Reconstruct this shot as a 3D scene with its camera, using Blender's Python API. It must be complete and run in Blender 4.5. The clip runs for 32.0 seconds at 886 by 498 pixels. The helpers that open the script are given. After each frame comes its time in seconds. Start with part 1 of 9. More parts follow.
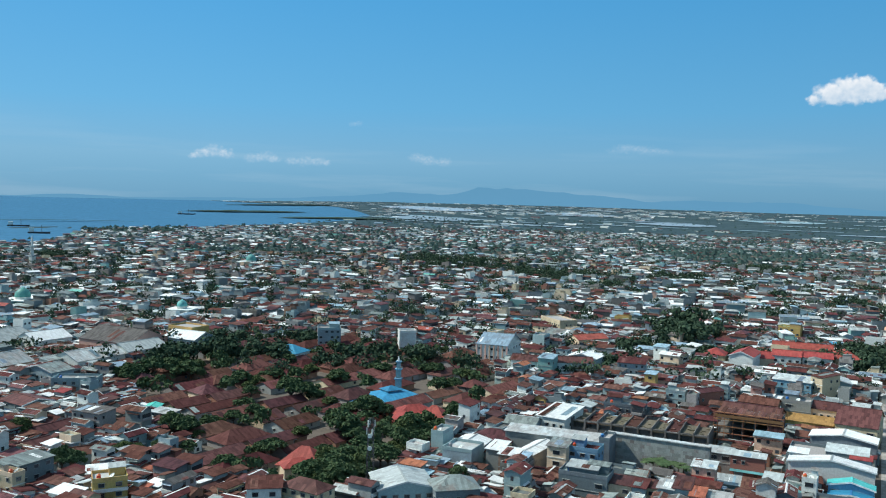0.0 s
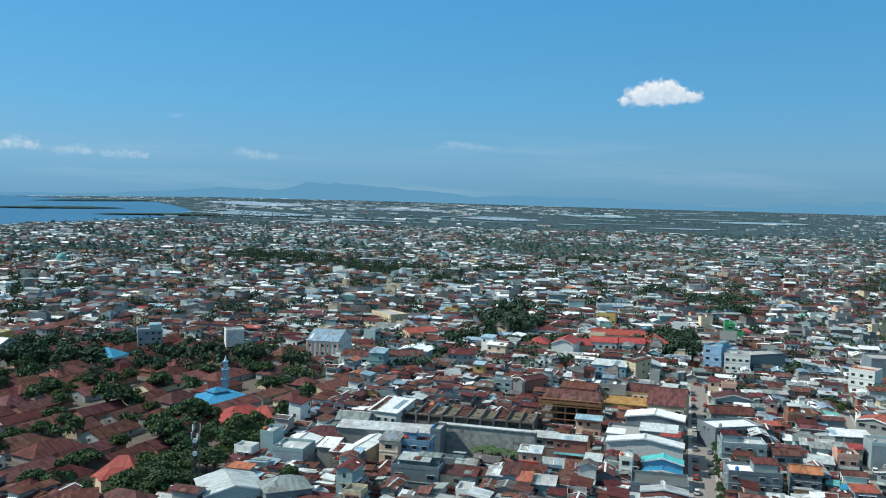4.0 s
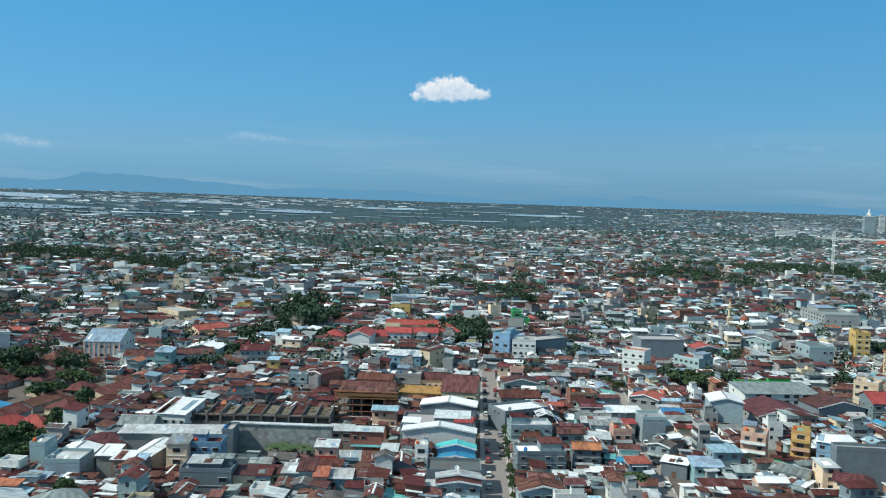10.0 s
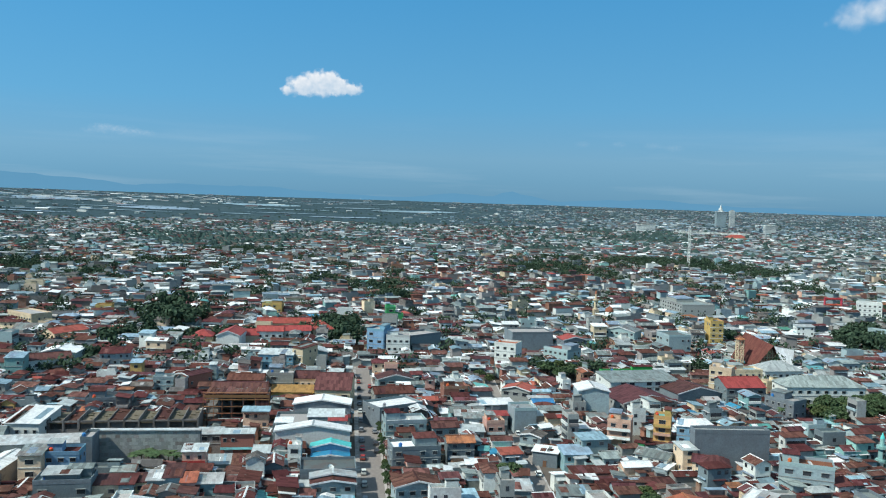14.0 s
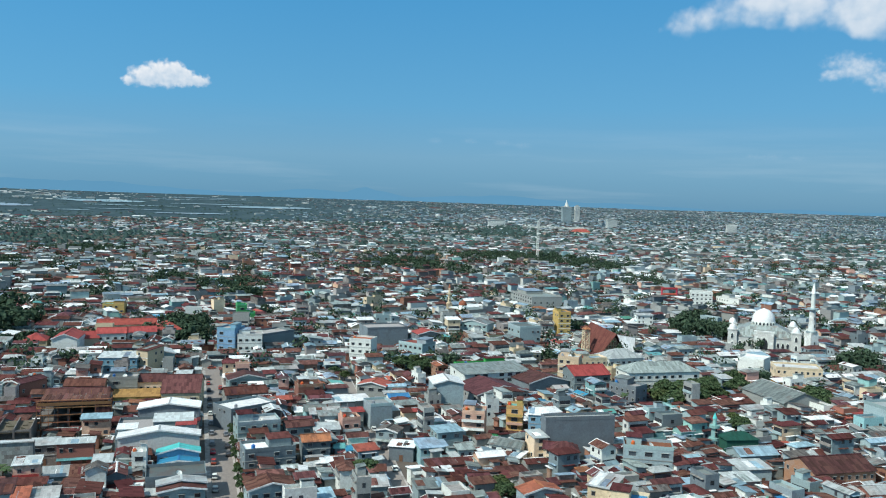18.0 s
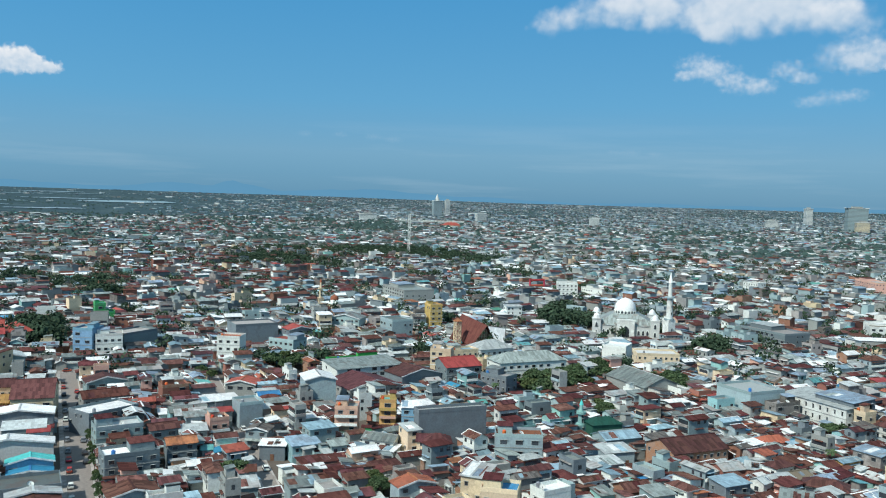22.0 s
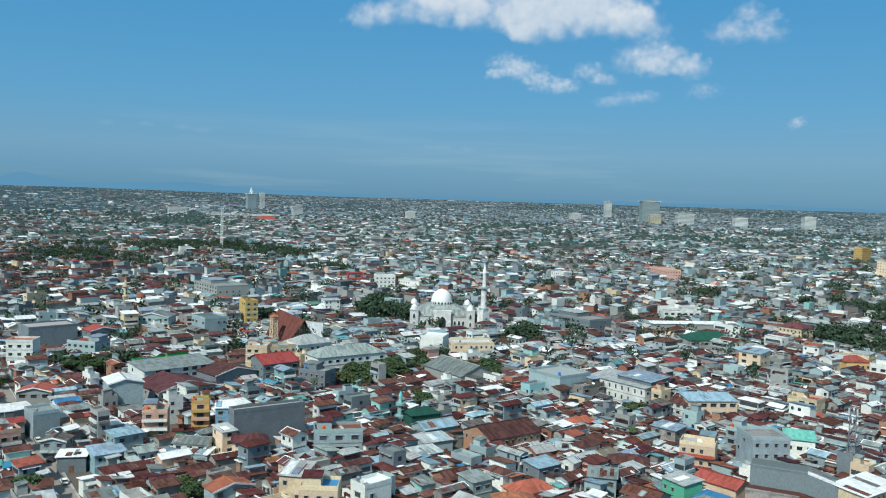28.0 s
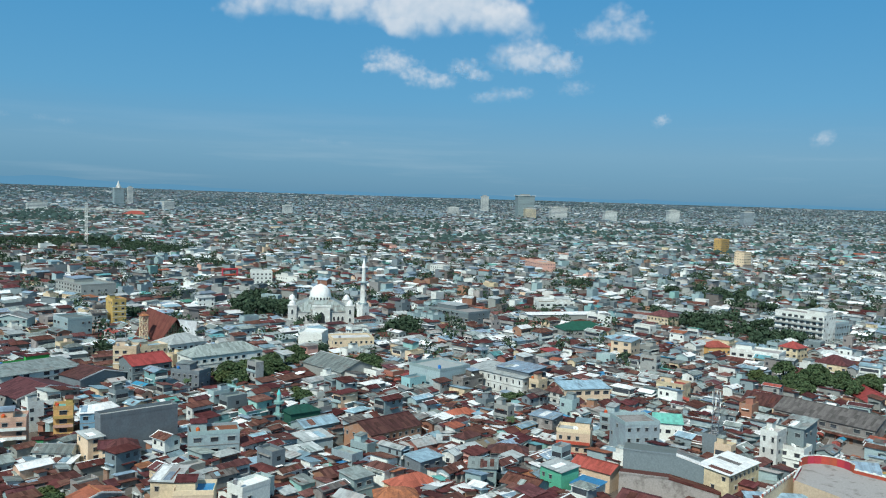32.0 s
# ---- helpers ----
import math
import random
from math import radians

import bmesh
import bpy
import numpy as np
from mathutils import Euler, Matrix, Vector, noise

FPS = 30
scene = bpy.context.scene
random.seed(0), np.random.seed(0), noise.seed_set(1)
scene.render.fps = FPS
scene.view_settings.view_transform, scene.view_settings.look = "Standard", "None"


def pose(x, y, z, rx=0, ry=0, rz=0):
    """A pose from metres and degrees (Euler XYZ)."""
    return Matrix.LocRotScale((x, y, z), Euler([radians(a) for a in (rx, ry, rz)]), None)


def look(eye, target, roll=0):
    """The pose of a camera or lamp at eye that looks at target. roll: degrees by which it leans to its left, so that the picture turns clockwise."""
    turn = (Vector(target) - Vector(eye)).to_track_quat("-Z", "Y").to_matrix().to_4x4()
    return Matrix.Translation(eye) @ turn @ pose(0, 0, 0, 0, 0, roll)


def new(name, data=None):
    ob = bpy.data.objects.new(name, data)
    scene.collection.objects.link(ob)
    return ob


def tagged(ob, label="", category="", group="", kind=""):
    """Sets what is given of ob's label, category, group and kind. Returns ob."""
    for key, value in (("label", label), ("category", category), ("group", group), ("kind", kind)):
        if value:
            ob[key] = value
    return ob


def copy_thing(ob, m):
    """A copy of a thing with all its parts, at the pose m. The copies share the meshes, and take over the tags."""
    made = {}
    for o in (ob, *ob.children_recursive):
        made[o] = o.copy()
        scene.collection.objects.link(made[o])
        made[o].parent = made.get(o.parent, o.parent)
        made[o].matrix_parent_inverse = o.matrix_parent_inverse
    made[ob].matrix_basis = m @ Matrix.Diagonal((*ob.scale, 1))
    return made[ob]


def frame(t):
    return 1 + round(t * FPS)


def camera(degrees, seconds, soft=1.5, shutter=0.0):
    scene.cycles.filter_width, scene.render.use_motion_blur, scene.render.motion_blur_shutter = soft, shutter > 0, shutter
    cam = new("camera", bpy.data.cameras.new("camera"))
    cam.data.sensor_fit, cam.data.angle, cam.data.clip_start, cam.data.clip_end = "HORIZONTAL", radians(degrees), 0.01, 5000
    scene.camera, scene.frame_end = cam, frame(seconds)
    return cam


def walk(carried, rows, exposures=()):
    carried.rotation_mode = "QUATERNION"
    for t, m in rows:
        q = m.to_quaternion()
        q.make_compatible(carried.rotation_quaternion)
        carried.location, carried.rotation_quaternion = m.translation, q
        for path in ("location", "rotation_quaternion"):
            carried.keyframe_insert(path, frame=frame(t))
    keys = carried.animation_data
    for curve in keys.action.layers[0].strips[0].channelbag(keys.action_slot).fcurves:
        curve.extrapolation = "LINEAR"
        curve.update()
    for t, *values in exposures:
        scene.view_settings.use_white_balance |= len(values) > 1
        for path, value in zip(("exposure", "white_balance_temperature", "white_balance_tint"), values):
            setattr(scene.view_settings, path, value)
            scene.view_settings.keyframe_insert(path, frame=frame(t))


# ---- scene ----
# camera: a slow aerial pan with a slight drift forward
cam = camera(55.21, 32.0, soft=1.1)
PATH = [
    (0.0, 0.00, 0.00, 90.00, 87.019, -1.378, 27.472),
    (0.5, -0.09, 0.24, 89.96, 87.047, -1.275, 25.717),
    (1.0, -0.17, 0.48, 89.92, 87.049, -1.276, 23.972),
    (1.5, -0.25, 0.72, 89.89, 87.042, -1.290, 22.477),
    (2.0, -0.32, 0.96, 89.85, 87.035, -1.272, 21.027),
    (2.5, -0.39, 1.20, 89.81, 87.030, -1.247, 19.759),
    (3.0, -0.46, 1.44, 89.77, 87.004, -1.315, 18.446),
    (3.5, -0.52, 1.67, 89.73, 86.979, -1.301, 17.247),
    (5.5, -0.73, 2.62, 89.58, 86.901, -1.344, 12.145),
    (6.0, -0.77, 2.85, 89.54, 86.887, -1.337, 10.992),
    (6.5, -0.81, 3.08, 89.50, 86.873, -1.365, 9.930),
    (7.0, -0.84, 3.32, 89.47, 86.877, -1.365, 8.785),
    (7.5, -0.87, 3.55, 89.43, 86.857, -1.410, 7.733),
    (8.0, -0.90, 3.78, 89.39, 86.849, -1.458, 6.597),
    (8.5, -0.92, 4.01, 89.35, 86.825, -1.444, 5.532),
    (9.0, -0.94, 4.24, 89.31, 86.809, -1.481, 4.390),
    (9.5, -0.95, 4.47, 89.27, 86.793, -1.521, 3.340),
    (10.0, -0.96, 4.70, 89.24, 86.796, -1.517, 2.193),
    (10.5, -0.96, 4.93, 89.20, 86.799, -1.495, 1.121),
    (11.0, -0.96, 5.16, 89.16, 86.818, -1.539, -0.003),
    (11.5, -0.96, 5.38, 89.12, 86.802, -1.529, -1.060),
    (12.0, -0.96, 5.61, 89.08, 86.766, -1.516, -2.185),
    (12.5, -0.94, 5.84, 89.04, 86.776, -1.540, -3.218),
    (13.0, -0.93, 6.06, 89.00, 86.758, -1.570, -4.337),
    (13.5, -0.91, 6.29, 88.97, 86.760, -1.549, -5.376),
    (15.5, -0.79, 7.18, 88.81, 86.757, -1.556, -9.838),
    (16.0, -0.76, 7.40, 88.77, 86.761, -1.552, -11.303),
    (16.5, -0.71, 7.62, 88.73, 86.779, -1.587, -12.781),
    (17.0, -0.66, 7.84, 88.69, 86.779, -1.568, -14.038),
    (17.5, -0.61, 8.06, 88.66, 86.762, -1.555, -15.089),
    (18.0, -0.56, 8.28, 88.62, 86.732, -1.553, -16.230),
    (18.5, -0.50, 8.50, 88.58, 86.737, -1.602, -17.266),
    (19.0, -0.43, 8.72, 88.54, 86.714, -1.579, -18.408),
    (19.5, -0.37, 8.94, 88.50, 86.695, -1.577, -19.464),
    (20.0, -0.30, 9.15, 88.46, 86.672, -1.585, -20.595),
    (20.5, -0.22, 9.37, 88.42, 86.639, -1.613, -21.635),
    (21.0, -0.14, 9.58, 88.38, 86.606, -1.585, -22.752),
    (21.5, -0.06, 9.80, 88.34, 86.583, -1.584, -23.787),
    (22.0, 0.03, 10.01, 88.30, 86.556, -1.577, -24.915),
    (22.5, 0.12, 10.23, 88.27, 86.545, -1.612, -25.941),
    (23.0, 0.22, 10.44, 88.23, 86.548, -1.613, -27.052),
    (23.5, 0.32, 10.65, 88.19, 86.538, -1.639, -28.096),
    (24.0, 0.42, 10.86, 88.15, 86.518, -1.638, -29.233),
    (24.5, 0.53, 11.07, 88.11, 86.505, -1.670, -30.273),
    (25.0, 0.64, 11.29, 88.07, 86.518, -1.666, -31.364),
    (25.5, 0.76, 11.50, 88.03, 86.517, -1.688, -32.268),
    (27.5, 1.27, 12.33, 87.87, 86.465, -1.668, -36.241),
    (28.0, 1.40, 12.54, 87.83, 86.459, -1.681, -37.246),
    (28.5, 1.54, 12.74, 87.79, 86.448, -1.679, -37.948),
    (29.0, 1.69, 12.95, 87.75, 86.423, -1.664, -38.929),
    (29.5, 1.84, 13.15, 87.71, 86.396, -1.683, -40.005),
    (30.0, 1.99, 13.36, 87.67, 86.359, -1.672, -41.141),
    (30.5, 2.15, 13.56, 87.63, 86.356, -1.655, -42.201),
    (31.0, 2.31, 13.76, 87.59, 86.348, -1.656, -43.360),
    (31.5, 2.47, 13.97, 87.55, 86.330, -1.676, -44.374),
    (32.0, 2.64, 14.17, 87.51, 86.324, -1.685, -45.440),
]
walk(cam, [(t, pose(x, y, z, rx, ry, rz)) for t, x, y, z, rx, ry, rz in PATH], ((0.0, 0.28), (9.0, 0.27), (17.0, 0.25), (25.0, 0.17), (32.0, 0.12)))

# ---- daylight: high sun behind the camera's left shoulder, clear hazy sky ----
SUN_AZ, SUN_EL = -109.0, 47.0        # degrees clockwise from +Y, degrees up
w = bpy.data.worlds.new("sky")
scene.world = w
w.use_nodes = True
wn, wl = w.node_tree.nodes, w.node_tree.links
wn.clear()
w_out = wn.new("ShaderNodeOutputWorld")
w_bg = wn.new("ShaderNodeBackground")
w_sky = wn.new("ShaderNodeTexSky")
w_sky.sky_type = "NISHITA"
w_sky.sun_disc = False
w_sky.sun_elevation, w_sky.sun_rotation = radians(SUN_EL), radians(SUN_AZ)
w_sky.altitude, w_sky.air_density, w_sky.dust_density, w_sky.ozone_density = 100, 1.0, 0.6, 2.2
# humid blue haze: most of the sky's colour by height over the horizon
w_sep = wn.new("ShaderNodeSeparateXYZ")
w_map = wn.new("ShaderNodeMapRange")
w_map.inputs["From Min"].default_value, w_map.inputs["From Max"].default_value = 0.0, 0.5
w_ramp = wn.new("ShaderNodeValToRGB")
w_el = w_ramp.color_ramp.elements
w_el[0].position, w_el[0].color = 0.0, (0.066, 0.240, 0.405, 1)
w_el[1].position, w_el[1].color = 1.0, (0.240, 0.380, 0.520, 1)
for pos, c in ((0.05, (0.078, 0.266, 0.444)), (0.10, (0.108, 0.300, 0.480)), (0.22, (0.072, 0.305, 0.540)), (0.46, (0.045, 0.270, 0.535))):
    e = w_el.new(pos)
    e.color = (*c, 1)
w_gain = wn.new("ShaderNodeVectorMath")
w_gain.operation = "SCALE"
# brighter towards the sun's side, with thin uneven streaks of vapour low over the horizon
w_dot, w_side, w_veil, w_fade, w_amt = (wn.new("ShaderNodeVectorMath"), wn.new("ShaderNodeMapRange"), wn.new("ShaderNodeTexNoise"), wn.new("ShaderNodeMapRange"), wn.new("ShaderNodeMath"))
w_dot.operation = "DOT_PRODUCT"
w_dot.inputs[1].default_value = (math.sin(radians(SUN_AZ)), math.cos(radians(SUN_AZ)), 0)
w_side.inputs["From Min"].default_value, w_side.inputs["From Max"].default_value = -0.45, 0.4
w_side.inputs["To Min"].default_value, w_side.inputs["To Max"].default_value = 10.0, 11.6
w_stretch, w_band, w_white = wn.new("ShaderNodeMapping"), wn.new("ShaderNodeMapRange"), wn.new("ShaderNodeMix")
w_stretch.inputs["Scale"].default_value = (3.0, 3.0, 42.0)
w_veil.inputs["Scale"].default_value, w_veil.inputs["Detail"].default_value, w_veil.inputs["Roughness"].default_value = 1.0, 6.0, 0.55
w_fade.inputs["From Min"].default_value, w_fade.inputs["From Max"].default_value = 0.52, 0.80
w_fade.inputs["To Max"].default_value = 0.30
w_band.inputs["From Min"].default_value, w_band.inputs["From Max"].default_value = 0.10, 0.045
w_amt.operation = "MULTIPLY"
w_white.data_type = "RGBA"
w_white.inputs[7].default_value = (4.0, 5.4, 6.6, 1)
w_mix = wn.new("ShaderNodeMix")
w_mix.data_type = "RGBA"
w_mix.inputs[0].default_value = 0.87
w_tex = wn.new("ShaderNodeTexCoord")
wl.new(w_tex.outputs["Generated"], w_sep.inputs[0])
wl.new(w_sep.outputs["Z"], w_map.inputs["Value"])
wl.new(w_map.outputs[0], w_ramp.inputs[0])
wl.new(w_ramp.outputs[0], w_gain.inputs[0])
wl.new(w_tex.outputs["Generated"], w_dot.inputs[0])
wl.new(w_dot.outputs["Value"], w_side.inputs["Value"])
wl.new(w_side.outputs[0], w_gain.inputs["Scale"])
wl.new(w_tex.outputs["Generated"], w_stretch.inputs[0])
wl.new(w_stretch.outputs[0], w_veil.inputs["Vector"])
wl.new(w_veil.outputs[0], w_fade.inputs["Value"])
wl.new(w_sep.outputs["Z"], w_band.inputs["Value"])
wl.new(w_fade.outputs[0], w_amt.inputs[0])
wl.new(w_band.outputs[0], w_amt.inputs[1])
wl.new(w_amt.outputs[0], w_white.inputs[0])
wl.new(w_sky.outputs[0], w_mix.inputs[6])
wl.new(w_gain.outputs[0], w_white.inputs[6])
wl.new(w_white.outputs[2], w_mix.inputs[7])
wl.new(w_mix.outputs[2], w_bg.inputs[0])
w_bg.inputs[1].default_value = 0.10
wl.new(w_bg.outputs[0], w_out.inputs[0])

sun = new("sun", bpy.data.lights.new("sun", "SUN"))
sun.data.energy, sun.data.angle, sun.data.color = 4.3, radians(0.6), (1.0, 0.98, 0.905)
sa, se = radians(SUN_AZ), radians(SUN_EL)
sun.matrix_world = look((math.sin(sa) * math.cos(se) * 900, math.cos(sa) * math.cos(se) * 900, math.sin(se) * 900), (0, 0, 0))

# ---- materials ----
def shade(name, rgb, rough=0.75, metal=0.0, var=0.18, stain=(0.10, 0.08, 0.06), amount=0.35, scale=0.35, fine=2.5, bump=0.3, hue=0.02, bias=0.0, spec=0.4, patch=0.0):
    """A painted or weathered surface: its colour differs from piece to piece, with stains in metres and finer grain."""
    m = bpy.data.materials.new(name)
    m.use_nodes = True
    n, l = m.node_tree.nodes, m.node_tree.links
    b = n["Principled BSDF"]
    b.inputs["Roughness"].default_value, b.inputs["Metallic"].default_value = rough, metal
    b.inputs["Specular IOR Level"].default_value = spec
    geo, info = n.new("ShaderNodeNewGeometry"), n.new("ShaderNodeObjectInfo")

    def math_node(op, a, c):
        k = n.new("ShaderNodeMath")
        k.operation = op
        for i, v in enumerate((a, c)):
            if isinstance(v, (int, float)):
                k.inputs[i].default_value = v
            else:
                l.new(v, k.inputs[i])
        return k.outputs[0]

    rnd = math_node("FRACT", math_node("ADD", geo.outputs["Random Per Island"], info.outputs["Random"]), 0.0)
    rnd2 = math_node("FRACT", math_node("MULTIPLY", rnd, 7.31), 0.0)
    off = n.new("ShaderNodeCombineXYZ")
    l.new(math_node("MULTIPLY", rnd, 90.0), off.inputs[2])
    vec = n.new("ShaderNodeVectorMath")
    l.new(geo.outputs["Position"], vec.inputs[0])
    l.new(off.outputs[0], vec.inputs[1])
    big, small = n.new("ShaderNodeTexNoise"), n.new("ShaderNodeTexNoise")
    for t, s, d in ((big, scale, 5.0), (small, fine, 3.0)):
        t.inputs["Scale"].default_value, t.inputs["Detail"].default_value = s, d
        t.inputs["Roughness"].default_value = 0.65
        l.new(vec.outputs[0], t.inputs["Vector"])
    hsv = n.new("ShaderNodeHueSaturation")
    hsv.inputs["Color"].default_value = (*rgb, 1)
    l.new(math_node("ADD", math_node("MULTIPLY", rnd2, 2 * hue), 0.5 - hue), hsv.inputs["Hue"])
    l.new(math_node("ADD", math_node("MULTIPLY", rnd, 2 * var), 1 - var), hsv.inputs["Value"])
    # stains: more on some pieces than on others
    lim = n.new("ShaderNodeMapRange")
    lim.interpolation_type = "SMOOTHSTEP"
    lo = math_node("ADD", math_node("MULTIPLY", rnd2, -0.28), 0.66 - bias)
    l.new(lo, lim.inputs["From Min"])
    l.new(math_node("ADD", lo, 0.16), lim.inputs["From Max"])
    l.new(big.outputs[0], lim.inputs["Value"])
    dirt = n.new("ShaderNodeMix")
    dirt.data_type = "RGBA"
    l.new(math_node("MULTIPLY", lim.outputs[0], amount), dirt.inputs[0])
    l.new(hsv.outputs[0], dirt.inputs[6])
    dirt.inputs[7].default_value = (*stain, 1)
    grain = n.new("ShaderNodeMix")
    grain.data_type, grain.blend_type = "RGBA", "MULTIPLY"
    grain.inputs[0].default_value = 0.6
    gr = n.new("ShaderNodeMapRange")
    gr.inputs["From Min"].default_value, gr.inputs["From Max"].default_value = 0.3, 0.7
    gr.inputs["To Min"].default_value, gr.inputs["To Max"].default_value = 0.72, 1.18
    l.new(small.outputs[0], gr.inputs["Value"])
    l.new(dirt.outputs[2], grain.inputs[6])
    l.new(gr.outputs[0], grain.inputs[7])
    last = grain.outputs[2]
    if patch:
        # roofing sheets: strips that run down the slope, each its own tone, with streaks along the fall
        sep, flat = n.new("ShaderNodeSeparateXYZ"), []
        l.new(geo.outputs["Normal"], sep.inputs[0])
        for across in (True, False):
            c, q, dot = n.new("ShaderNodeCombineXYZ"), n.new("ShaderNodeVectorMath"), n.new("ShaderNodeVectorMath")
            if across:
                l.new(math_node("MULTIPLY", sep.outputs[1], -1.0), c.inputs[0])
                l.new(sep.outputs[0], c.inputs[1])
            else:
                l.new(sep.outputs[0], c.inputs[0])
                l.new(sep.outputs[1], c.inputs[1])
            q.operation, dot.operation = "NORMALIZE", "DOT_PRODUCT"
            l.new(c.outputs[0], q.inputs[0])
            l.new(q.outputs[0], dot.inputs[0])
            l.new(geo.outputs["Position"], dot.inputs[1])
            flat.append(dot.outputs["Value"])
        strip = n.new("ShaderNodeTexWhiteNoise")
        strip.noise_dimensions = "2D"
        cell = n.new("ShaderNodeCombineXYZ")
        l.new(math_node("FLOOR", math_node("MULTIPLY", flat[0], 1.05), 0.0), cell.inputs[0])
        l.new(math_node("FLOOR", math_node("ADD", math_node("MULTIPLY", flat[1], 0.4), math_node("MULTIPLY", rnd, 60.0)), 0.0), cell.inputs[1])
        l.new(cell.outputs[0], strip.inputs["Vector"])
        run, streak = n.new("ShaderNodeCombineXYZ"), n.new("ShaderNodeTexNoise")
        l.new(math_node("MULTIPLY", flat[0], 2.4), run.inputs[0])
        l.new(math_node("MULTIPLY", flat[1], 0.35), run.inputs[1])
        l.new(math_node("MULTIPLY", rnd, 70.0), run.inputs[2])
        streak.inputs["Scale"].default_value, streak.inputs["Detail"].default_value = 1.0, 3.0
        l.new(run.outputs[0], streak.inputs["Vector"])
        tone, mul = n.new("ShaderNodeMapRange"), n.new("ShaderNodeMix")
        tone.inputs["From Min"].default_value, tone.inputs["From Max"].default_value = 0.35, 1.4
        tone.inputs["To Min"].default_value, tone.inputs["To Max"].default_value = 1 - 1.5 * patch, 1 + 1.5 * patch
        l.new(math_node("ADD", strip.outputs["Value"], streak.outputs[0]), tone.inputs["Value"])
        mul.data_type, mul.blend_type = "RGBA", "MULTIPLY"
        mul.inputs[0].default_value = 1.0
        l.new(last, mul.inputs[6])
        l.new(tone.outputs[0], mul.inputs[7])
        last = mul.outputs[2]
    l.new(last, b.inputs["Base Color"])
    if bump:
        bp = n.new("ShaderNodeBump")
        bp.inputs["Strength"].default_value, bp.inputs["Distance"].default_value = bump, 0.08
        l.new(small.outputs[0], bp.inputs["Height"])
        l.new(bp.outputs[0], b.inputs["Normal"])
    return m


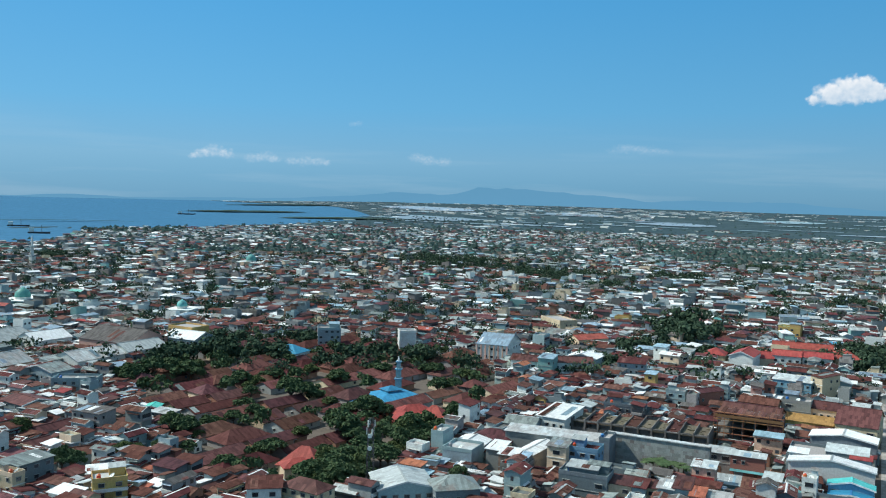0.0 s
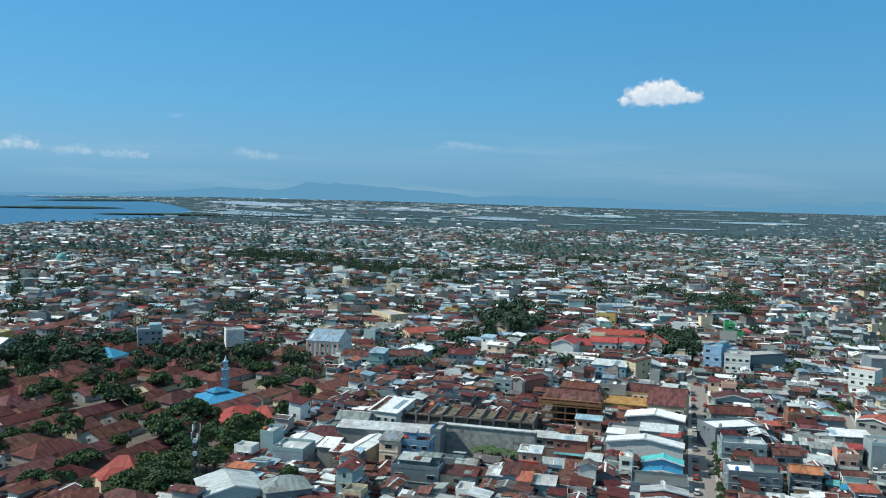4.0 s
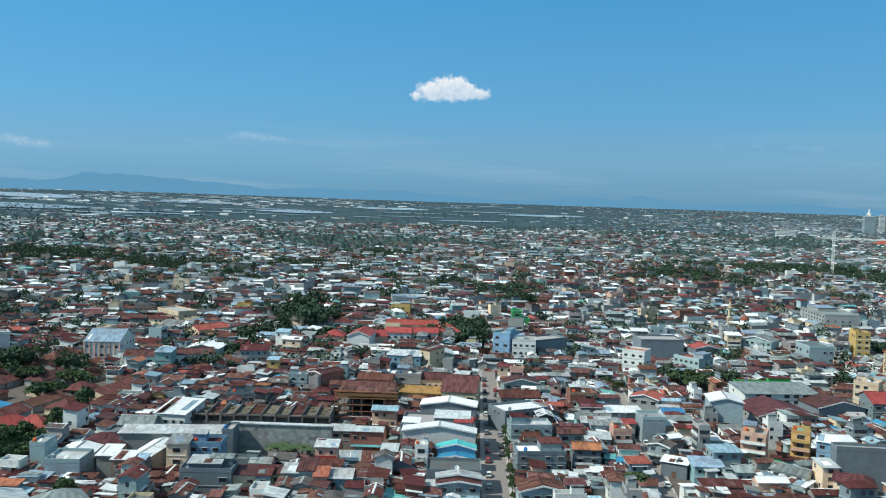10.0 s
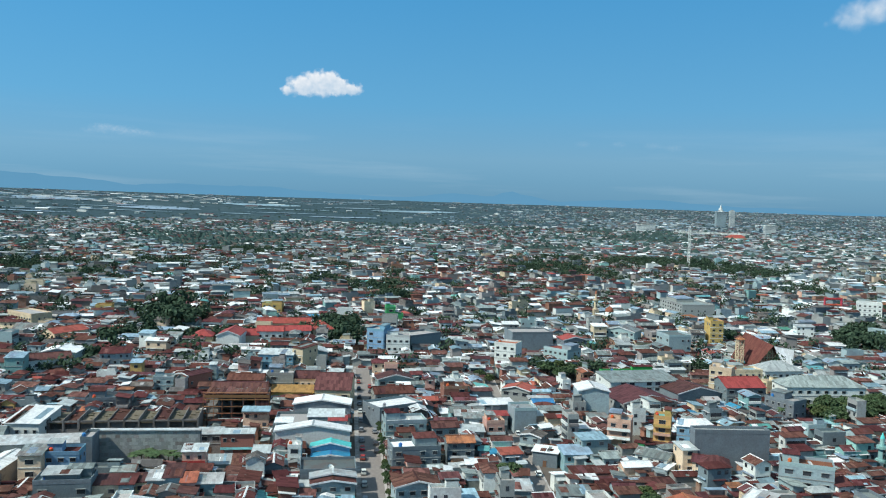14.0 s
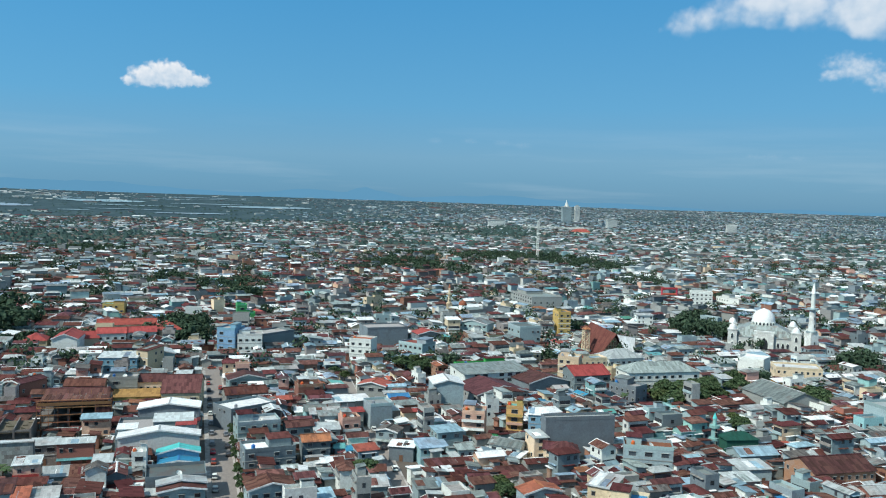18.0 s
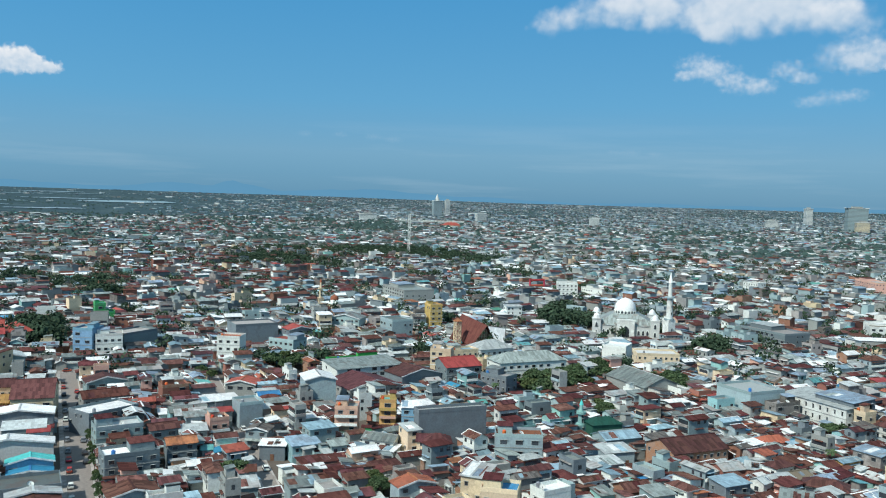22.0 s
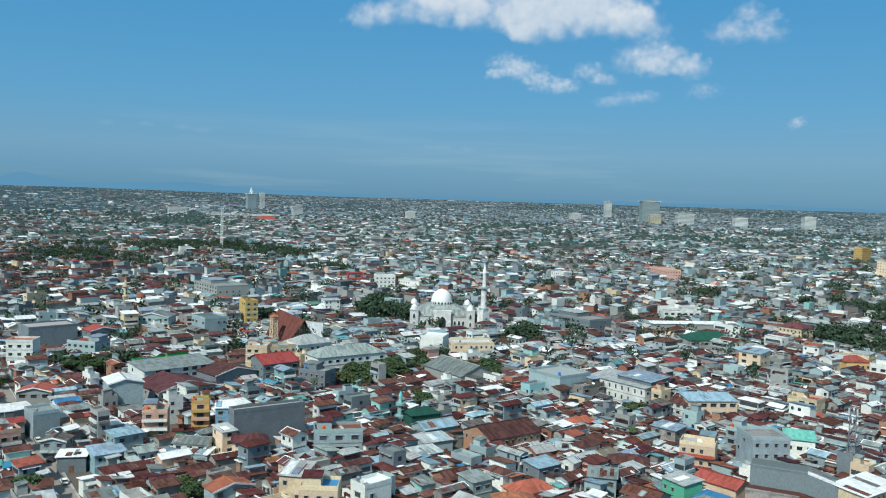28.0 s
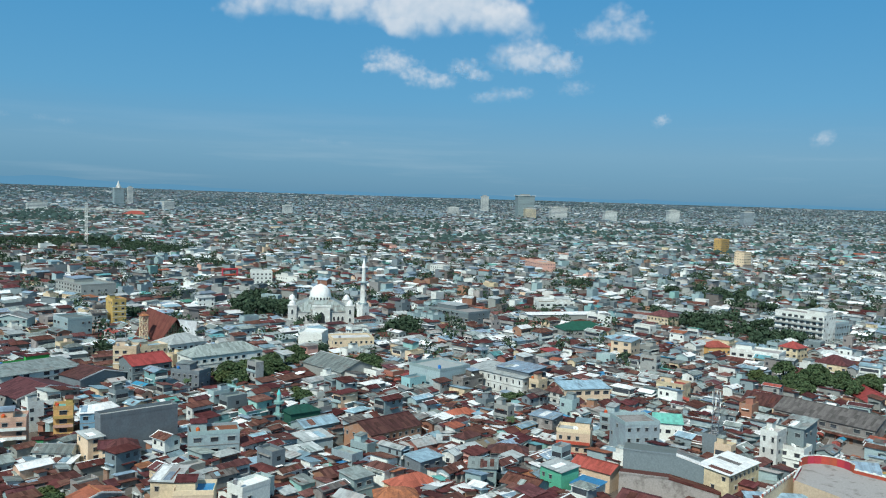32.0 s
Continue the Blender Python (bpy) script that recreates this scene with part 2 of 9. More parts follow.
RUST = (0.13, 0.055, 0.035)
ROOF = {
    "brown": shade("brown_roof_sheet", (0.082, 0.033, 0.029), 0.85, 0.0, 0.35, (0.105, 0.048, 0.038), 0.5, 0.25, 1.6, spec=0.04, patch=0.22),
    "rust": shade("rusted_roof_sheet", (0.112, 0.060, 0.047), 0.8, 0.0, 0.35, (0.085, 0.038, 0.030), 0.7, 0.4, 1.8, bias=0.1, spec=0.05, patch=0.3),
    "maroon": shade("maroon_roof_sheet", (0.085, 0.036, 0.034), 0.6, 0.0, 0.3, (0.07, 0.03, 0.03), 0.5, 0.25, 1.6, spec=0.1, patch=0.28),
    "grey": shade("zinc_roof_sheet", (0.194, 0.232, 0.218), 0.5, 0.1, 0.35, (0.15, 0.10, 0.08), 0.55, 0.22, 1.5, patch=0.25, spec=0.2),
    "pale": shade("pale_zinc_roof", (0.355, 0.395, 0.385), 0.5, 0.05, 0.25, (0.24, 0.19, 0.16), 0.45, 0.2, 1.5, patch=0.16, spec=0.2),
    "white": shade("white_roof_sheet", (0.645, 0.68, 0.665), 0.6, 0.0, 0.15, (0.34, 0.31, 0.28), 0.35, 0.2, 1.5, patch=0.08, spec=0.2),
    "blue": shade("blue_grey_roof_sheet", (0.190, 0.282, 0.340), 0.6, 0.0, 0.3, (0.13, 0.12, 0.12), 0.4, 0.25, 1.5, patch=0.18, spec=0.2),
    "red": shade("red_roof_sheet", (0.27, 0.060, 0.050), 0.6, 0.0, 0.18, (0.20, 0.05, 0.035), 0.45, 0.3, 2.0, hue=0.006, patch=0.15, spec=0.12),
    "ochre": shade("ochre_roof_sheet", (0.27, 0.185, 0.06), 0.65, 0.0, 0.2, (0.22, 0.13, 0.05), 0.45, 0.5, 2.5, patch=0.15, spec=0.15),
    "orange": shade("orange_clay_tile", (0.27, 0.095, 0.052), 0.75, 0.0, 0.3, (0.12, 0.06, 0.045), 0.6, 0.4, 2.5, patch=0.2, spec=0.2),
    "teal": shade("green_roof_sheet", (0.10, 0.31, 0.29), 0.5, 0.0, 0.35, (0.05, 0.10, 0.09), 0.4, 0.3, 1.5, hue=0.05, patch=0.15, spec=0.2),
    "sky": shade("bright_blue_roof_sheet", (0.034, 0.185, 0.34), 0.5, 0.0, 0.15, (0.04, 0.10, 0.17), 0.4, 0.3, 1.5, patch=0.1, spec=0.2),
    "mint": shade("turquoise_roof_sheet", (0.09, 0.50, 0.44), 0.5, 0.0, 0.1, (0.06, 0.30, 0.27), 0.4, 0.3, 1.5, patch=0.08, spec=0.2),
    "barrack": shade("old_maroon_roof_sheet", (0.104, 0.050, 0.041), 0.85, 0.0, 0.35, (0.055, 0.024, 0.020), 0.5, 0.25, 1.6, spec=0.02, patch=0.22),
    "pine": shade("dark_green_roof_sheet", (0.014, 0.070, 0.048), 0.6, 0.0, 0.15, (0.02, 0.05, 0.035), 0.4, 0.3, 1.5, patch=0.1, spec=0.15),
    "crimson": shade("dull_red_roof_tile", (0.120, 0.045, 0.038), 0.8, 0.0, 0.1, (0.10, 0.03, 0.028), 0.5, 0.25, 1.6, spec=0.08, patch=0.12),
    "charcoal": shade("weathered_dark_roof", (0.088, 0.085, 0.080), 0.85, 0.0, 0.2, (0.14, 0.12, 0.10), 0.5, 0.25, 1.6, spec=0.15, patch=0.25),
    "slab": shade("concrete_roof_slab", (0.30, 0.295, 0.28), 0.9, 0.0, 0.25, (0.11, 0.10, 0.085), 0.6, 0.3, 2.0),
    "moss": shade("mossy_concrete_deck", (0.135, 0.120, 0.080), 0.95, 0.0, 0.2, (0.050, 0.048, 0.032), 0.7, 0.5, 2.0),
}
WALL = {
    "white": shade("white_wall_paint", (0.625, 0.675, 0.635), 0.85, 0.0, 0.12, (0.30, 0.28, 0.25), 0.4, 0.25, 1.8),
    "grey": shade("grey_wall_render", (0.266, 0.292, 0.276), 0.9, 0.0, 0.22, (0.20, 0.20, 0.20), 0.5, 0.25, 1.8),
    "bluegrey": shade("blue_grey_wall_paint", (0.262, 0.360, 0.372), 0.85, 0.0, 0.22, (0.18, 0.20, 0.22), 0.4, 0.25, 1.8),
    "cream": shade("cream_wall_paint", (0.60, 0.50, 0.34), 0.85, 0.0, 0.18, (0.28, 0.22, 0.16), 0.45, 0.25, 1.8),
    "concrete": shade("bare_concrete_wall", (0.27, 0.26, 0.245), 0.95, 0.0, 0.25, (0.11, 0.10, 0.09), 0.6, 0.3, 2.0),
    "old": shade("weathered_concrete_wall", (0.165, 0.158, 0.145), 0.95, 0.0, 0.3, (0.06, 0.058, 0.05), 0.7, 0.4, 2.0),
    "brick": shade("bare_brick_wall", (0.26, 0.13, 0.085), 0.95, 0.0, 0.3, (0.30, 0.24, 0.20), 0.5, 0.4, 3.0),
    "salmon": shade("salmon_wall_paint", (0.56, 0.36, 0.27), 0.85, 0.0, 0.2, (0.25, 0.16, 0.12), 0.4, 0.25, 1.8),
    "aqua": shade("aqua_wall_paint", (0.22, 0.42, 0.42), 0.85, 0.0, 0.25, (0.15, 0.2, 0.2), 0.4, 0.25, 1.8, hue=0.04),
    "green": shade("bright_green_wall_paint", (0.045, 0.32, 0.10), 0.8, 0.0, 0.2, (0.06, 0.16, 0.07), 0.4, 0.3, 1.8),
    "pine": shade("dark_green_wall_paint", (0.016, 0.085, 0.058), 0.8, 0.0, 0.1, (0.012, 0.05, 0.035), 0.4, 0.3, 1.8),
    "yellow": shade("ochre_wall_paint", (0.50, 0.34, 0.12), 0.8, 0.0, 0.18, (0.26, 0.16, 0.06), 0.4, 0.3, 1.8),
    "slate": shade("slate_grey_wall_paint", (0.144, 0.187, 0.203), 0.85, 0.0, 0.2, (0.10, 0.11, 0.12), 0.4, 0.25, 1.8),
    "stone": shade("pale_grey_wall", (0.47, 0.50, 0.48), 0.85, 0.0, 0.1, (0.30, 0.30, 0.28), 0.4, 0.25, 1.8),
    "red": shade("red_wall_paint", (0.38, 0.045, 0.038), 0.7, 0.0, 0.15, (0.22, 0.05, 0.04), 0.4, 0.3, 1.8),
    "jade": shade("jade_green_wall_paint", (0.08, 0.36, 0.26), 0.8, 0.0, 0.1, (0.06, 0.2, 0.15), 0.4, 0.3, 1.8),
    "azure": shade("azure_wall_paint", (0.15, 0.30, 0.41), 0.75, 0.0, 0.2, (0.06, 0.14, 0.22), 0.4, 0.3, 1.8),
}
GLASS = shade("dark_window_glass", (0.045, 0.055, 0.065), 0.2, 0.0, 0.5, (0.02, 0.02, 0.02), 0.3, 0.5, 2.0, bump=0, spec=0.6)
WOOD = shade("brown_door_wood", (0.16, 0.085, 0.05), 0.6, 0.0, 0.3, (0.07, 0.05, 0.035), 0.5, 0.8, 4.0)
STEEL = shade("galvanised_steel", (0.36, 0.38, 0.40), 0.5, 0.6, 0.15, (0.2, 0.13, 0.1), 0.3, 0.5, 3.0)
DARK = shade("dark_steel", (0.07, 0.07, 0.075), 0.5, 0.3, 0.15, (0.12, 0.07, 0.05), 0.3, 0.5, 3.0)
BAMBOO = shade("bamboo_pole", (0.26, 0.125, 0.055), 0.8, 0.0, 0.25, (0.15, 0.075, 0.04), 0.5, 1.0, 4.0)
TANK = {"orange": shade("orange_plastic", (0.60, 0.105, 0.03), 0.45, 0.0, 0.15, (0.3, 0.08, 0.04), 0.3, 0.8, 3.0), "blue": shade("blue_plastic", (0.03, 0.16, 0.42), 0.45, 0.0, 0.2, (0.04, 0.1, 0.2), 0.3, 0.8, 3.0), "steel": STEEL}
ASPHALT = shade("worn_asphalt", (0.215, 0.200, 0.178), 0.95, 0.0, 0.05, (0.15, 0.14, 0.125), 0.5, 0.12, 1.2)
PAVING = shade("concrete_paving", (0.34, 0.33, 0.31), 0.95, 0.0, 0.15, (0.18, 0.17, 0.15), 0.6, 0.3, 1.5)
LEAF = shade("broadleaf_foliage", (0.064, 0.102, 0.050), 0.9, 0.0, 0.25, (0.030, 0.056, 0.025), 0.5, 0.12, 0.8, bump=0, hue=0.02, spec=0.05)
# far foliage: distance haze is put into this bluish green
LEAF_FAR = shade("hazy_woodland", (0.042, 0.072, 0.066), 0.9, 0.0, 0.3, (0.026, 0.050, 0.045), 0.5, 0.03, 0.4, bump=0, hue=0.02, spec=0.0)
LEAF_MID = shade("town_foliage", (0.046, 0.076, 0.048), 0.9, 0.0, 0.25, (0.022, 0.045, 0.026), 0.5, 0.12, 0.8, bump=0, hue=0.02, spec=0.02)
LEAF_DRY = shade("olive_foliage", (0.072, 0.100, 0.042), 0.9, 0.0, 0.25, (0.035, 0.055, 0.02), 0.5, 0.12, 0.8, bump=0, hue=0.02, spec=0.05)
BARK = shade("tree_bark", (0.10, 0.075, 0.055), 0.95, 0.0, 0.2, (0.05, 0.04, 0.03), 0.5, 1.0, 5.0)
EARTH = shade("city_ground", (0.120, 0.108, 0.088), 0.95, 0.0, 0.05, (0.045, 0.066, 0.030), 0.9, 0.02, 0.25, bump=0.1, bias=0.06, spec=0.05)
HILL = bpy.data.materials.new("distant_hill_haze")   # backdrop: the far mountains; a sky-blue glow stands in for the haze over them
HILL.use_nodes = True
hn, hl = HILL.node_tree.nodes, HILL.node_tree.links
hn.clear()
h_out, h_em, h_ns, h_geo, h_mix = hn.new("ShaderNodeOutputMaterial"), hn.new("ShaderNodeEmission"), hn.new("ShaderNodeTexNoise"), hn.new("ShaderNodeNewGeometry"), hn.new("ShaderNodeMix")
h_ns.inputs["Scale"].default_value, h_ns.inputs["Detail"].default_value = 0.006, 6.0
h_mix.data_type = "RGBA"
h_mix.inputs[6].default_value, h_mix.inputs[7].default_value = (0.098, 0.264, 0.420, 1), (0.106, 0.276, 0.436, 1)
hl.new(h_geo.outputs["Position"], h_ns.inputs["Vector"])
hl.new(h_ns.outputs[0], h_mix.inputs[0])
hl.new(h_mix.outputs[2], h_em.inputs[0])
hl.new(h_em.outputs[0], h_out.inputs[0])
# sea blue, paled in its colour towards the haze over the bay
SEA = shade("hazed_sea", (0.048, 0.150, 0.262), 0.8, 0.0, 0.02, (0.060, 0.170, 0.285), 0.5, 0.004, 0.06, bump=0.1, spec=0.02)

# ---- mesh tools ----
def raw_mesh(name, verts, quads, tris=(), q_mat=None, t_mat=None, mats=()):
    """A mesh from whole arrays of corners, four- and three-sided faces."""
    me = bpy.data.meshes.new(name)
    verts, quads, tris = np.asarray(verts, dtype=np.float32).reshape(-1, 3), np.asarray(quads, dtype=np.int32).reshape(-1, 4), np.asarray(tris, dtype=np.int32).reshape(-1, 3)
    me.vertices.add(len(verts))
    me.vertices.foreach_set("co", verts.ravel())
    me.loops.add(quads.size + tris.size)
    me.loops.foreach_set("vertex_index", np.concatenate([quads.ravel(), tris.ravel()]))
    me.polygons.add(len(quads) + len(tris))
    me.polygons.foreach_set("loop_start", np.concatenate([np.arange(len(quads)) * 4, quads.size + np.arange(len(tris)) * 3]).astype(np.int32))
    for m in mats:
        me.materials.append(m)
    if q_mat is not None:
        t_mat = np.zeros(len(tris)) if t_mat is None else t_mat
        me.polygons.foreach_set("material_index", np.concatenate([np.asarray(q_mat), np.asarray(t_mat)]).astype(np.int32))
    me.update(calc_edges=True)
    me.shade_flat()
    return me


def part(name, bm, material, parent, label=""):
    """Links a bmesh as one mesh object under a thing or a part."""
    me = bpy.data.meshes.new(name)
    bm.to_mesh(me)
    bm.free()
    me.materials.append(material)
    ob = new(name, me)
    ob.parent = parent
    return tagged(ob, label)


def shared(name, me, parent, m, label=""):
    ob = new(name, me)
    ob.parent = parent
    ob.matrix_basis = m
    return tagged(ob, label)


def box(bm, x0, y0, z0, x1, y1, z1):
    m = Matrix.Translation(((x0 + x1) / 2, (y0 + y1) / 2, (z0 + z1) / 2)) @ Matrix.Diagonal((x1 - x0, y1 - y0, z1 - z0, 1))
    return bmesh.ops.create_cube(bm, size=1, matrix=m)["verts"]


def rod(bm, a, b, r, seg=6, r2=None):
    a, b = Vector(a), Vector(b)
    m = Matrix.Translation((a + b) / 2) @ (b - a).to_track_quat("Z", "Y").to_matrix().to_4x4()
    bmesh.ops.create_cone(bm, cap_ends=True, segments=seg, radius1=r, radius2=r if r2 is None else r2, depth=(b - a).length, matrix=m)


def faces(bm, verts, polys):
    vs = [bm.verts.new(v) for v in verts]
    for p in polys:
        bm.faces.new([vs[i] for i in p])
    return vs


def thing(name, m, label, category, group=""):
    ob = new(name)
    ob.matrix_basis = m
    ob.empty_display_size = 1
    return tagged(ob, label, category, group)


def rise(r, az=30.0):
    """The land climbs very gently towards the foothills, a little more in the north-west."""
    return (74 + np.interp(az, [-60, -42, -31, -20, -5, 15, 30], [10, 14, 32, 32, 20, 12, 0])) * np.maximum(0, (np.asarray(r, dtype=float) - 2600) / 2300) ** 1.25


def finer(r):
    """The plain is drawn in by its climb: what stands on it shrinks with it."""
    return np.interp(r, [2850, 3500, 4000, 4500, 4780], [0.9, 0.72, 0.53, 0.36, 0.30])


def height(x, y):
    return rise(np.hypot(x, y), np.degrees(np.arctan2(x, y)))


# ---- ground, sea, far hills ----
def polar_sheet(name, radii, az0, az1, steps, material, lift=0.0, inner=None):
    az = np.radians(np.linspace(az0, az1, steps + 1))
    rr = np.array(radii, dtype=float)
    R = np.broadcast_to(rr[:, None], (len(rr), len(az))).copy()
    if inner is not None:
        lo = inner(np.degrees(az))
        R = lo[None, :] + (rr[:, None] - rr[0]) / (rr[-1] - rr[0]) * (rr[-1] - lo[None, :])
    V = np.stack([R * np.sin(az), R * np.cos(az), rise(R, np.degrees(az)[None, :]) + lift], -1).reshape(-1, 3)
    n = len(az)
    i, j = np.meshgrid(np.arange(len(rr) - 1), np.arange(n - 1), indexing="ij")
    a = (i * n + j).ravel()
    return new(name, raw_mesh(name, V, np.stack([a, a + 1, a + n + 1, a + n], -1), mats=[material]))


ground = polar_sheet("ground", [0.02, 150, 300, 600, 1000, 1500, 2000, 2600, 2800, 3000, 3250, 3500, 3750, 4000, 4250, 4500, 4700, 4900], -180, 180, 120, EARTH)
tagged(ground, "flat brown and green city ground reaching the horizon", "ground", kind="structure")


def coast(az):
    return np.interp(az, [-100, -70, -55, -52, -50.4, -48.5, -43.5, -38, -34.5, -32, -30.5], [1300, 1450, 1700, 1850, 2400, 2550, 2700, 2980, 3200, 3600, 4700])


water = polar_sheet("water", np.linspace(1300, 4900, 24), -100, -30.5, 94, SEA, 0.6, coast)
tagged(water, "calm blue sea beyond the harbour", "sea", kind="structure")


def far_shore(az):
    return np.interp(az, [-44, -41, -37, -34.5, -33, -32, -30.5], [4880, 4640, 4420, 4250, 3850, 3450, 3150])


def strip_island(az0, az1, r, wide):
    bm = bmesh.new()
    n = 24
    top, bot = [], []
    for i in range(n + 1):
        a = radians(az0 + (az1 - az0) * i / n)
        taper = math.sin(math.pi * i / n) ** 0.6 * (0.7 + 0.3 * noise.noise((i * 0.7, r * 0.01, 0)))
        for lst, q in ((bot, r - wide * taper / 2), (top, r + wide * taper / 2)):
            lst.append((q * math.sin(a), q * math.cos(a), float(rise(q, math.degrees(a))) + 2.0 + 5 * taper))
    faces(bm, bot + top, [(i, i + 1, n + 2 + i, n + 1 + i) for i in range(n)])
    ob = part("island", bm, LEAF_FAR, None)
    return tagged(ob, "low green wooded spit in the bay", "island", "spits in the bay")


strip_island(-44.5, -36.5, 3750, 160)
strip_island(-42.0, -34.0, 4350, 120)
strip_island(-56.5, -47.0, 2950, 26)
strip_island(-38.5, -30.0, 3350, 130)


def hill_range(name, az0, az1, r, base, peaks, seed, label):
    """A far ridge: a strip with a broken skyline that falls to the plain on both sides."""
    n = 220
    V, Q = [], []
    for i in range(n + 1):
        az = az0 + (az1 - az0) * i / n
        h = base * (0.7 + 0.6 * noise.fractal((az * 0.16, seed, 0), 1.0, 2.0, 5))
        for pa, ph, pw in peaks:
            h += ph * max(0, 1 - abs(az - pa) / pw) ** 1.3 * (0.9 + 0.25 * noise.noise((az * 0.9, seed, 3)))
        h *= min(1, (i + 0.01) / 14, (n - i + 0.01) / 14)
        a = radians(az)
        for k, (dr, f) in enumerate(((-120, -0.1), (-40, 0.55), (0, 1.0), (70, -0.1))):
            q = r + dr
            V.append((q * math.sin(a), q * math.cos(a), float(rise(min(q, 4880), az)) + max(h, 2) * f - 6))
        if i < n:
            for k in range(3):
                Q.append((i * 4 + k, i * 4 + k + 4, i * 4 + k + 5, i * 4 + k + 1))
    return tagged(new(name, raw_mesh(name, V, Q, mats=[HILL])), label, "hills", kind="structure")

# ---- the city as far as the eye reaches ----
ROOF_KEYS, WALL_KEYS = list(ROOF), list(WALL)
CITY_MATS = [ROOF[k] for k in ROOF_KEYS] + [WALL[k] for k in WALL_KEYS] + [GLASS]
RI = {k: i for i, k in enumerate(ROOF_KEYS)}
WI = {k: i + len(ROOF_KEYS) for i, k in enumerate(WALL_KEYS)}
GI = len(CITY_MATS) - 1
rng = np.random.default_rng(11)
BOX_Q = [(0, 1, 5, 4), (1, 2, 6, 5), (2, 3, 7, 6), (3, 0, 4, 7)]


class Houses:
    """Collects whole batches of plain houses and joins them into one mesh."""

    def __init__(self):
        self.v, self.q, self.t, self.qm, self.tm, self.n = [], [], [], [], [], 0

    def add(self, V, quads, qmats, tris=(), tmats=()):
        N, nv = V.shape[:2]
        base = self.n + np.arange(N)[:, None, None] * nv
        self.v.append(V.reshape(-1, 3))
        if len(quads):
            self.q.append((base + np.array(quads)[None]).reshape(-1, 4))
            self.qm.append(np.stack([np.broadcast_to(m, (N,)) for m in qmats], 1).ravel())
        if len(tris):
            self.t.append((base + np.array(tris)[None]).reshape(-1, 3))
            self.tm.append(np.stack([np.broadcast_to(m, (N,)) for m in tmats], 1).ravel())
        self.n += N * nv

    def mesh(self, name):
        t = np.concatenate(self.t) if self.t else np.zeros((0, 3))
        tm = np.concatenate(self.tm) if self.tm else np.zeros(0)
        return raw_mesh(name, np.concatenate(self.v), np.concatenate(self.q), t, np.concatenate(self.qm), tm, CITY_MATS)


def placed(L, h):
    """Local corners (N, nv, 3) to the world by each house's turn and place."""
    c, s = np.cos(h["rot"])[:, None], np.sin(h["rot"])[:, None]
    return np.stack([L[..., 0] * c - L[..., 1] * s + h["x"][:, None], L[..., 0] * s + L[..., 1] * c + h["y"][:, None], L[..., 2] + h["z"][:, None]], -1)


def corners(w, d, z0, z1):
    """Eight corners of a block."""
    X = np.stack([-w, w, w, -w] * 2, 1)
    Y = np.stack([-d, -d, d, d] * 2, 1)
    return np.stack([X, Y, np.stack([z0] * 4 + [z1] * 4, 1)], -1)


def sub(h, k):
    return {a: b[k] for a, b in h.items()}


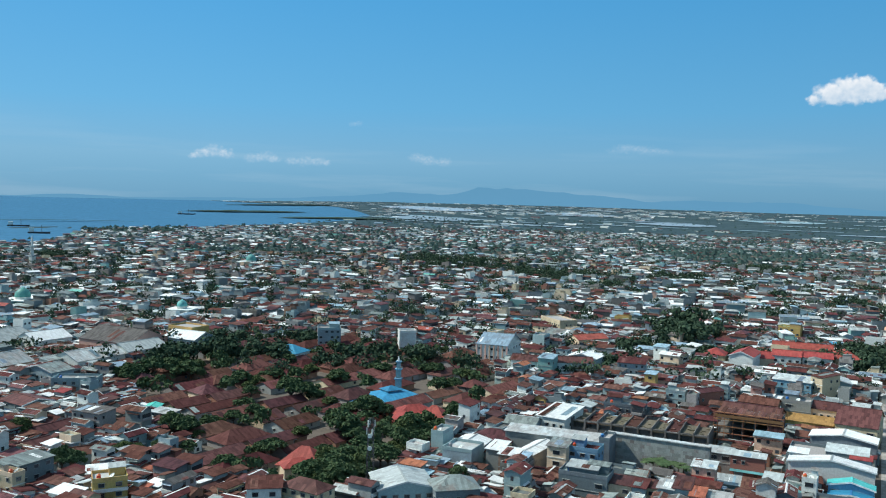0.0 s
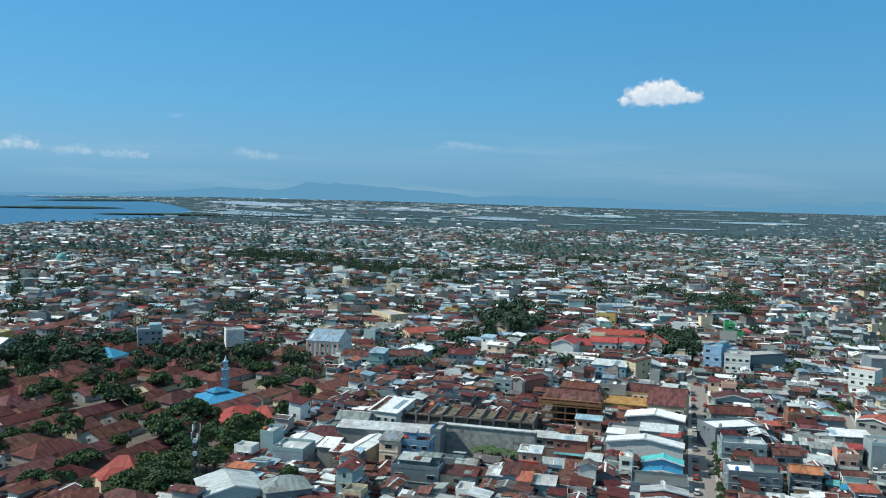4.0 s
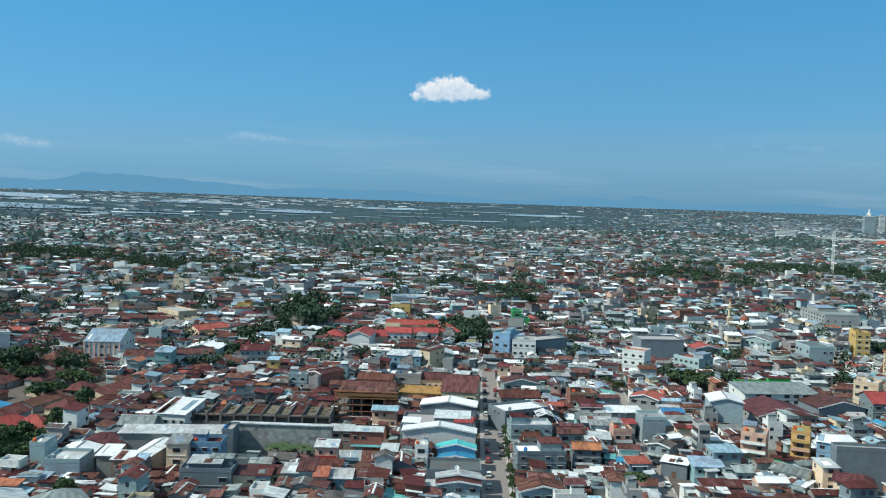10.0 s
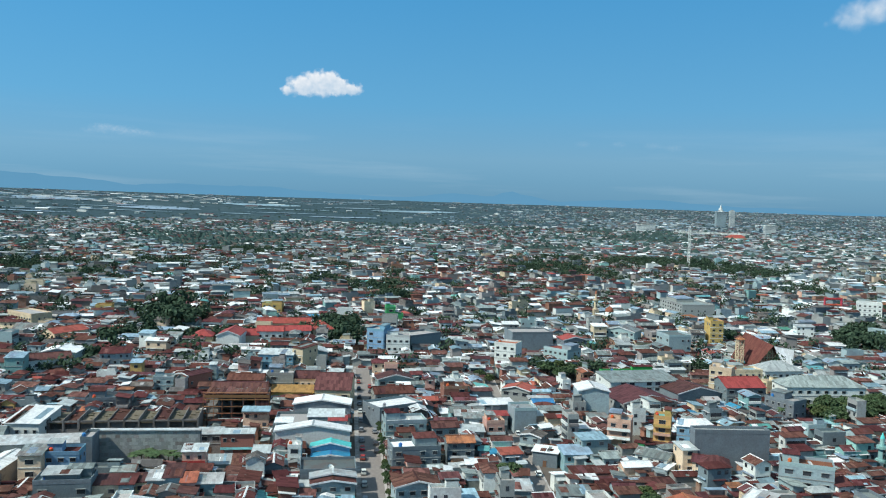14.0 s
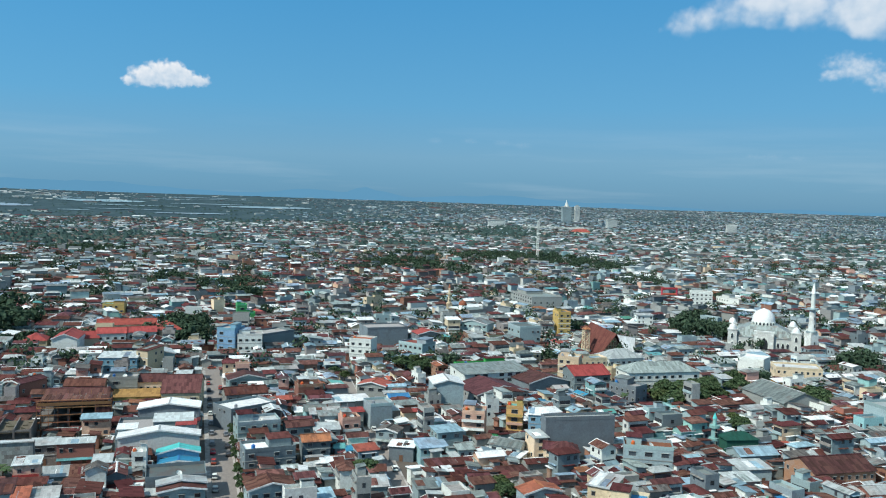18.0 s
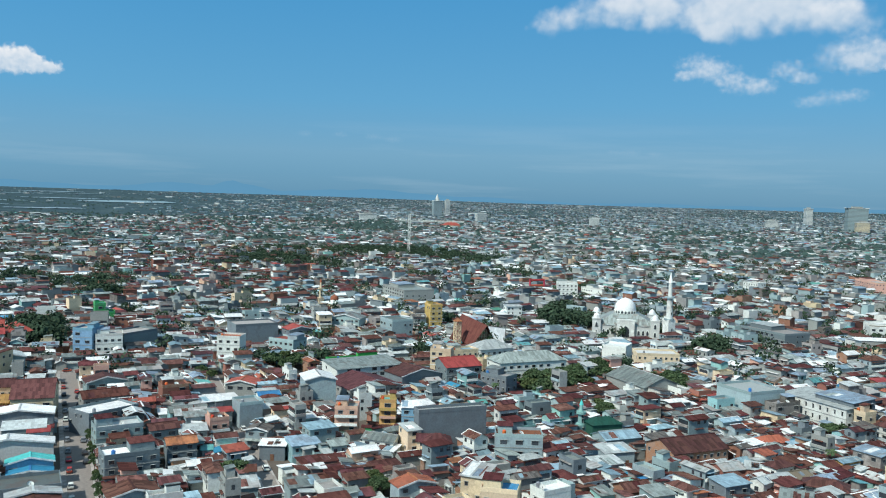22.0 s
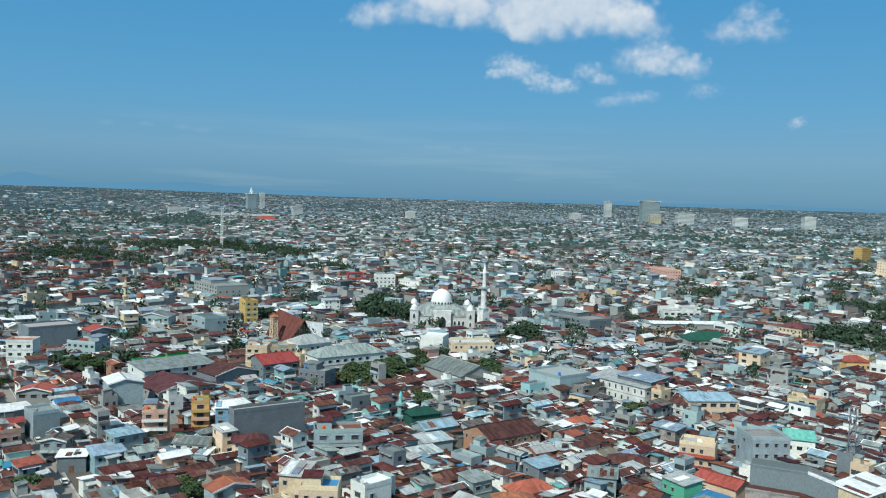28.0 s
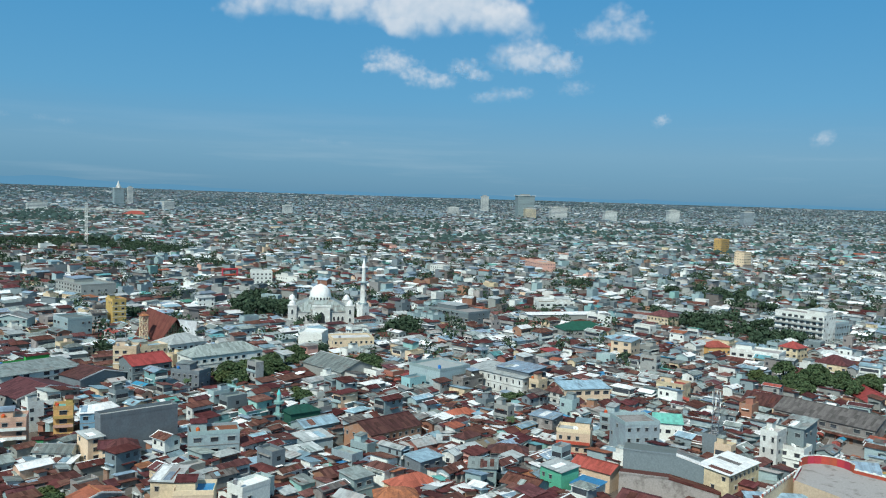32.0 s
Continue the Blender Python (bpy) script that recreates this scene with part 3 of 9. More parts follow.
def add_houses(out, h, detail):
    """h: arrays x y z w d h rot kind roof wall. kind 0 gable, 1 hip, 2 flat with parapet, 3 single pitch."""
    w, d, e = h["w"] / 2, h["d"] / 2, h["h"]
    for kind in range(4):
        k = np.nonzero(h["kind"] == kind)[0]
        if not len(k):
            continue
        s = sub(h, k)
        a, b, ee = w[k], d[k], e[k]
        zero = np.zeros(len(k))
        ov = 0.55 * np.ones(len(k))
        if kind == 2:
            top = ee + np.where(detail, 0.9, 0.0)
            out.add(placed(corners(a, b, zero - 3, top), s), BOX_Q, [s["wall"]] * 4)
            if detail:
                t = 0.18
                ring = np.concatenate([corners(a, b, top, top)[:, :4], corners(a - t, b - t, top, top)[:, :4], corners(a - t, b - t, ee, ee)[:, :4]], 1)
                Q = [(i, (i + 1) % 4, 4 + (i + 1) % 4, 4 + i) for i in range(4)] + [(4 + i, 4 + (i + 1) % 4, 8 + (i + 1) % 4, 8 + i) for i in range(4)] + [(8, 9, 10, 11)]
                out.add(placed(ring, s), Q, [s["wall"]] * 8 + [s["roof"]])
                # stair head or lean-to on the roof
                m = np.nonzero(rng.random(len(k)) < 0.55)[0]
                u = sub(s, m)
                u = dict(u, x=u["x"] + (a[m] * 0.45) * np.cos(u["rot"]), y=u["y"] + (a[m] * 0.45) * np.sin(u["rot"]))
                hb = corners(a[m] * 0.4, b[m] * 0.6, ee[m], ee[m] + 2.3)
                out.add(placed(hb, u), BOX_Q, [u["wall"]] * 4)
                sl = corners(a[m] * 0.46, b[m] * 0.66, ee[m] + 2.3, ee[m] + 2.45)
                sl[:, [0, 1, 4, 5], 2] += 0.4
                out.add(placed(sl, u), BOX_Q + [(4, 5, 6, 7)], [RI["grey"]] * 5)
            else:
                out.add(placed(corners(a, b, ee, ee)[:, :4], s), [(0, 1, 2, 3)], [s["roof"]])
        elif kind == 3:
            up = np.minimum(a, b) * 0.22
            body = corners(a, b, zero - 3, ee)
            body[:, 6:8, 2] += up[:, None]
            out.add(placed(body, s), BOX_Q, [s["wall"]] * 4)
            r = corners(a + ov, b + ov, ee - 0.05, ee + 0.12)
            r[:, [2, 3, 6, 7], 2] += (up * (b + 2 * ov) / b)[:, None]
            r[:, [0, 1, 4, 5], 2] -= 0.04
            out.add(placed(r, s), BOX_Q + [(4, 5, 6, 7)] if detail else [(4, 5, 6, 7), (0, 1, 5, 4)], [s["roof"]] * (5 if detail else 2))
        else:
            up = b * (0.25 + 0.22 * rng.random(len(k)))
            body = corners(a, b, zero - 3, ee)
            if kind == 0:
                apex = np.stack([np.stack([-a, zero, ee + up], -1), np.stack([a, zero, ee + up], -1)], 1)
                body = np.concatenate([body, apex], 1)
                out.add(placed(body, s), BOX_Q, [s["wall"]] * 4, [(7, 4, 8), (5, 6, 9)], [s["wall"]] * 2)
                rx = a + ov
            else:
                out.add(placed(body, s), BOX_Q, [s["wall"]] * 4)
                rx = np.maximum(a - b * 0.9, 0.2)
            dz = up * ov / b
            eave = corners(a + ov, b + ov, ee - dz + 0.1, ee - dz + 0.1)[:, :4]
            ridge = np.stack([np.stack([-rx, zero, ee + up + 0.1], -1), np.stack([rx, zero, ee + up + 0.1], -1)], 1)
            V = np.concatenate([eave, ridge], 1)
            Q, T = [(0, 1, 5, 4), (2, 3, 4, 5)], []
            if kind == 1:
                T = [(1, 2, 5), (3, 0, 4)]
            if detail:
                low = eave.copy()
                low[..., 2] -= 0.16
                V = np.concatenate([V, low], 1)
                Q = Q + [(6, 7, 1, 0), (7, 8, 2, 1), (8, 9, 3, 2), (9, 6, 0, 3)] if kind == 1 else Q + [(6, 7, 1, 0), (8, 9, 3, 2)]
            edge = np.where(rng.random(len(k)) < 0.3, RI["white"], s["roof"])
            if detail > 1 and kind == 0:
                # mended places: single sheets of another age laid over the slope
                for side in (-1, 1):
                    for again in range(2):
                        m = np.nonzero(rng.random(len(k)) < 0.6)[0]
                        pw, pl = rng.uniform(0.08, 0.3, len(m)), rng.uniform(0.25, 0.6, len(m))
                        px, pv = rng.uniform(-0.7, 0.7, len(m)), rng.uniform(0.0, 0.4, len(m))
                        xs_, vs_ = [(px - pw) * a[m], (px + pw) * a[m]], [pv, np.minimum(pv + pl, 1.0)]
                        L = np.stack([np.stack([xs_[i], side * (b[m] + ov[m]) * (1 - vs_[j]), (ee - dz)[m] + 0.15 + (up + dz)[m] * vs_[j]], -1) for i, j in ((0, 0), (1, 0), (1, 1), (0, 1))], 1)
                        out.add(placed(L, sub(s, m)), [(0, 1, 2, 3)], [pick(["brown", "rust", "maroon", "grey", "pale", "white", "blue"], [5, 6, 3, 4, 3, 2, 2], len(m), RI)])
            if detail and kind == 0:
                # ridge caps and verge flashings, often of newer, paler metal
                m = np.nonzero(rng.random(len(k)) < (0.55 if detail > 1 else 0.3))[0]
                cap = pick(["white", "pale", "rust", "grey"], [4, 4, 2, 2], len(m), RI)
                for side in (-1, 1):
                    q = np.minimum(0.32, b[m] * 0.2)
                    L = np.stack([np.stack([sx * rx[m], side * sy * q, ee[m] + up[m] + 0.16 - sy * q * (up / b)[m]], -1) for sx, sy in ((-1, 0), (1, 0), (1, 1), (-1, 1))], 1)
                    out.add(placed(L, sub(s, m)), [(0, 1, 2, 3)], [cap])
                    L = np.stack([np.stack([rx[m] - sx * 0.34, -(b + ov)[m] * sy * side, ee[m] + 0.15 + up[m] - sy * (up + dz)[m]], -1) for sx, sy in ((0, 0), (1, 0), (1, 1), (0, 1))], 1)
                    out.add(placed(L, sub(s, m)), [(0, 1, 2, 3)], [cap])
            out.add(placed(V, s), Q, [s["roof"]] * 2 + [edge] * (len(Q) - 2), T, [s["roof"]] * len(T))
    if detail > 1:
        # windows: dark panes a little proud of the wall, storey by storey, on all four sides
        for side in range(4):
            half, dep = (w, d) if side % 2 == 0 else (d, w)
            ang = side * math.pi / 2
            for fl in range(4):
                for j in range(4):
                    n_w = np.clip((half * 2 / 2.6).astype(int), 1, 4)
                    k = np.nonzero((h["h"] > fl * 3.1 + 2.6) & (j < n_w) & (rng.random(len(w)) < 0.42))[0]
                    if not len(k):
                        continue
                    s = sub(h, k)
                    u = (j + 0.5) / n_w[k] * 2 * half[k] - half[k]
                    ww = 0.45 + 0.25 * rng.random(len(k))
                    z0 = fl * 3.1 + 0.9 + np.where(fl == 0, -0.5, 0.0) * np.ones(len(k))
                    L = corners(ww, 0.05 * np.ones(len(k)), z0, z0 + 1.3)
                    L[..., 0] += u[:, None]
                    L[..., 1] -= dep[k][:, None]
                    L = np.stack([L[..., 0] * math.cos(ang) - L[..., 1] * math.sin(ang), L[..., 0] * math.sin(ang) + L[..., 1] * math.cos(ang), L[..., 2]], -1)
                    out.add(placed(L, s), [(0, 1, 5, 4), (4, 5, 6, 7), (1, 2, 6, 5), (3, 0, 4, 7)], [GI] * 4)
                # balconies with a flat dark strip for the shaded opening behind, and sheet awnings over doors and
                # windows
                k = np.nonzero((h["h"] > fl * 3.1 + 2.4) & (rng.random(len(w)) < (0.20 if fl else 0.0)))[0]
                m = np.nonzero((h["h"] > fl * 3.1 + 2.4) & (rng.random(len(w)) < 0.24))[0]
                for pick_k, what in ((k, 0), (k, 1), (m, 2)):
                    if not len(pick_k):
                        continue
                    s, one = sub(h, pick_k), np.ones(len(pick_k))
                    ww = half[pick_k] * (0.92 if what == 0 else 0.86 if what == 1 else rng.uniform(0.4, 0.95, len(pick_k)))
                    z0, z1, dp = ((-0.12, 0.85, 0.55), (0.85, 2.35, 0.06), (2.35, 2.42, 0.75))[what]
                    L = corners(ww, dp * one, (fl * 3.1 + z0) * one, (fl * 3.1 + z1) * one)
                    if what == 2:
                        L[:, [2, 3, 6, 7], 2] += 0.32
                    L[..., 1] -= dep[pick_k][:, None]
                    L = np.stack([L[..., 0] * math.cos(ang) - L[..., 1] * math.sin(ang), L[..., 0] * math.sin(ang) + L[..., 1] * math.cos(ang), L[..., 2]], -1)
                    mat = (pick(["white", "bluegrey", "grey", "cream", "concrete", "aqua"], [5, 4, 3, 1, 1, 0.6], len(pick_k), WI), GI, pick(["brown", "rust", "grey", "pale", "blue", "white", "maroon"], [4, 4, 5, 4, 4, 2, 2], len(pick_k), RI))[what]
                    out.add(placed(L, s), [(0, 1, 5, 4), (4, 5, 6, 7), (1, 2, 6, 5), (3, 0, 4, 7)], [mat] * 4)


def blocked_sites(x, y, keep):
    bad = np.zeros(len(x), bool)
    for cx, cy, hw, hd, rot in SITES:
        c, s = math.cos(rot), math.sin(rot)
        u, v = (x - cx) * c + (y - cy) * s, -(x - cx) * s + (y - cy) * c
        bad |= (np.abs(u) < hw + keep) & (np.abs(v) < hd + keep)
    return bad


def blocked(x, y, keep):
    """True where a plain house may not stand: streets, yards, parks, water and the sites of the single buildings."""
    bad = np.zeros(len(x), bool)
    for x0, y0, x1, y1, half in STREETS:
        L = math.hypot(x1 - x0, y1 - y0)
        ux, uy = (x1 - x0) / L, (y1 - y0) / L
        s = (x - x0) * ux + (y - y0) * uy
        bad |= (np.abs((x - x0) * uy - (y - y0) * ux) < half + keep) & (s > -keep) & (s < L + keep)
    bad |= blocked_sites(x, y, keep)
    for poly in PARKS:
        inside = np.zeros(len(x), bool)
        for (xa, ya), (xb, yb) in zip(poly, poly[1:] + poly[:1]):
            cross = ((ya > y) != (yb > y)) & (x < (xb - xa) * (y - ya) / (yb - ya + 1e-9) + xa)
            inside ^= cross
        bad |= inside
    az = np.degrees(np.arctan2(x, y))
    bad |= (az < -30.5) & (np.hypot(x, y) > coast(az) - 25)
    return bad


def woods(x, y, s=1.0):
    """Smooth random field, -1 to 1: where it is high there are trees instead of houses."""
    f = np.zeros(len(x))
    for i, (lx, ly, ph) in enumerate(((0.0061, 0.0043, 0.3), (-0.0039, 0.0072, 1.9), (0.0117, -0.0083, 4.0), (0.0031, 0.0137, 2.2), (0.021, 0.009, 5.1))):
        f += np.sin(x * lx * s + y * ly * s + ph + 1.3 * np.sin(y * ly * 1.7 + i)) / 5
    return f * 1.8


def copse(x, y):
    """Where groups of trees stand among the houses: thicker out to the north-west."""
    r, az = np.hypot(x, y), np.degrees(np.arctan2(x, y))
    thick = np.clip(1 - np.abs(az + 28) / 22, 0, 1) * np.clip(1 - np.abs(r - 1700) / 800, 0, 1)
    thick = thick + 0.5 * np.clip(1 - np.abs(az - 14) / 14, 0, 1) * np.clip(1 - np.abs(r - 2100) / 600, 0, 1)
    return woods(x, y, 5.5) + 0.75 * thick


def far_wood(x, y):
    """The larger woods, with a ragged edge."""
    hit, rag = np.zeros(len(x), bool), 0.55 * woods(x, y, 7.0)
    for cx, cy, hw, hd, rot in FAR_WOODS:
        c, s = math.cos(rot), math.sin(rot)
        u, v = ((x - cx) * c + (y - cy) * s) / hw, (-(x - cx) * s + (y - cy) * c) / hd
        hit |= u * u + v * v < 1.0 + rag
    return hit


def pick(keys, weights, n, table):
    p = np.array(weights, float)
    return np.array([table[k] for k in keys])[rng.choice(len(keys), n, p=p / p.sum())]


def lay_out(r0, r1, pitch, az0=-62, az1=80):
    """House sites on a street grid that bends a little from district to district."""
    g = np.arange(-r1, r1, pitch)
    X, Y = np.meshgrid(g, np.arange(-r1 * 0.6, r1, pitch * 0.92))
    ix, iy = np.meshgrid(np.arange(X.shape[1]), np.arange(X.shape[0]))
    X, Y, ix, iy = X.ravel(), Y.ravel(), ix.ravel(), iy.ravel()
    lane = (ix % 7 == 3) | (iy % 9 == 4)
    X = X + rng.normal(0, pitch * 0.09, len(X))
    Y = Y + rng.normal(0, pitch * 0.09, len(Y))
    bend = 0.16 * np.sin(X / 260 + 1) + 0.14 * np.sin(Y / 330) if r0 > 500 else 0.05 * np.sin(X / 90) + 0.05 * np.sin(Y / 120)
    r, az = np.hypot(X, Y), np.degrees(np.arctan2(X, Y))
    ok = (r > r0) & (r <= r1) & (az > az0) & (az < az1) & ~(lane & (rng.random(len(X)) < 0.75))
    X, Y, bend = X[ok], Y[ok], bend[ok] if np.ndim(bend) else bend
    return X, Y, bend


def house_set(X, Y, bend, pitch, detail, far=False):
    n = len(X)
    row = np.sin(np.floor(X / 37) * 12.9898 + np.floor(Y / 29) * 78.233) * 43758.5453    # ridges run one way along each row
    turn = np.where((row - np.floor(row) < 0.62) ^ (rng.random(n) < 0.12), 0.0, math.pi / 2) + bend + rng.normal(0, 0.045, n)
    fl = rng.choice([1, 2, 3, 4], n, p=[0.70, 0.26, 0.036, 0.004] if detail > 1 else [0.62, 0.29, 0.075, 0.015] if detail else [0.72, 0.21, 0.05, 0.02])
    w = pitch * (rng.uniform(1.05, 2.1, n) if far else rng.uniform(0.95, 1.75, n))
    d = pitch * (rng.uniform(0.60, 1.0, n) if far else rng.uniform(0.66, 1.05, n))
    kind = np.where(fl <= 2, rng.choice([0, 1, 2, 3], n, p=[0.56, 0.09, 0.05, 0.30]), rng.choice([0, 1, 2, 3], n, p=[0.28, 0.08, 0.36, 0.28]))
    az = np.degrees(np.arctan2(X, Y))
    rusty = np.clip(np.interp(az, [-35, -22, -10, 8, 20, 35, 50], [0.62, 0.50, 0.52, 0.60, 0.60, 0.52, 0.44]) + 0.3 * np.sin(X / 130) * np.sin(Y / 170 + 2) - (0.005 if far else 0.002) * np.maximum(az, 0) , 0.15, 0.93)
    if detail > 1:
        rusty = np.clip(rusty + np.where(np.hypot(X, Y) < 430, np.interp(az, [-40, -28, -5, 10, 25, 45, 60], [0.28, 0.18, 0.03, 0.14, 0.24, 0.22, 0.12]), np.interp(az, [-30, -20, 0, 15], [0.0, -0.14, -0.10, 0.02])), 0, 0.93)
    warm = pick(["brown", "rust", "maroon", "red", "orange"], [48, 30, 20, 1.5, 2.5], n, RI)
    cool = np.where(rng.random(n) < np.where(az < 0, 0.34, 0.10), RI["charcoal"], pick(["grey", "pale", "white", "blue", "teal", "slab", "sky"], [32, 30, 18, 20, 2, 3, 1.5], n, RI))
    # far roofs lean to grey: distance haze is put into the mix
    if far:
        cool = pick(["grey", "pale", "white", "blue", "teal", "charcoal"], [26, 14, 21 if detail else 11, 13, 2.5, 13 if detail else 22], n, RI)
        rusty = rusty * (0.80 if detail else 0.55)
    roof = np.where(rng.random(n) < rusty, warm, cool)
    roof = np.where(kind == 2, pick(["slab", "grey", "moss"], [6, 3, 1], n, RI), roof)
    wall = pick(["white", "grey", "bluegrey", "cream", "concrete", "brick", "salmon", "aqua", "green", "yellow", "slate"], [21, 16, 30, 6, 9, 4, 2.5, 4, 0.0, 0.4, 8], n, WI)
    # far walls lean dark: shade on their near sides is in the mix
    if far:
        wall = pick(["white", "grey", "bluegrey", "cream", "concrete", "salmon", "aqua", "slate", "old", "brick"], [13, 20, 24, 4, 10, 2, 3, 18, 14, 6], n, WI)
    swap = (wall == WI["bluegrey"]) & (az < 24) & (rng.random(n) < 0.55)
    wall = np.where(swap, pick(["concrete", "grey", "cream", "old", "brick", "white"], [5, 4, 3, 3, 3, 2], n, WI), wall)
    # furthest walls lean to slate and grey, again for haze
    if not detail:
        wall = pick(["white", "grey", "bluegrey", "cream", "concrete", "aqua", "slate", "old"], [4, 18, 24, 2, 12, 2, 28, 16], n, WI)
    return dict(x=X, y=Y, z=height(X, Y), w=w, d=d, h=fl * (2.95 if detail > 1 else 2.7 if detail else 2.2) + rng.uniform(-0.35, 0.4, n) + (0.7 if detail > 1 else 0.4), rot=turn, kind=kind, roof=roof, wall=wall)


def district(name, r0, r1, pitch, detail, woods_at, label, thin=0.0):
    X, Y, bend = lay_out(r0, r1, pitch)
    k = ~blocked(X, Y, pitch * 0.42) & (woods(X, Y) < woods_at) & (rng.random(len(X)) >= thin)
    k &= ~(far_wood(X, Y) & (rng.random(len(X)) < 0.93)) & ~((copse(X, Y) > 0.92) & (rng.random(len(X)) < 0.8))
    out = Houses()
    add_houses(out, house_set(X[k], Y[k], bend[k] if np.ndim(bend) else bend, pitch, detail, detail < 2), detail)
    return tagged(new(name, out.mesh(name)), label, "houses", kind="stuff")

# ---- plan: streets (ends and half width), yards and parks, far woods ----
STREETS = [(8.5, 150, 8.5, 452, 5.0), (56, 180, 71, 420, 3.2), (103, 180, 104, 330, 2.4), (-130, 452, 80, 452, 4.0), (104, 330, 112, 420, 2.2), (-40, 300, -40, 318, 2)]
SITES = [(-603, 441, 14, 14, 0), (-465, 473, 10, 10, 0), (-752, 891, 16, 16, 0), (196, 622, 8, 8, 0), (333, 124, 32, 8, 0.24), (278, 93, 7, 7, 0)]
BARRACKS = [(-335, 300), (-372, 380), (-330, 452), (-198, 446), (-160, 375), (-143, 287), (-138, 205), (-180, 205), (-244, 240)]
PARKS = [BARRACKS]
FAR_WOODS = [(275, 1065, 52, 79, -0.12), (481, 1220, 107, 120, -0.07), (525, 1074, 50, 85, -0.11), (478, 847, 17, 49, -0.18), (-574, 1139, 81, 120, 0.8), (-455, 1075, 41, 71, 0.77),
             (-261, 1774, 152, 200, 0.85), (-241, 1087, 32, 53, 0.74), (-1046, 828, 37, 84, 0.84), (-564, 586, 23, 28, 0.7), (-619, 570, 20, 25, 0.7), (-365, 1035, 73, 74, 0.26),
             (-241, 1607, 116, 152, 0.42)]
FAR_WOODS += [(272, 1148, 52, 71, 0.25), (529, 1097, 43, 73, -0.38), (699, 343, 38, 30, -0.57), (1683, 1248, 143, 131, -0.23), (873, 1022, 38, 41, -0.36)]
FAR_WOODS += [(30, 833, 28, 37, -0.21), (-643, 1464, 55, 106, 0.53), (22, 800, 19, 38, 0.27), (-272, 931, 21, 41, 0.33), (300, 985, 36, 45, -0.3), (-155, 1372, 61, 97, 0.63), (-518, 664, 30, 35, 0.54), (-25, 892, 21, 34, -0.01)]
FAR_WOODS += [(748, 2155, 60, 110, -0.33), (796, 2655, 60, 140, -0.29), (810, 2020, 50, 100, -0.37), (517, 2037, 40, 70, -0.25), (952, 2524, 60, 140, -0.36), (337, 1293, 40, 55, -0.25), (382, 1232, 36, 51, -0.3), (560, 1183, 30, 46, -0.43)]
SITES += [(233, 138.7, 15.5, 4, -1.1), (225.9, 137, 14.5, 2.5, -1.1), (217.5, 133, 14, 3.5, -1.1), (237, 107.6, 16, 1.5, 0.08)]

# far plain of fields and ponds behind the city, its green blued for haze
PLAIN_LAND = shade("hazed_field_green", (0.044, 0.076, 0.088), 0.95, 0.0, 0.05, (0.074, 0.112, 0.118), 0.6, 0.006, 0.05, bump=0, spec=0.0)
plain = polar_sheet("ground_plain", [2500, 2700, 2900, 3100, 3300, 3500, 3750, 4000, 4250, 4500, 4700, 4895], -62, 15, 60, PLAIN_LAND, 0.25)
tagged(plain, "far green plain of fields and groves", "plain", kind="structure")
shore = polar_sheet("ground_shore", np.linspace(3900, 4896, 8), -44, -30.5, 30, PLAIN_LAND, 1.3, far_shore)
tagged(shore, "low green shore beyond the bay", "shore", kind="structure")
# built-up ground, with the blue haze of distance in its colour
SUBURB = shade("hazed_suburb_ground", (0.058, 0.094, 0.108), 0.95, 0.0, 0.05, (0.045, 0.072, 0.070), 0.9, 0.012, 0.10, bump=0, bias=0.05, spec=0.0)
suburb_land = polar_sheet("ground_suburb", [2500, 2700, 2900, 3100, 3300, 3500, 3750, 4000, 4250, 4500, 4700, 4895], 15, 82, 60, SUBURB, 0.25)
tagged(suburb_land, "far built-up ground of yards, streets and trees", "ground", kind="structure")
# pond colour carries the pale sky reflected in the water
POND = shade("sky_pale_pond", (0.20, 0.29, 0.34), 0.5, 0.0, 0.2, (0.26, 0.34, 0.38), 0.3, 0.01, 0.1, bump=0)
pond_rng = random.Random(4)
strips = []
for i in range(34):
    pa, pr = radians(pond_rng.uniform(-31, 4)), pond_rng.uniform(3050, 4450)
    strips.append((pr * math.sin(pa), pr * math.cos(pa), pond_rng.uniform(50, 190), pond_rng.uniform(10, 34) * float(np.interp(pr, [3000, 4500], [1.0, 0.5]))))
for px, py, rx, ry in strips + list(((-1630, 3069, 190, 120), (-723, 3420, 150, 90), (-2000, 3700, 260, 130), (-380, 3900, 160, 90), (-1250, 3800, 180, 100), (300, 3700, 200, 70))):
    bm = bmesh.new()
    vs = []
    for i in range(28):
        a = i * math.tau / 28
        q = 1 + 0.25 * noise.noise((math.cos(a) * 1.5 + px, math.sin(a) * 1.5, py * 0.1))
        X, Y = px + rx * q * math.cos(a), py + ry * q * math.sin(a)
        vs.append((X, Y, float(height(X, Y)) + 3.0))
    faces(bm, vs, [tuple(range(28))])
    tagged(part("pond", bm, POND, None), "still grey-blue fish pond on the plain", "pond", "ponds on the plain", "structure")


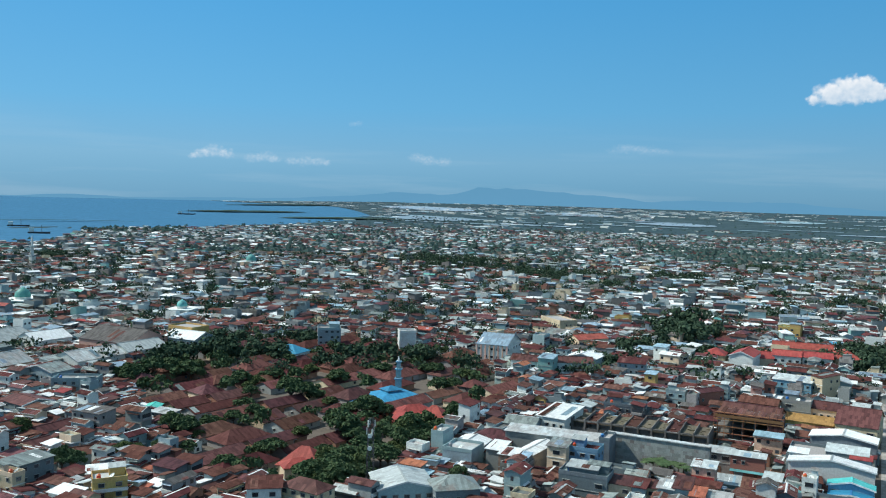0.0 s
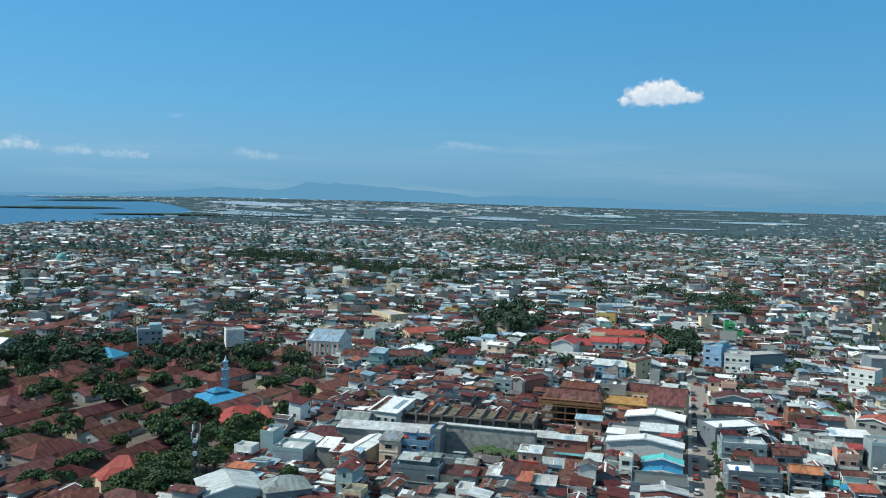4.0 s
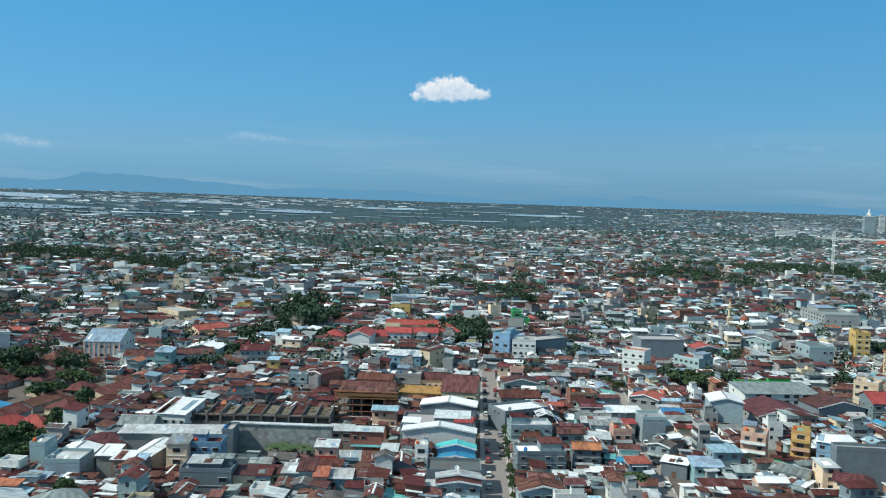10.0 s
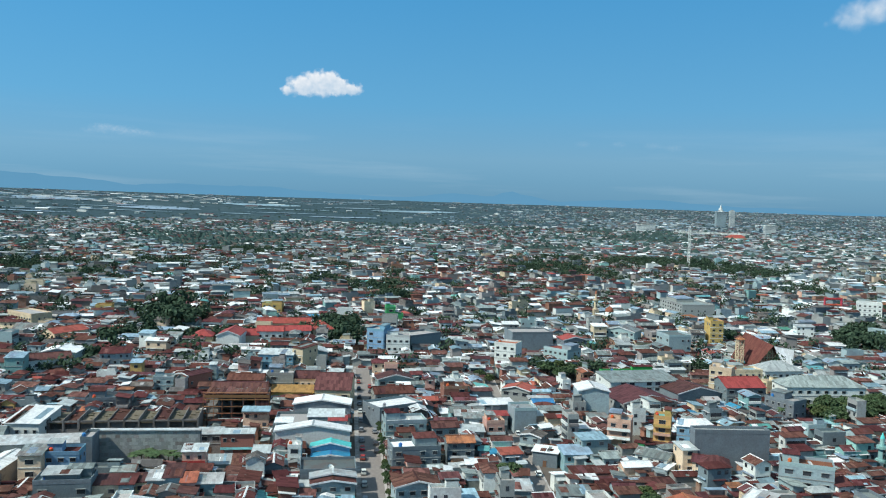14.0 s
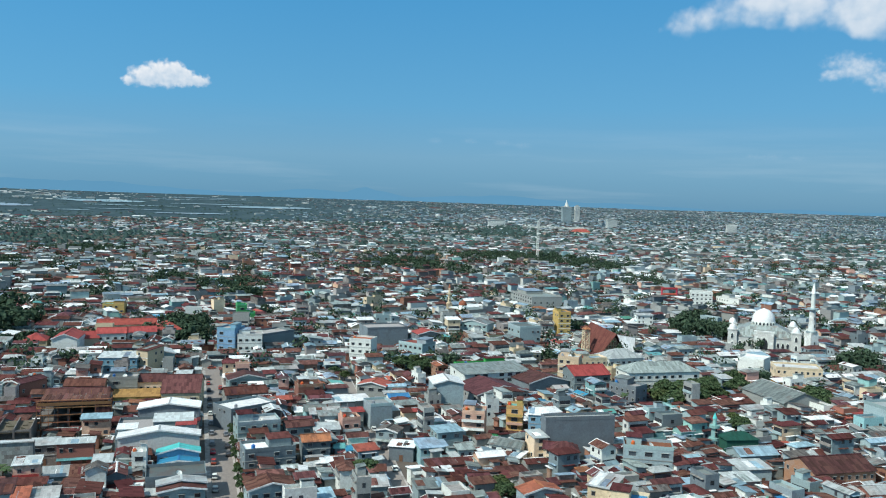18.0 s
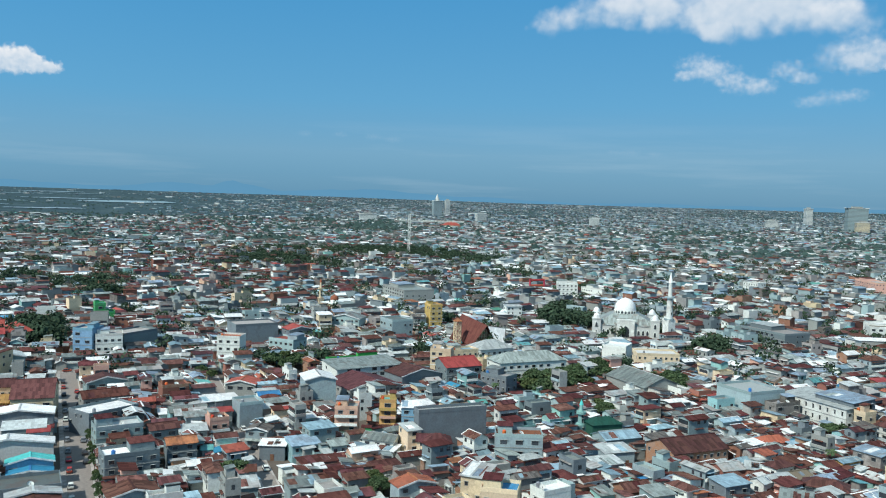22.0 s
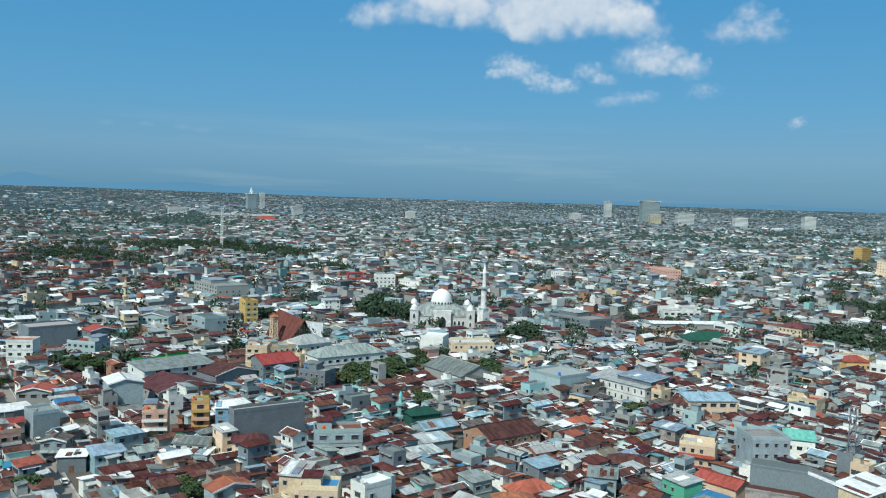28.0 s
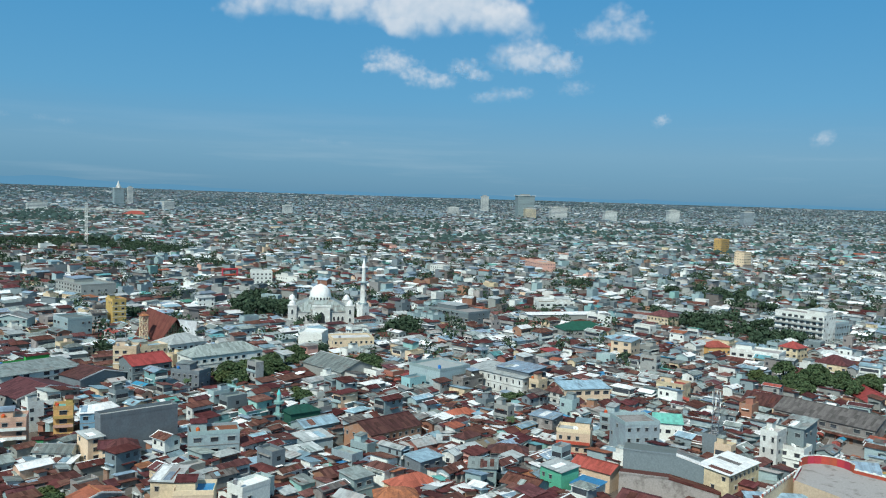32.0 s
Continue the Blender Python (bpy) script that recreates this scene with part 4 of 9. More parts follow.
def road_strip(name, x0, y0, x1, y1, half, kerb, label):
    """Asphalt with raised pavements and kerbs on both sides."""
    L, a = math.hypot(x1 - x0, y1 - y0), math.degrees(math.atan2(y1 - y0, x1 - x0))
    bm = bmesh.new()
    n = max(2, int(L / 12))
    vs = [(L * i / n, s * half, 0.06 + 0.02 * noise.noise((i, s, x0))) for i in range(n + 1) for s in (-1, 1)]
    faces(bm, vs, [(2 * i, 2 * i + 2, 2 * i + 3, 2 * i + 1) for i in range(n)])
    r = part(name, bm, ASPHALT, None)
    r.matrix_basis = pose(x0, y0, 0, 0, 0, a)
    tagged(r, label, "road", kind="structure")
    for s in (-1, 1) if kerb else ():
        bm = bmesh.new()
        q0, q1 = sorted((s * half, s * (half + kerb)))
        box(bm, 0, q0, -0.1, L, q1, 0.2)
        pv = part("pavement", bm, PAVING, None)
        pv.matrix_basis = pose(x0, y0, 0, 0, 0, a)
        tagged(pv, "worn concrete pavement along the street", "pavement", kind="structure")


road_strip("road", 8.5, 150, 8.5, 452, 3.6, 1.6, "straight pale asphalt street between shophouses")
road_strip("road", 56, 180, 71, 420, 2.2, 0.6, "narrow lane between low houses")
road_strip("road", 103, 180, 104, 330, 1.4, 0.3, "narrow lane between low houses")
road_strip("road", 104, 330, 112, 420, 1.7, 0.0, "narrow lane between low houses")
road_strip("road", -130, 452, 80, 452, 3.2, 0.6, "cross street lined with parked cars")
road_strip("road", 296, 112, 372, 131, 7.5, 0.5, "market street with stalls")

# ---- kit: houses with parts, trees, tanks, masts ----
def window_mesh(w, h):
    """A small framed window that stands 8 cm proud of the wall, its pane set back in the frame, under a slim hood; front to -y."""
    bm = bmesh.new()
    f = 0.07
    o = [(-w / 2, 0), (w / 2, 0), (w / 2, h), (-w / 2, h)]
    i = [(-w / 2 + f, f), (w / 2 - f, f), (w / 2 - f, h - f), (-w / 2 + f, h - f)]
    vs = [(x, 0.02, z) for x, z in o] + [(x, -0.08, z) for x, z in o] + [(x, -0.08, z) for x, z in i] + [(x, -0.02, z) for x, z in i]
    ring = [(q + k, q + (k + 1) % 4, q + 4 + (k + 1) % 4, q + 4 + k) for q in (0, 4, 8) for k in range(4)]
    faces(bm, vs, ring + [(12, 13, 14, 15)])
    bm.faces.ensure_lookup_table()
    bm.faces[-1].material_index = 1
    box(bm, -w / 2 - 0.12, -0.4, h, w / 2 + 0.12, 0.02, h + 0.08)
    me = bpy.data.meshes.new("window")
    bm.to_mesh(me)
    bm.free()
    me.materials.append(WALL["grey"])
    me.materials.append(GLASS)
    return me


WINDOWS = {k: window_mesh(*k) for k in ((1.1, 1.3), (1.7, 1.3), (2.4, 1.5), (0.8, 1.7))}


def door_mesh():
    bm = bmesh.new()
    box(bm, -0.5, -0.06, 0, 0.5, 0.02, 2.05)
    box(bm, -0.62, -0.1, 0, -0.5, 0.02, 2.15)
    box(bm, 0.5, -0.1, 0, 0.62, 0.02, 2.15)
    box(bm, -0.62, -0.1, 2.05, 0.62, 0.02, 2.17)
    me = bpy.data.meshes.new("door")
    bm.to_mesh(me)
    bm.free()
    me.materials.append(WOOD)
    return me


def shutter_mesh():
    bm = bmesh.new()
    rows = [(s * 1.4, -0.07 if i % 2 else -0.03, i * 0.14) for i in range(19) for s in (-1, 1)]
    faces(bm, rows, [(2 * i, 2 * i + 1, 2 * i + 3, 2 * i + 2) for i in range(18)])
    me = bpy.data.meshes.new("roller_shutter")
    bm.to_mesh(me)
    bm.free()
    me.materials.append(STEEL)
    return me


DOOR, SHUTTER = door_mesh(), shutter_mesh()
krng = random.Random(5)


def roof_bm(kind, w, d, h, up, ov=0.5, th=0.14):
    """A closed roof shell of real thickness; its eaves pass over the walls."""
    bm = bmesh.new()
    a, b = w / 2 + ov, d / 2 + ov
    if kind in ("gable", "gablef"):
        if kind == "gablef":
            a, b = b, a
        low = h - up * ov / max(b - ov, 0.1)
        pts = [(-a, -b, low), (a, -b, low), (a, 0, h + up), (-a, 0, h + up), (a, b, low), (-a, b, low)]
        pts = pts + [(x, y, z + th) for x, y, z in pts]
        if kind == "gablef":
            pts = [(-y, x, z) for x, y, z in pts]
        faces(bm, pts, [(0, 3, 2, 1), (3, 5, 4, 2), (6, 7, 8, 9), (9, 8, 10, 11), (0, 1, 7, 6), (4, 5, 11, 10), (1, 2, 8, 7), (2, 4, 10, 8), (3, 0, 6, 9), (5, 3, 9, 11)])
    elif kind == "hip":
        r = max(a - b, 0.15)
        if b > a:
            r, s = 0.15, b - a
            ends = [(0, -s, h + up), (0, s, h + up)]
        else:
            ends = [(-r, 0, h + up), (r, 0, h + up)]
        low = h - up * ov / max(min(a, b) - ov, 0.1)
        pts = [(-a, -b, low), (a, -b, low), (a, b, low), (-a, b, low)] + ends
        k = len(pts)
        pts += [(x, y, z + th) for x, y, z in pts]
        if b > a:
            tops = [(6, 7, 10), (7, 8, 11, 10), (8, 9, 11), (9, 6, 10, 11)]
        else:
            tops = [(6, 7, 11, 10), (7, 8, 11), (8, 9, 10, 11), (9, 6, 10)]
        faces(bm, pts, tops + [(0, 3, 2, 1)] + [(i, (i + 1) % 4, 6 + (i + 1) % 4, 6 + i) for i in range(4)])
    elif kind == "shed":
        pts = [(-a, -b, h), (a, -b, h), (a, b, h + up), (-a, b, h + up)]
        pts += [(x, y, z + th) for x, y, z in pts]
        faces(bm, pts, [(0, 3, 2, 1), (4, 5, 6, 7)] + [(i, (i + 1) % 4, 4 + (i + 1) % 4, 4 + i) for i in range(4)])
    else:
        box(bm, -w / 2 + 0.16, -d / 2 + 0.16, h - 0.25, w / 2 - 0.16, d / 2 - 0.16, h)
    return bm


def wall_bm(kind, w, d, h, up):
    bm = bmesh.new()
    a, b = w / 2, d / 2
    v = [(-a, -b, -0.4), (a, -b, -0.4), (a, b, -0.4), (-a, b, -0.4), (-a, -b, h), (a, -b, h), (a, b, h), (-a, b, h)]
    f = [(0, 1, 5, 4), (2, 3, 7, 6)]
    if kind == "gable":
        v += [(-a, 0, h + up), (a, 0, h + up)]
        f += [(1, 2, 6, 9, 5), (3, 0, 4, 8, 7)]
    elif kind == "gablef":
        v += [(0, -b, h + up), (0, b, h + up)]
        f = [(0, 1, 5, 8, 4), (2, 3, 7, 9, 6), (1, 2, 6, 5), (3, 0, 4, 7)]
    elif kind == "shed":
        v[6], v[7] = (a, b, h + up), (-a, b, h + up)
        f += [(1, 2, 6, 5), (3, 0, 4, 7)]
    else:
        f += [(1, 2, 6, 5), (3, 0, 4, 7)]
    faces(bm, v, f)
    return bm


def parapet_bm(w, d, h, up):
    bm = bmesh.new()
    a, b, t = w / 2 + 0.06, d / 2 + 0.06, 0.2
    box(bm, -a, -b, h - 0.3, a, -b + t, h + up)
    box(bm, -a, b - t, h - 0.3, a, b, h + up)
    box(bm, -a, -b + t, h - 0.3, -a + t, b - t, h + up)
    box(bm, a - t, -b + t, h - 0.3, a, b - t, h + up)
    return bm


PLAIN = ("windowless", "plain")
TANK_SITES = []


def building(x, y, w, d, h, turn, kind, roof, wall, floors, label, name="house", rich=True, category="house", group=""):
    """A house or hall: walls, roof, parapet, storey bands, windows, door or shutters, balconies. Front to -y."""
    rot = radians(turn)
    SITES.append((x, y, w / 2, d / 2, rot))
    if len(label.split()) < 5:
        label += " among dense low roofs"
    e = thing(name, pose(x, y, 0, 0, 0, turn), label, category, group)
    up = {"gable": d * 0.20, "gablef": w * 0.125, "hip": min(w, d) * 0.26, "shed": d * 0.10}.get(kind, 0.95)
    if rich and "steep" in label:
        up *= 1.6
    if "low-pitched" in label:
        up *= 0.65
    part("wall", wall_bm(kind, w, d, h, up), WALL[wall], e)
    part("roof", roof_bm(kind, w, d, h, up), ROOF[roof], e)
    if kind in ("gable", "shed") and roof not in ("red", "sky", "teal") and krng.random() < 0.75:
        # sheets laid over the slope when the roof was mended
        for _ in range(krng.randint(1, 3)):
            bm = bmesh.new()
            x0, x1 = sorted((krng.uniform(-0.5, 0.5) * w, krng.uniform(-0.5, 0.5) * w))
            x1 = min(x1, x0 + 2.4)
            lo, hi = krng.uniform(0, 0.3), krng.uniform(0.5, 0.97)
            sgn = krng.choice((-1, -1, 1)) if kind == "gable" else -1
            pts = []
            for px, q in ((x0, lo), (x1, lo), (x1, hi), (x0, hi)):
                if kind == "gable":
                    pts.append((px, sgn * (d / 2) * (1 - q), h + up * q + 0.17))
                else:
                    pts.append((px, -d / 2 - 0.5 + (d + 1) * q, h + up * q + 0.17))
            n0 = pts + [(px, py, pz - 0.06) for px, py, pz in pts]
            faces(bm, n0, [(0, 1, 2, 3)] + [(i, i + 4, (i + 1) % 4 + 4, (i + 1) % 4) for i in range(4)])
            part("sheet_patch", bm, ROOF[krng.choice({"brown": ("rust", "maroon", "grey"), "maroon": ("brown", "rust"), "rust": ("brown", "grey", "pale"), "barrack": ("brown", "maroon")}.get(roof, ("white", "blue", "rust", "grey")))], e)
    if kind == "gablef" and rich:
        for s in (-1, 1):
            bm = bmesh.new()
            z = h - up * 0.5 / (w / 2)
            faces(bm, [(s * (w / 2 + 0.55), y0, z + dz) for y0 in (-d / 2 - 0.62, -d / 2 - 0.5) for dz in (-0.2, 0.3)] + [(0, y0, h + up + dz) for y0 in (-d / 2 - 0.62, -d / 2 - 0.5) for dz in (-0.2, 0.3)],
                  [(0, 1, 5, 4), (2, 6, 7, 3), (1, 3, 7, 5), (0, 4, 6, 2), (0, 2, 3, 1)])
            part("barge_board", bm, ROOF["white"], e)
    if kind in ("gable", "gablef") and rich:
        bm = bmesh.new()
        if kind == "gable":
            box(bm, -w / 2 - 0.5, -0.3, h + up + 0.06, w / 2 + 0.5, 0.3, h + up + 0.24)
        else:
            box(bm, -0.3, -d / 2 - 0.5, h + up + 0.06, 0.3, d / 2 + 0.5, h + up + 0.24)
        part("ridge_cap", bm, ROOF["pale" if roof in ("grey", "pale", "white", "blue") else roof], e)
    if kind == "flat":
        part("parapet", parapet_bm(w, d, h, up), WALL[wall], e)
        if rich and krng.random() < 0.75 and not any(k in label for k in PLAIN):
            rw, rd = w * krng.uniform(0.3, 0.5), d * krng.uniform(0.35, 0.6)
            ox, oy = krng.choice((-1, 1)) * (w - rw) * 0.42, (d - rd) * krng.uniform(-0.1, 0.42)
            bm = bmesh.new()
            box(bm, ox - rw / 2, oy - rd / 2, h, ox + rw / 2, oy + rd / 2, h + 2.5)
            s = part("stair_head", bm, WALL[wall], e)
            rb = roof_bm("shed", rw, rd, 0, 0.5, 0.3)
            bmesh.ops.translate(rb, verts=rb.verts, vec=(ox, oy, h + 2.5))
            part("roof", rb, ROOF[krng.choice(("grey", "pale", "brown", "blue"))], s)
        TANK_SITES.append((x, y, rot, w, d, h))
    storey = h / floors
    bare = any(k in label for k in PLAIN)
    if rich and floors > 1 and not bare and krng.random() < 0.45:
        for f in range(1, floors):
            bm = bmesh.new()
            box(bm, -w / 2 - 0.12, -d / 2 - 0.14, f * storey - 0.12, w / 2 + 0.12, -d / 2 + 0.02, f * storey + 0.12)
            part("storey_band", bm, WALL["white" if wall in ("cream", "yellow") else "grey"], e)
    if "columns" in label:
        for i in range(8):
            bm = bmesh.new()
            q = -w / 2 + w * i / 7
            box(bm, q - 0.35, -d / 2 - 0.35, 0, q + 0.35, -d / 2 + 0.02, h - 0.4)
            part("column", bm, WALL["salmon"], e)
    if "peach" in label:
        bm = bmesh.new()
        faces(bm, [(-w / 2 - 2, -d / 2, 3.2), (w / 2 + 2, -d / 2, 3.2), (w / 2 + 2, -d / 2 - 4.5, 2.6), (-w / 2 - 2, -d / 2 - 4.5, 2.6), (w / 2 + 2, -d / 2 - 4.5, 0.2), (-w / 2 - 2, -d / 2 - 4.5, 0.2)], [(0, 1, 2, 3), (3, 2, 4, 5)])
        part("awning", bm, WALL["green"], e, "bright green awning and fence")
    if bare:
        return e
    long_win = (0.8, 1.7) if "narrow windows" in label else krng.choice(((1.1, 1.3), (1.7, 1.3), (1.7, 1.3), (2.4, 1.5)))
    balcony = "balcon" in label
    for f in range(floors):
        z = f * storey + min(1.0, storey * 0.32)
        if f == 0 and rich:
            n = max(1, int(w / 5.5))
            for i in range(n):
                px = (i + 0.5) / n * w - w / 2
                if w > 6 and krng.random() < 0.6:
                    shared("roller_shutter", SHUTTER, e, pose(px, -d / 2, 0))
                else:
                    shared("door", DOOR, e, pose(px, -d / 2, 0))
            continue
        if f == 0 and not rich:
            shared("door", DOOR, e, pose(krng.uniform(-0.3, 0.3) * w, -d / 2, 0))
        n = max(1, min(9, int(w / (long_win[0] + 1.5)))) if rich else max(1, min(2, int(w / 4)))
        for i in range(n):
            if krng.random() < (0.92 if rich else 0.8):
                shared("window", WINDOWS[long_win], e, pose((i + 0.5) / n * w - w / 2, -d / 2, z))
        n = max(1, min(5, int(d / 3.2))) if rich else 1
        for sgn, rz in ((-1, -90), (1, 90)):
            for i in range(n):
                if krng.random() < 0.55 and not (abs(turn) < 30 and sgn * x > 0):
                    shared("window", WINDOWS[(1.1, 1.3)], e, pose(sgn * w / 2, (i + 0.5) / n * d - d / 2, z, 0, 0, rz))
        if balcony and f > 0:
            bm = bmesh.new()
            zb = f * storey
            box(bm, -w / 2, -d / 2 - 1.2, zb - 0.12, w / 2, -d / 2 + 0.02, zb)
            box(bm, -w / 2, -d / 2 - 1.2, zb, w / 2, -d / 2 - 1.1, zb + 0.9)
            part("balcony", bm, WALL[("green", "yellow", "salmon", "yellow")[f % 4] if "yellow and green" in label else "red" if "red balconies" in label else "white" if wall != "white" else "grey"], e)
    if rich and floors > 1 and krng.random() < 0.5:
        bm = bmesh.new()
        faces(bm, [(-w / 2, -d / 2, 2.9), (w / 2, -d / 2, 2.9), (w / 2, -d / 2 - 1.5, 2.5), (-w / 2, -d / 2 - 1.5, 2.5), (-w / 2, -d / 2, 3.0), (w / 2, -d / 2, 3.0), (w / 2, -d / 2 - 1.5, 2.6), (-w / 2, -d / 2 - 1.5, 2.6)],
              [(0, 1, 2, 3), (4, 7, 6, 5), (3, 2, 6, 7), (0, 3, 7, 4), (1, 5, 6, 2)])
        part("awning", bm, ROOF[krng.choice(("grey", "rust", "teal", "blue"))], e)
    return e


def leaf_cloud(n, centres, seed, leaf=0.75, flat=0.8):
    """Many small folded leaf clumps round some centres (x, y, z, r): an uneven crown with gaps."""
    g = np.random.default_rng(seed)
    c = np.array(centres)
    k = g.choice(len(c), n, p=c[:, 3] ** 2 / (c[:, 3] ** 2).sum())
    d = g.normal(size=(n, 3))
    d /= np.linalg.norm(d, axis=1)[:, None]
    d[:, 2] = np.where(d[:, 2] < -0.35, -d[:, 2], d[:, 2])
    p = c[k, :3] + d * (c[k, 3] * g.uniform(0.72, 1.08, n))[:, None] * [1, 1, flat]
    nrm = d + g.normal(0, 0.75, (n, 3))
    nrm /= np.linalg.norm(nrm, axis=1)[:, None]
    u = np.cross(nrm, g.normal(size=(n, 3)))
    u /= np.linalg.norm(u, axis=1)[:, None]
    v = np.cross(nrm, u)
    s = (leaf * g.uniform(0.55, 1.35, n))[:, None]
    V = np.stack([p - u * s, p - v * s * 0.7 + nrm * s * 0.15, p + u * s, p + v * s * 0.7 + nrm * s * 0.15], 1)
    return V.reshape(-1, 3), np.arange(n * 4).reshape(n, 4)


def tree_kind(seed, h, spread, n, leafmat, lobes=9):
    """A broad tropical street tree: tapered trunk, forked limbs, a lobed crown of leaf clumps."""
    g = random.Random(seed)
    e = thing("tree", pose(0, 0, 0), "broad dark green leafy tree", "tree")
    bm = bmesh.new()
    fork = h * 0.28
    rod(bm, (0, 0, -0.3), (0.1, 0.1, fork), h * 0.030, 7, h * 0.019)
    cs = []
    for i in range(lobes):
        a = i * 2.4 + g.uniform(-0.4, 0.4)
        q = spread * (0.12 + 0.62 * math.sqrt((i + 0.5) / lobes))
        z = h * (0.88 - 0.46 * (q / spread) ** 1.6) + g.uniform(-0.06, 0.06) * h
        r = spread * g.uniform(0.20, 0.36)
        cs.append((q * math.cos(a), q * math.sin(a), z - r * 0.45, r))
        if i % 2 == 0:
            rod(bm, (0.1, 0.1, fork * 0.92), (q * math.cos(a) * 0.8, q * math.sin(a) * 0.8, z - r * 0.8), h * 0.013, 5, h * 0.005)
    part("trunk", bm, BARK, e)
    V, Q = leaf_cloud(n, cs, seed, spread * 0.088)
    shared("crown", raw_mesh("crown", V, Q, mats=[leafmat]), e, Matrix())
    return e


def palm_kind(seed, h=8.0, fronds=16):
    g = random.Random(seed)
    e = thing("palm_tree", pose(0, 0, 0), "palm with drooping feathered fronds", "tree")
    bm = bmesh.new()
    rod(bm, (0, 0, -0.3), (0.15, 0, h * 0.5), 0.2, 7, 0.16)
    rod(bm, (0.15, 0, h * 0.5), (0.35, 0.1, h), 0.16, 7, 0.12)
    part("trunk", bm, BARK, e)
    for i in range(fronds):
        bm = bmesh.new()
        a, el, L = i * 2.4, g.uniform(-0.2, 1.0), g.uniform(2.4, 3.2)
        px, pz, ang = 0.0, 0.0, el
        pts = []
        for k in range(7):
            pts.append((px, pz, 0.5 * math.sin(math.pi * (k + 0.6) / 7.2)))
            px, pz, ang = px + L / 7 * math.cos(ang), pz + L / 7 * math.sin(ang), ang - 0.28
        vs = []
        for x_, z_, w_ in pts:
            vs += [(x_, -w_, z_ - w_ * 0.35), (x_, 0, z_), (x_, w_, z_ - w_ * 0.35)]
        faces(bm, vs, [f for k in range(6) for f in ((k * 3, k * 3 + 3, k * 3 + 4, k * 3 + 1), (k * 3 + 1, k * 3 + 4, k * 3 + 5, k * 3 + 2))])
        f = part("frond", bm, LEAF, e)
        f.matrix_basis = pose(0.35, 0.1, h, 0, 0, math.degrees(a))
    return e


def lattice_bm(h, w0, w1, bays, r=0.09):
    """Four legs with cross bracing."""
    bm = bmesh.new()
    def corner(i, z):
        s = (w0 + (w1 - w0) * z / h) / 2
        return ((-s, -s, z), (s, -s, z), (s, s, z), (-s, s, z))[i % 4]
    for i in range(4):
        rod(bm, corner(i, -0.3), corner(i, h), r * 1.5, 5)
        for k in range(bays):
            z0, z1 = h * k / bays, h * (k + 1) / bays
            rod(bm, corner(i, z0), corner(i + 1, z1), r, 4)
            rod(bm, corner(i + 1, z0), corner(i, z1), r, 4)
            rod(bm, corner(i, z1), corner(i + 1, z1), r, 4)
    return bm


def tank_kind(material, label):
    e = thing("water_tank", pose(0, 0, 0), label, "water tank", "rooftop water tanks")
    bm = bmesh.new()
    rod(bm, (0, 0, 0.25), (0, 0, 1.45), 0.62, 14)
    rod(bm, (0, 0, 1.45), (0, 0, 1.7), 0.62, 14, 0.28)
    part("barrel", bm, material, e)
    bm = bmesh.new()
    rod(bm, (0, 0, 1.7), (0, 0, 1.78), 0.26, 10)
    part("lid", bm, material, e)
    bm = bmesh.new()
    for sx in (-0.45, 0.45):
        for sy in (-0.45, 0.45):
            rod(bm, (sx, sy, 0), (sx, sy, 0.27), 0.05, 5)
    part("stand", bm, DARK, e)
    return e

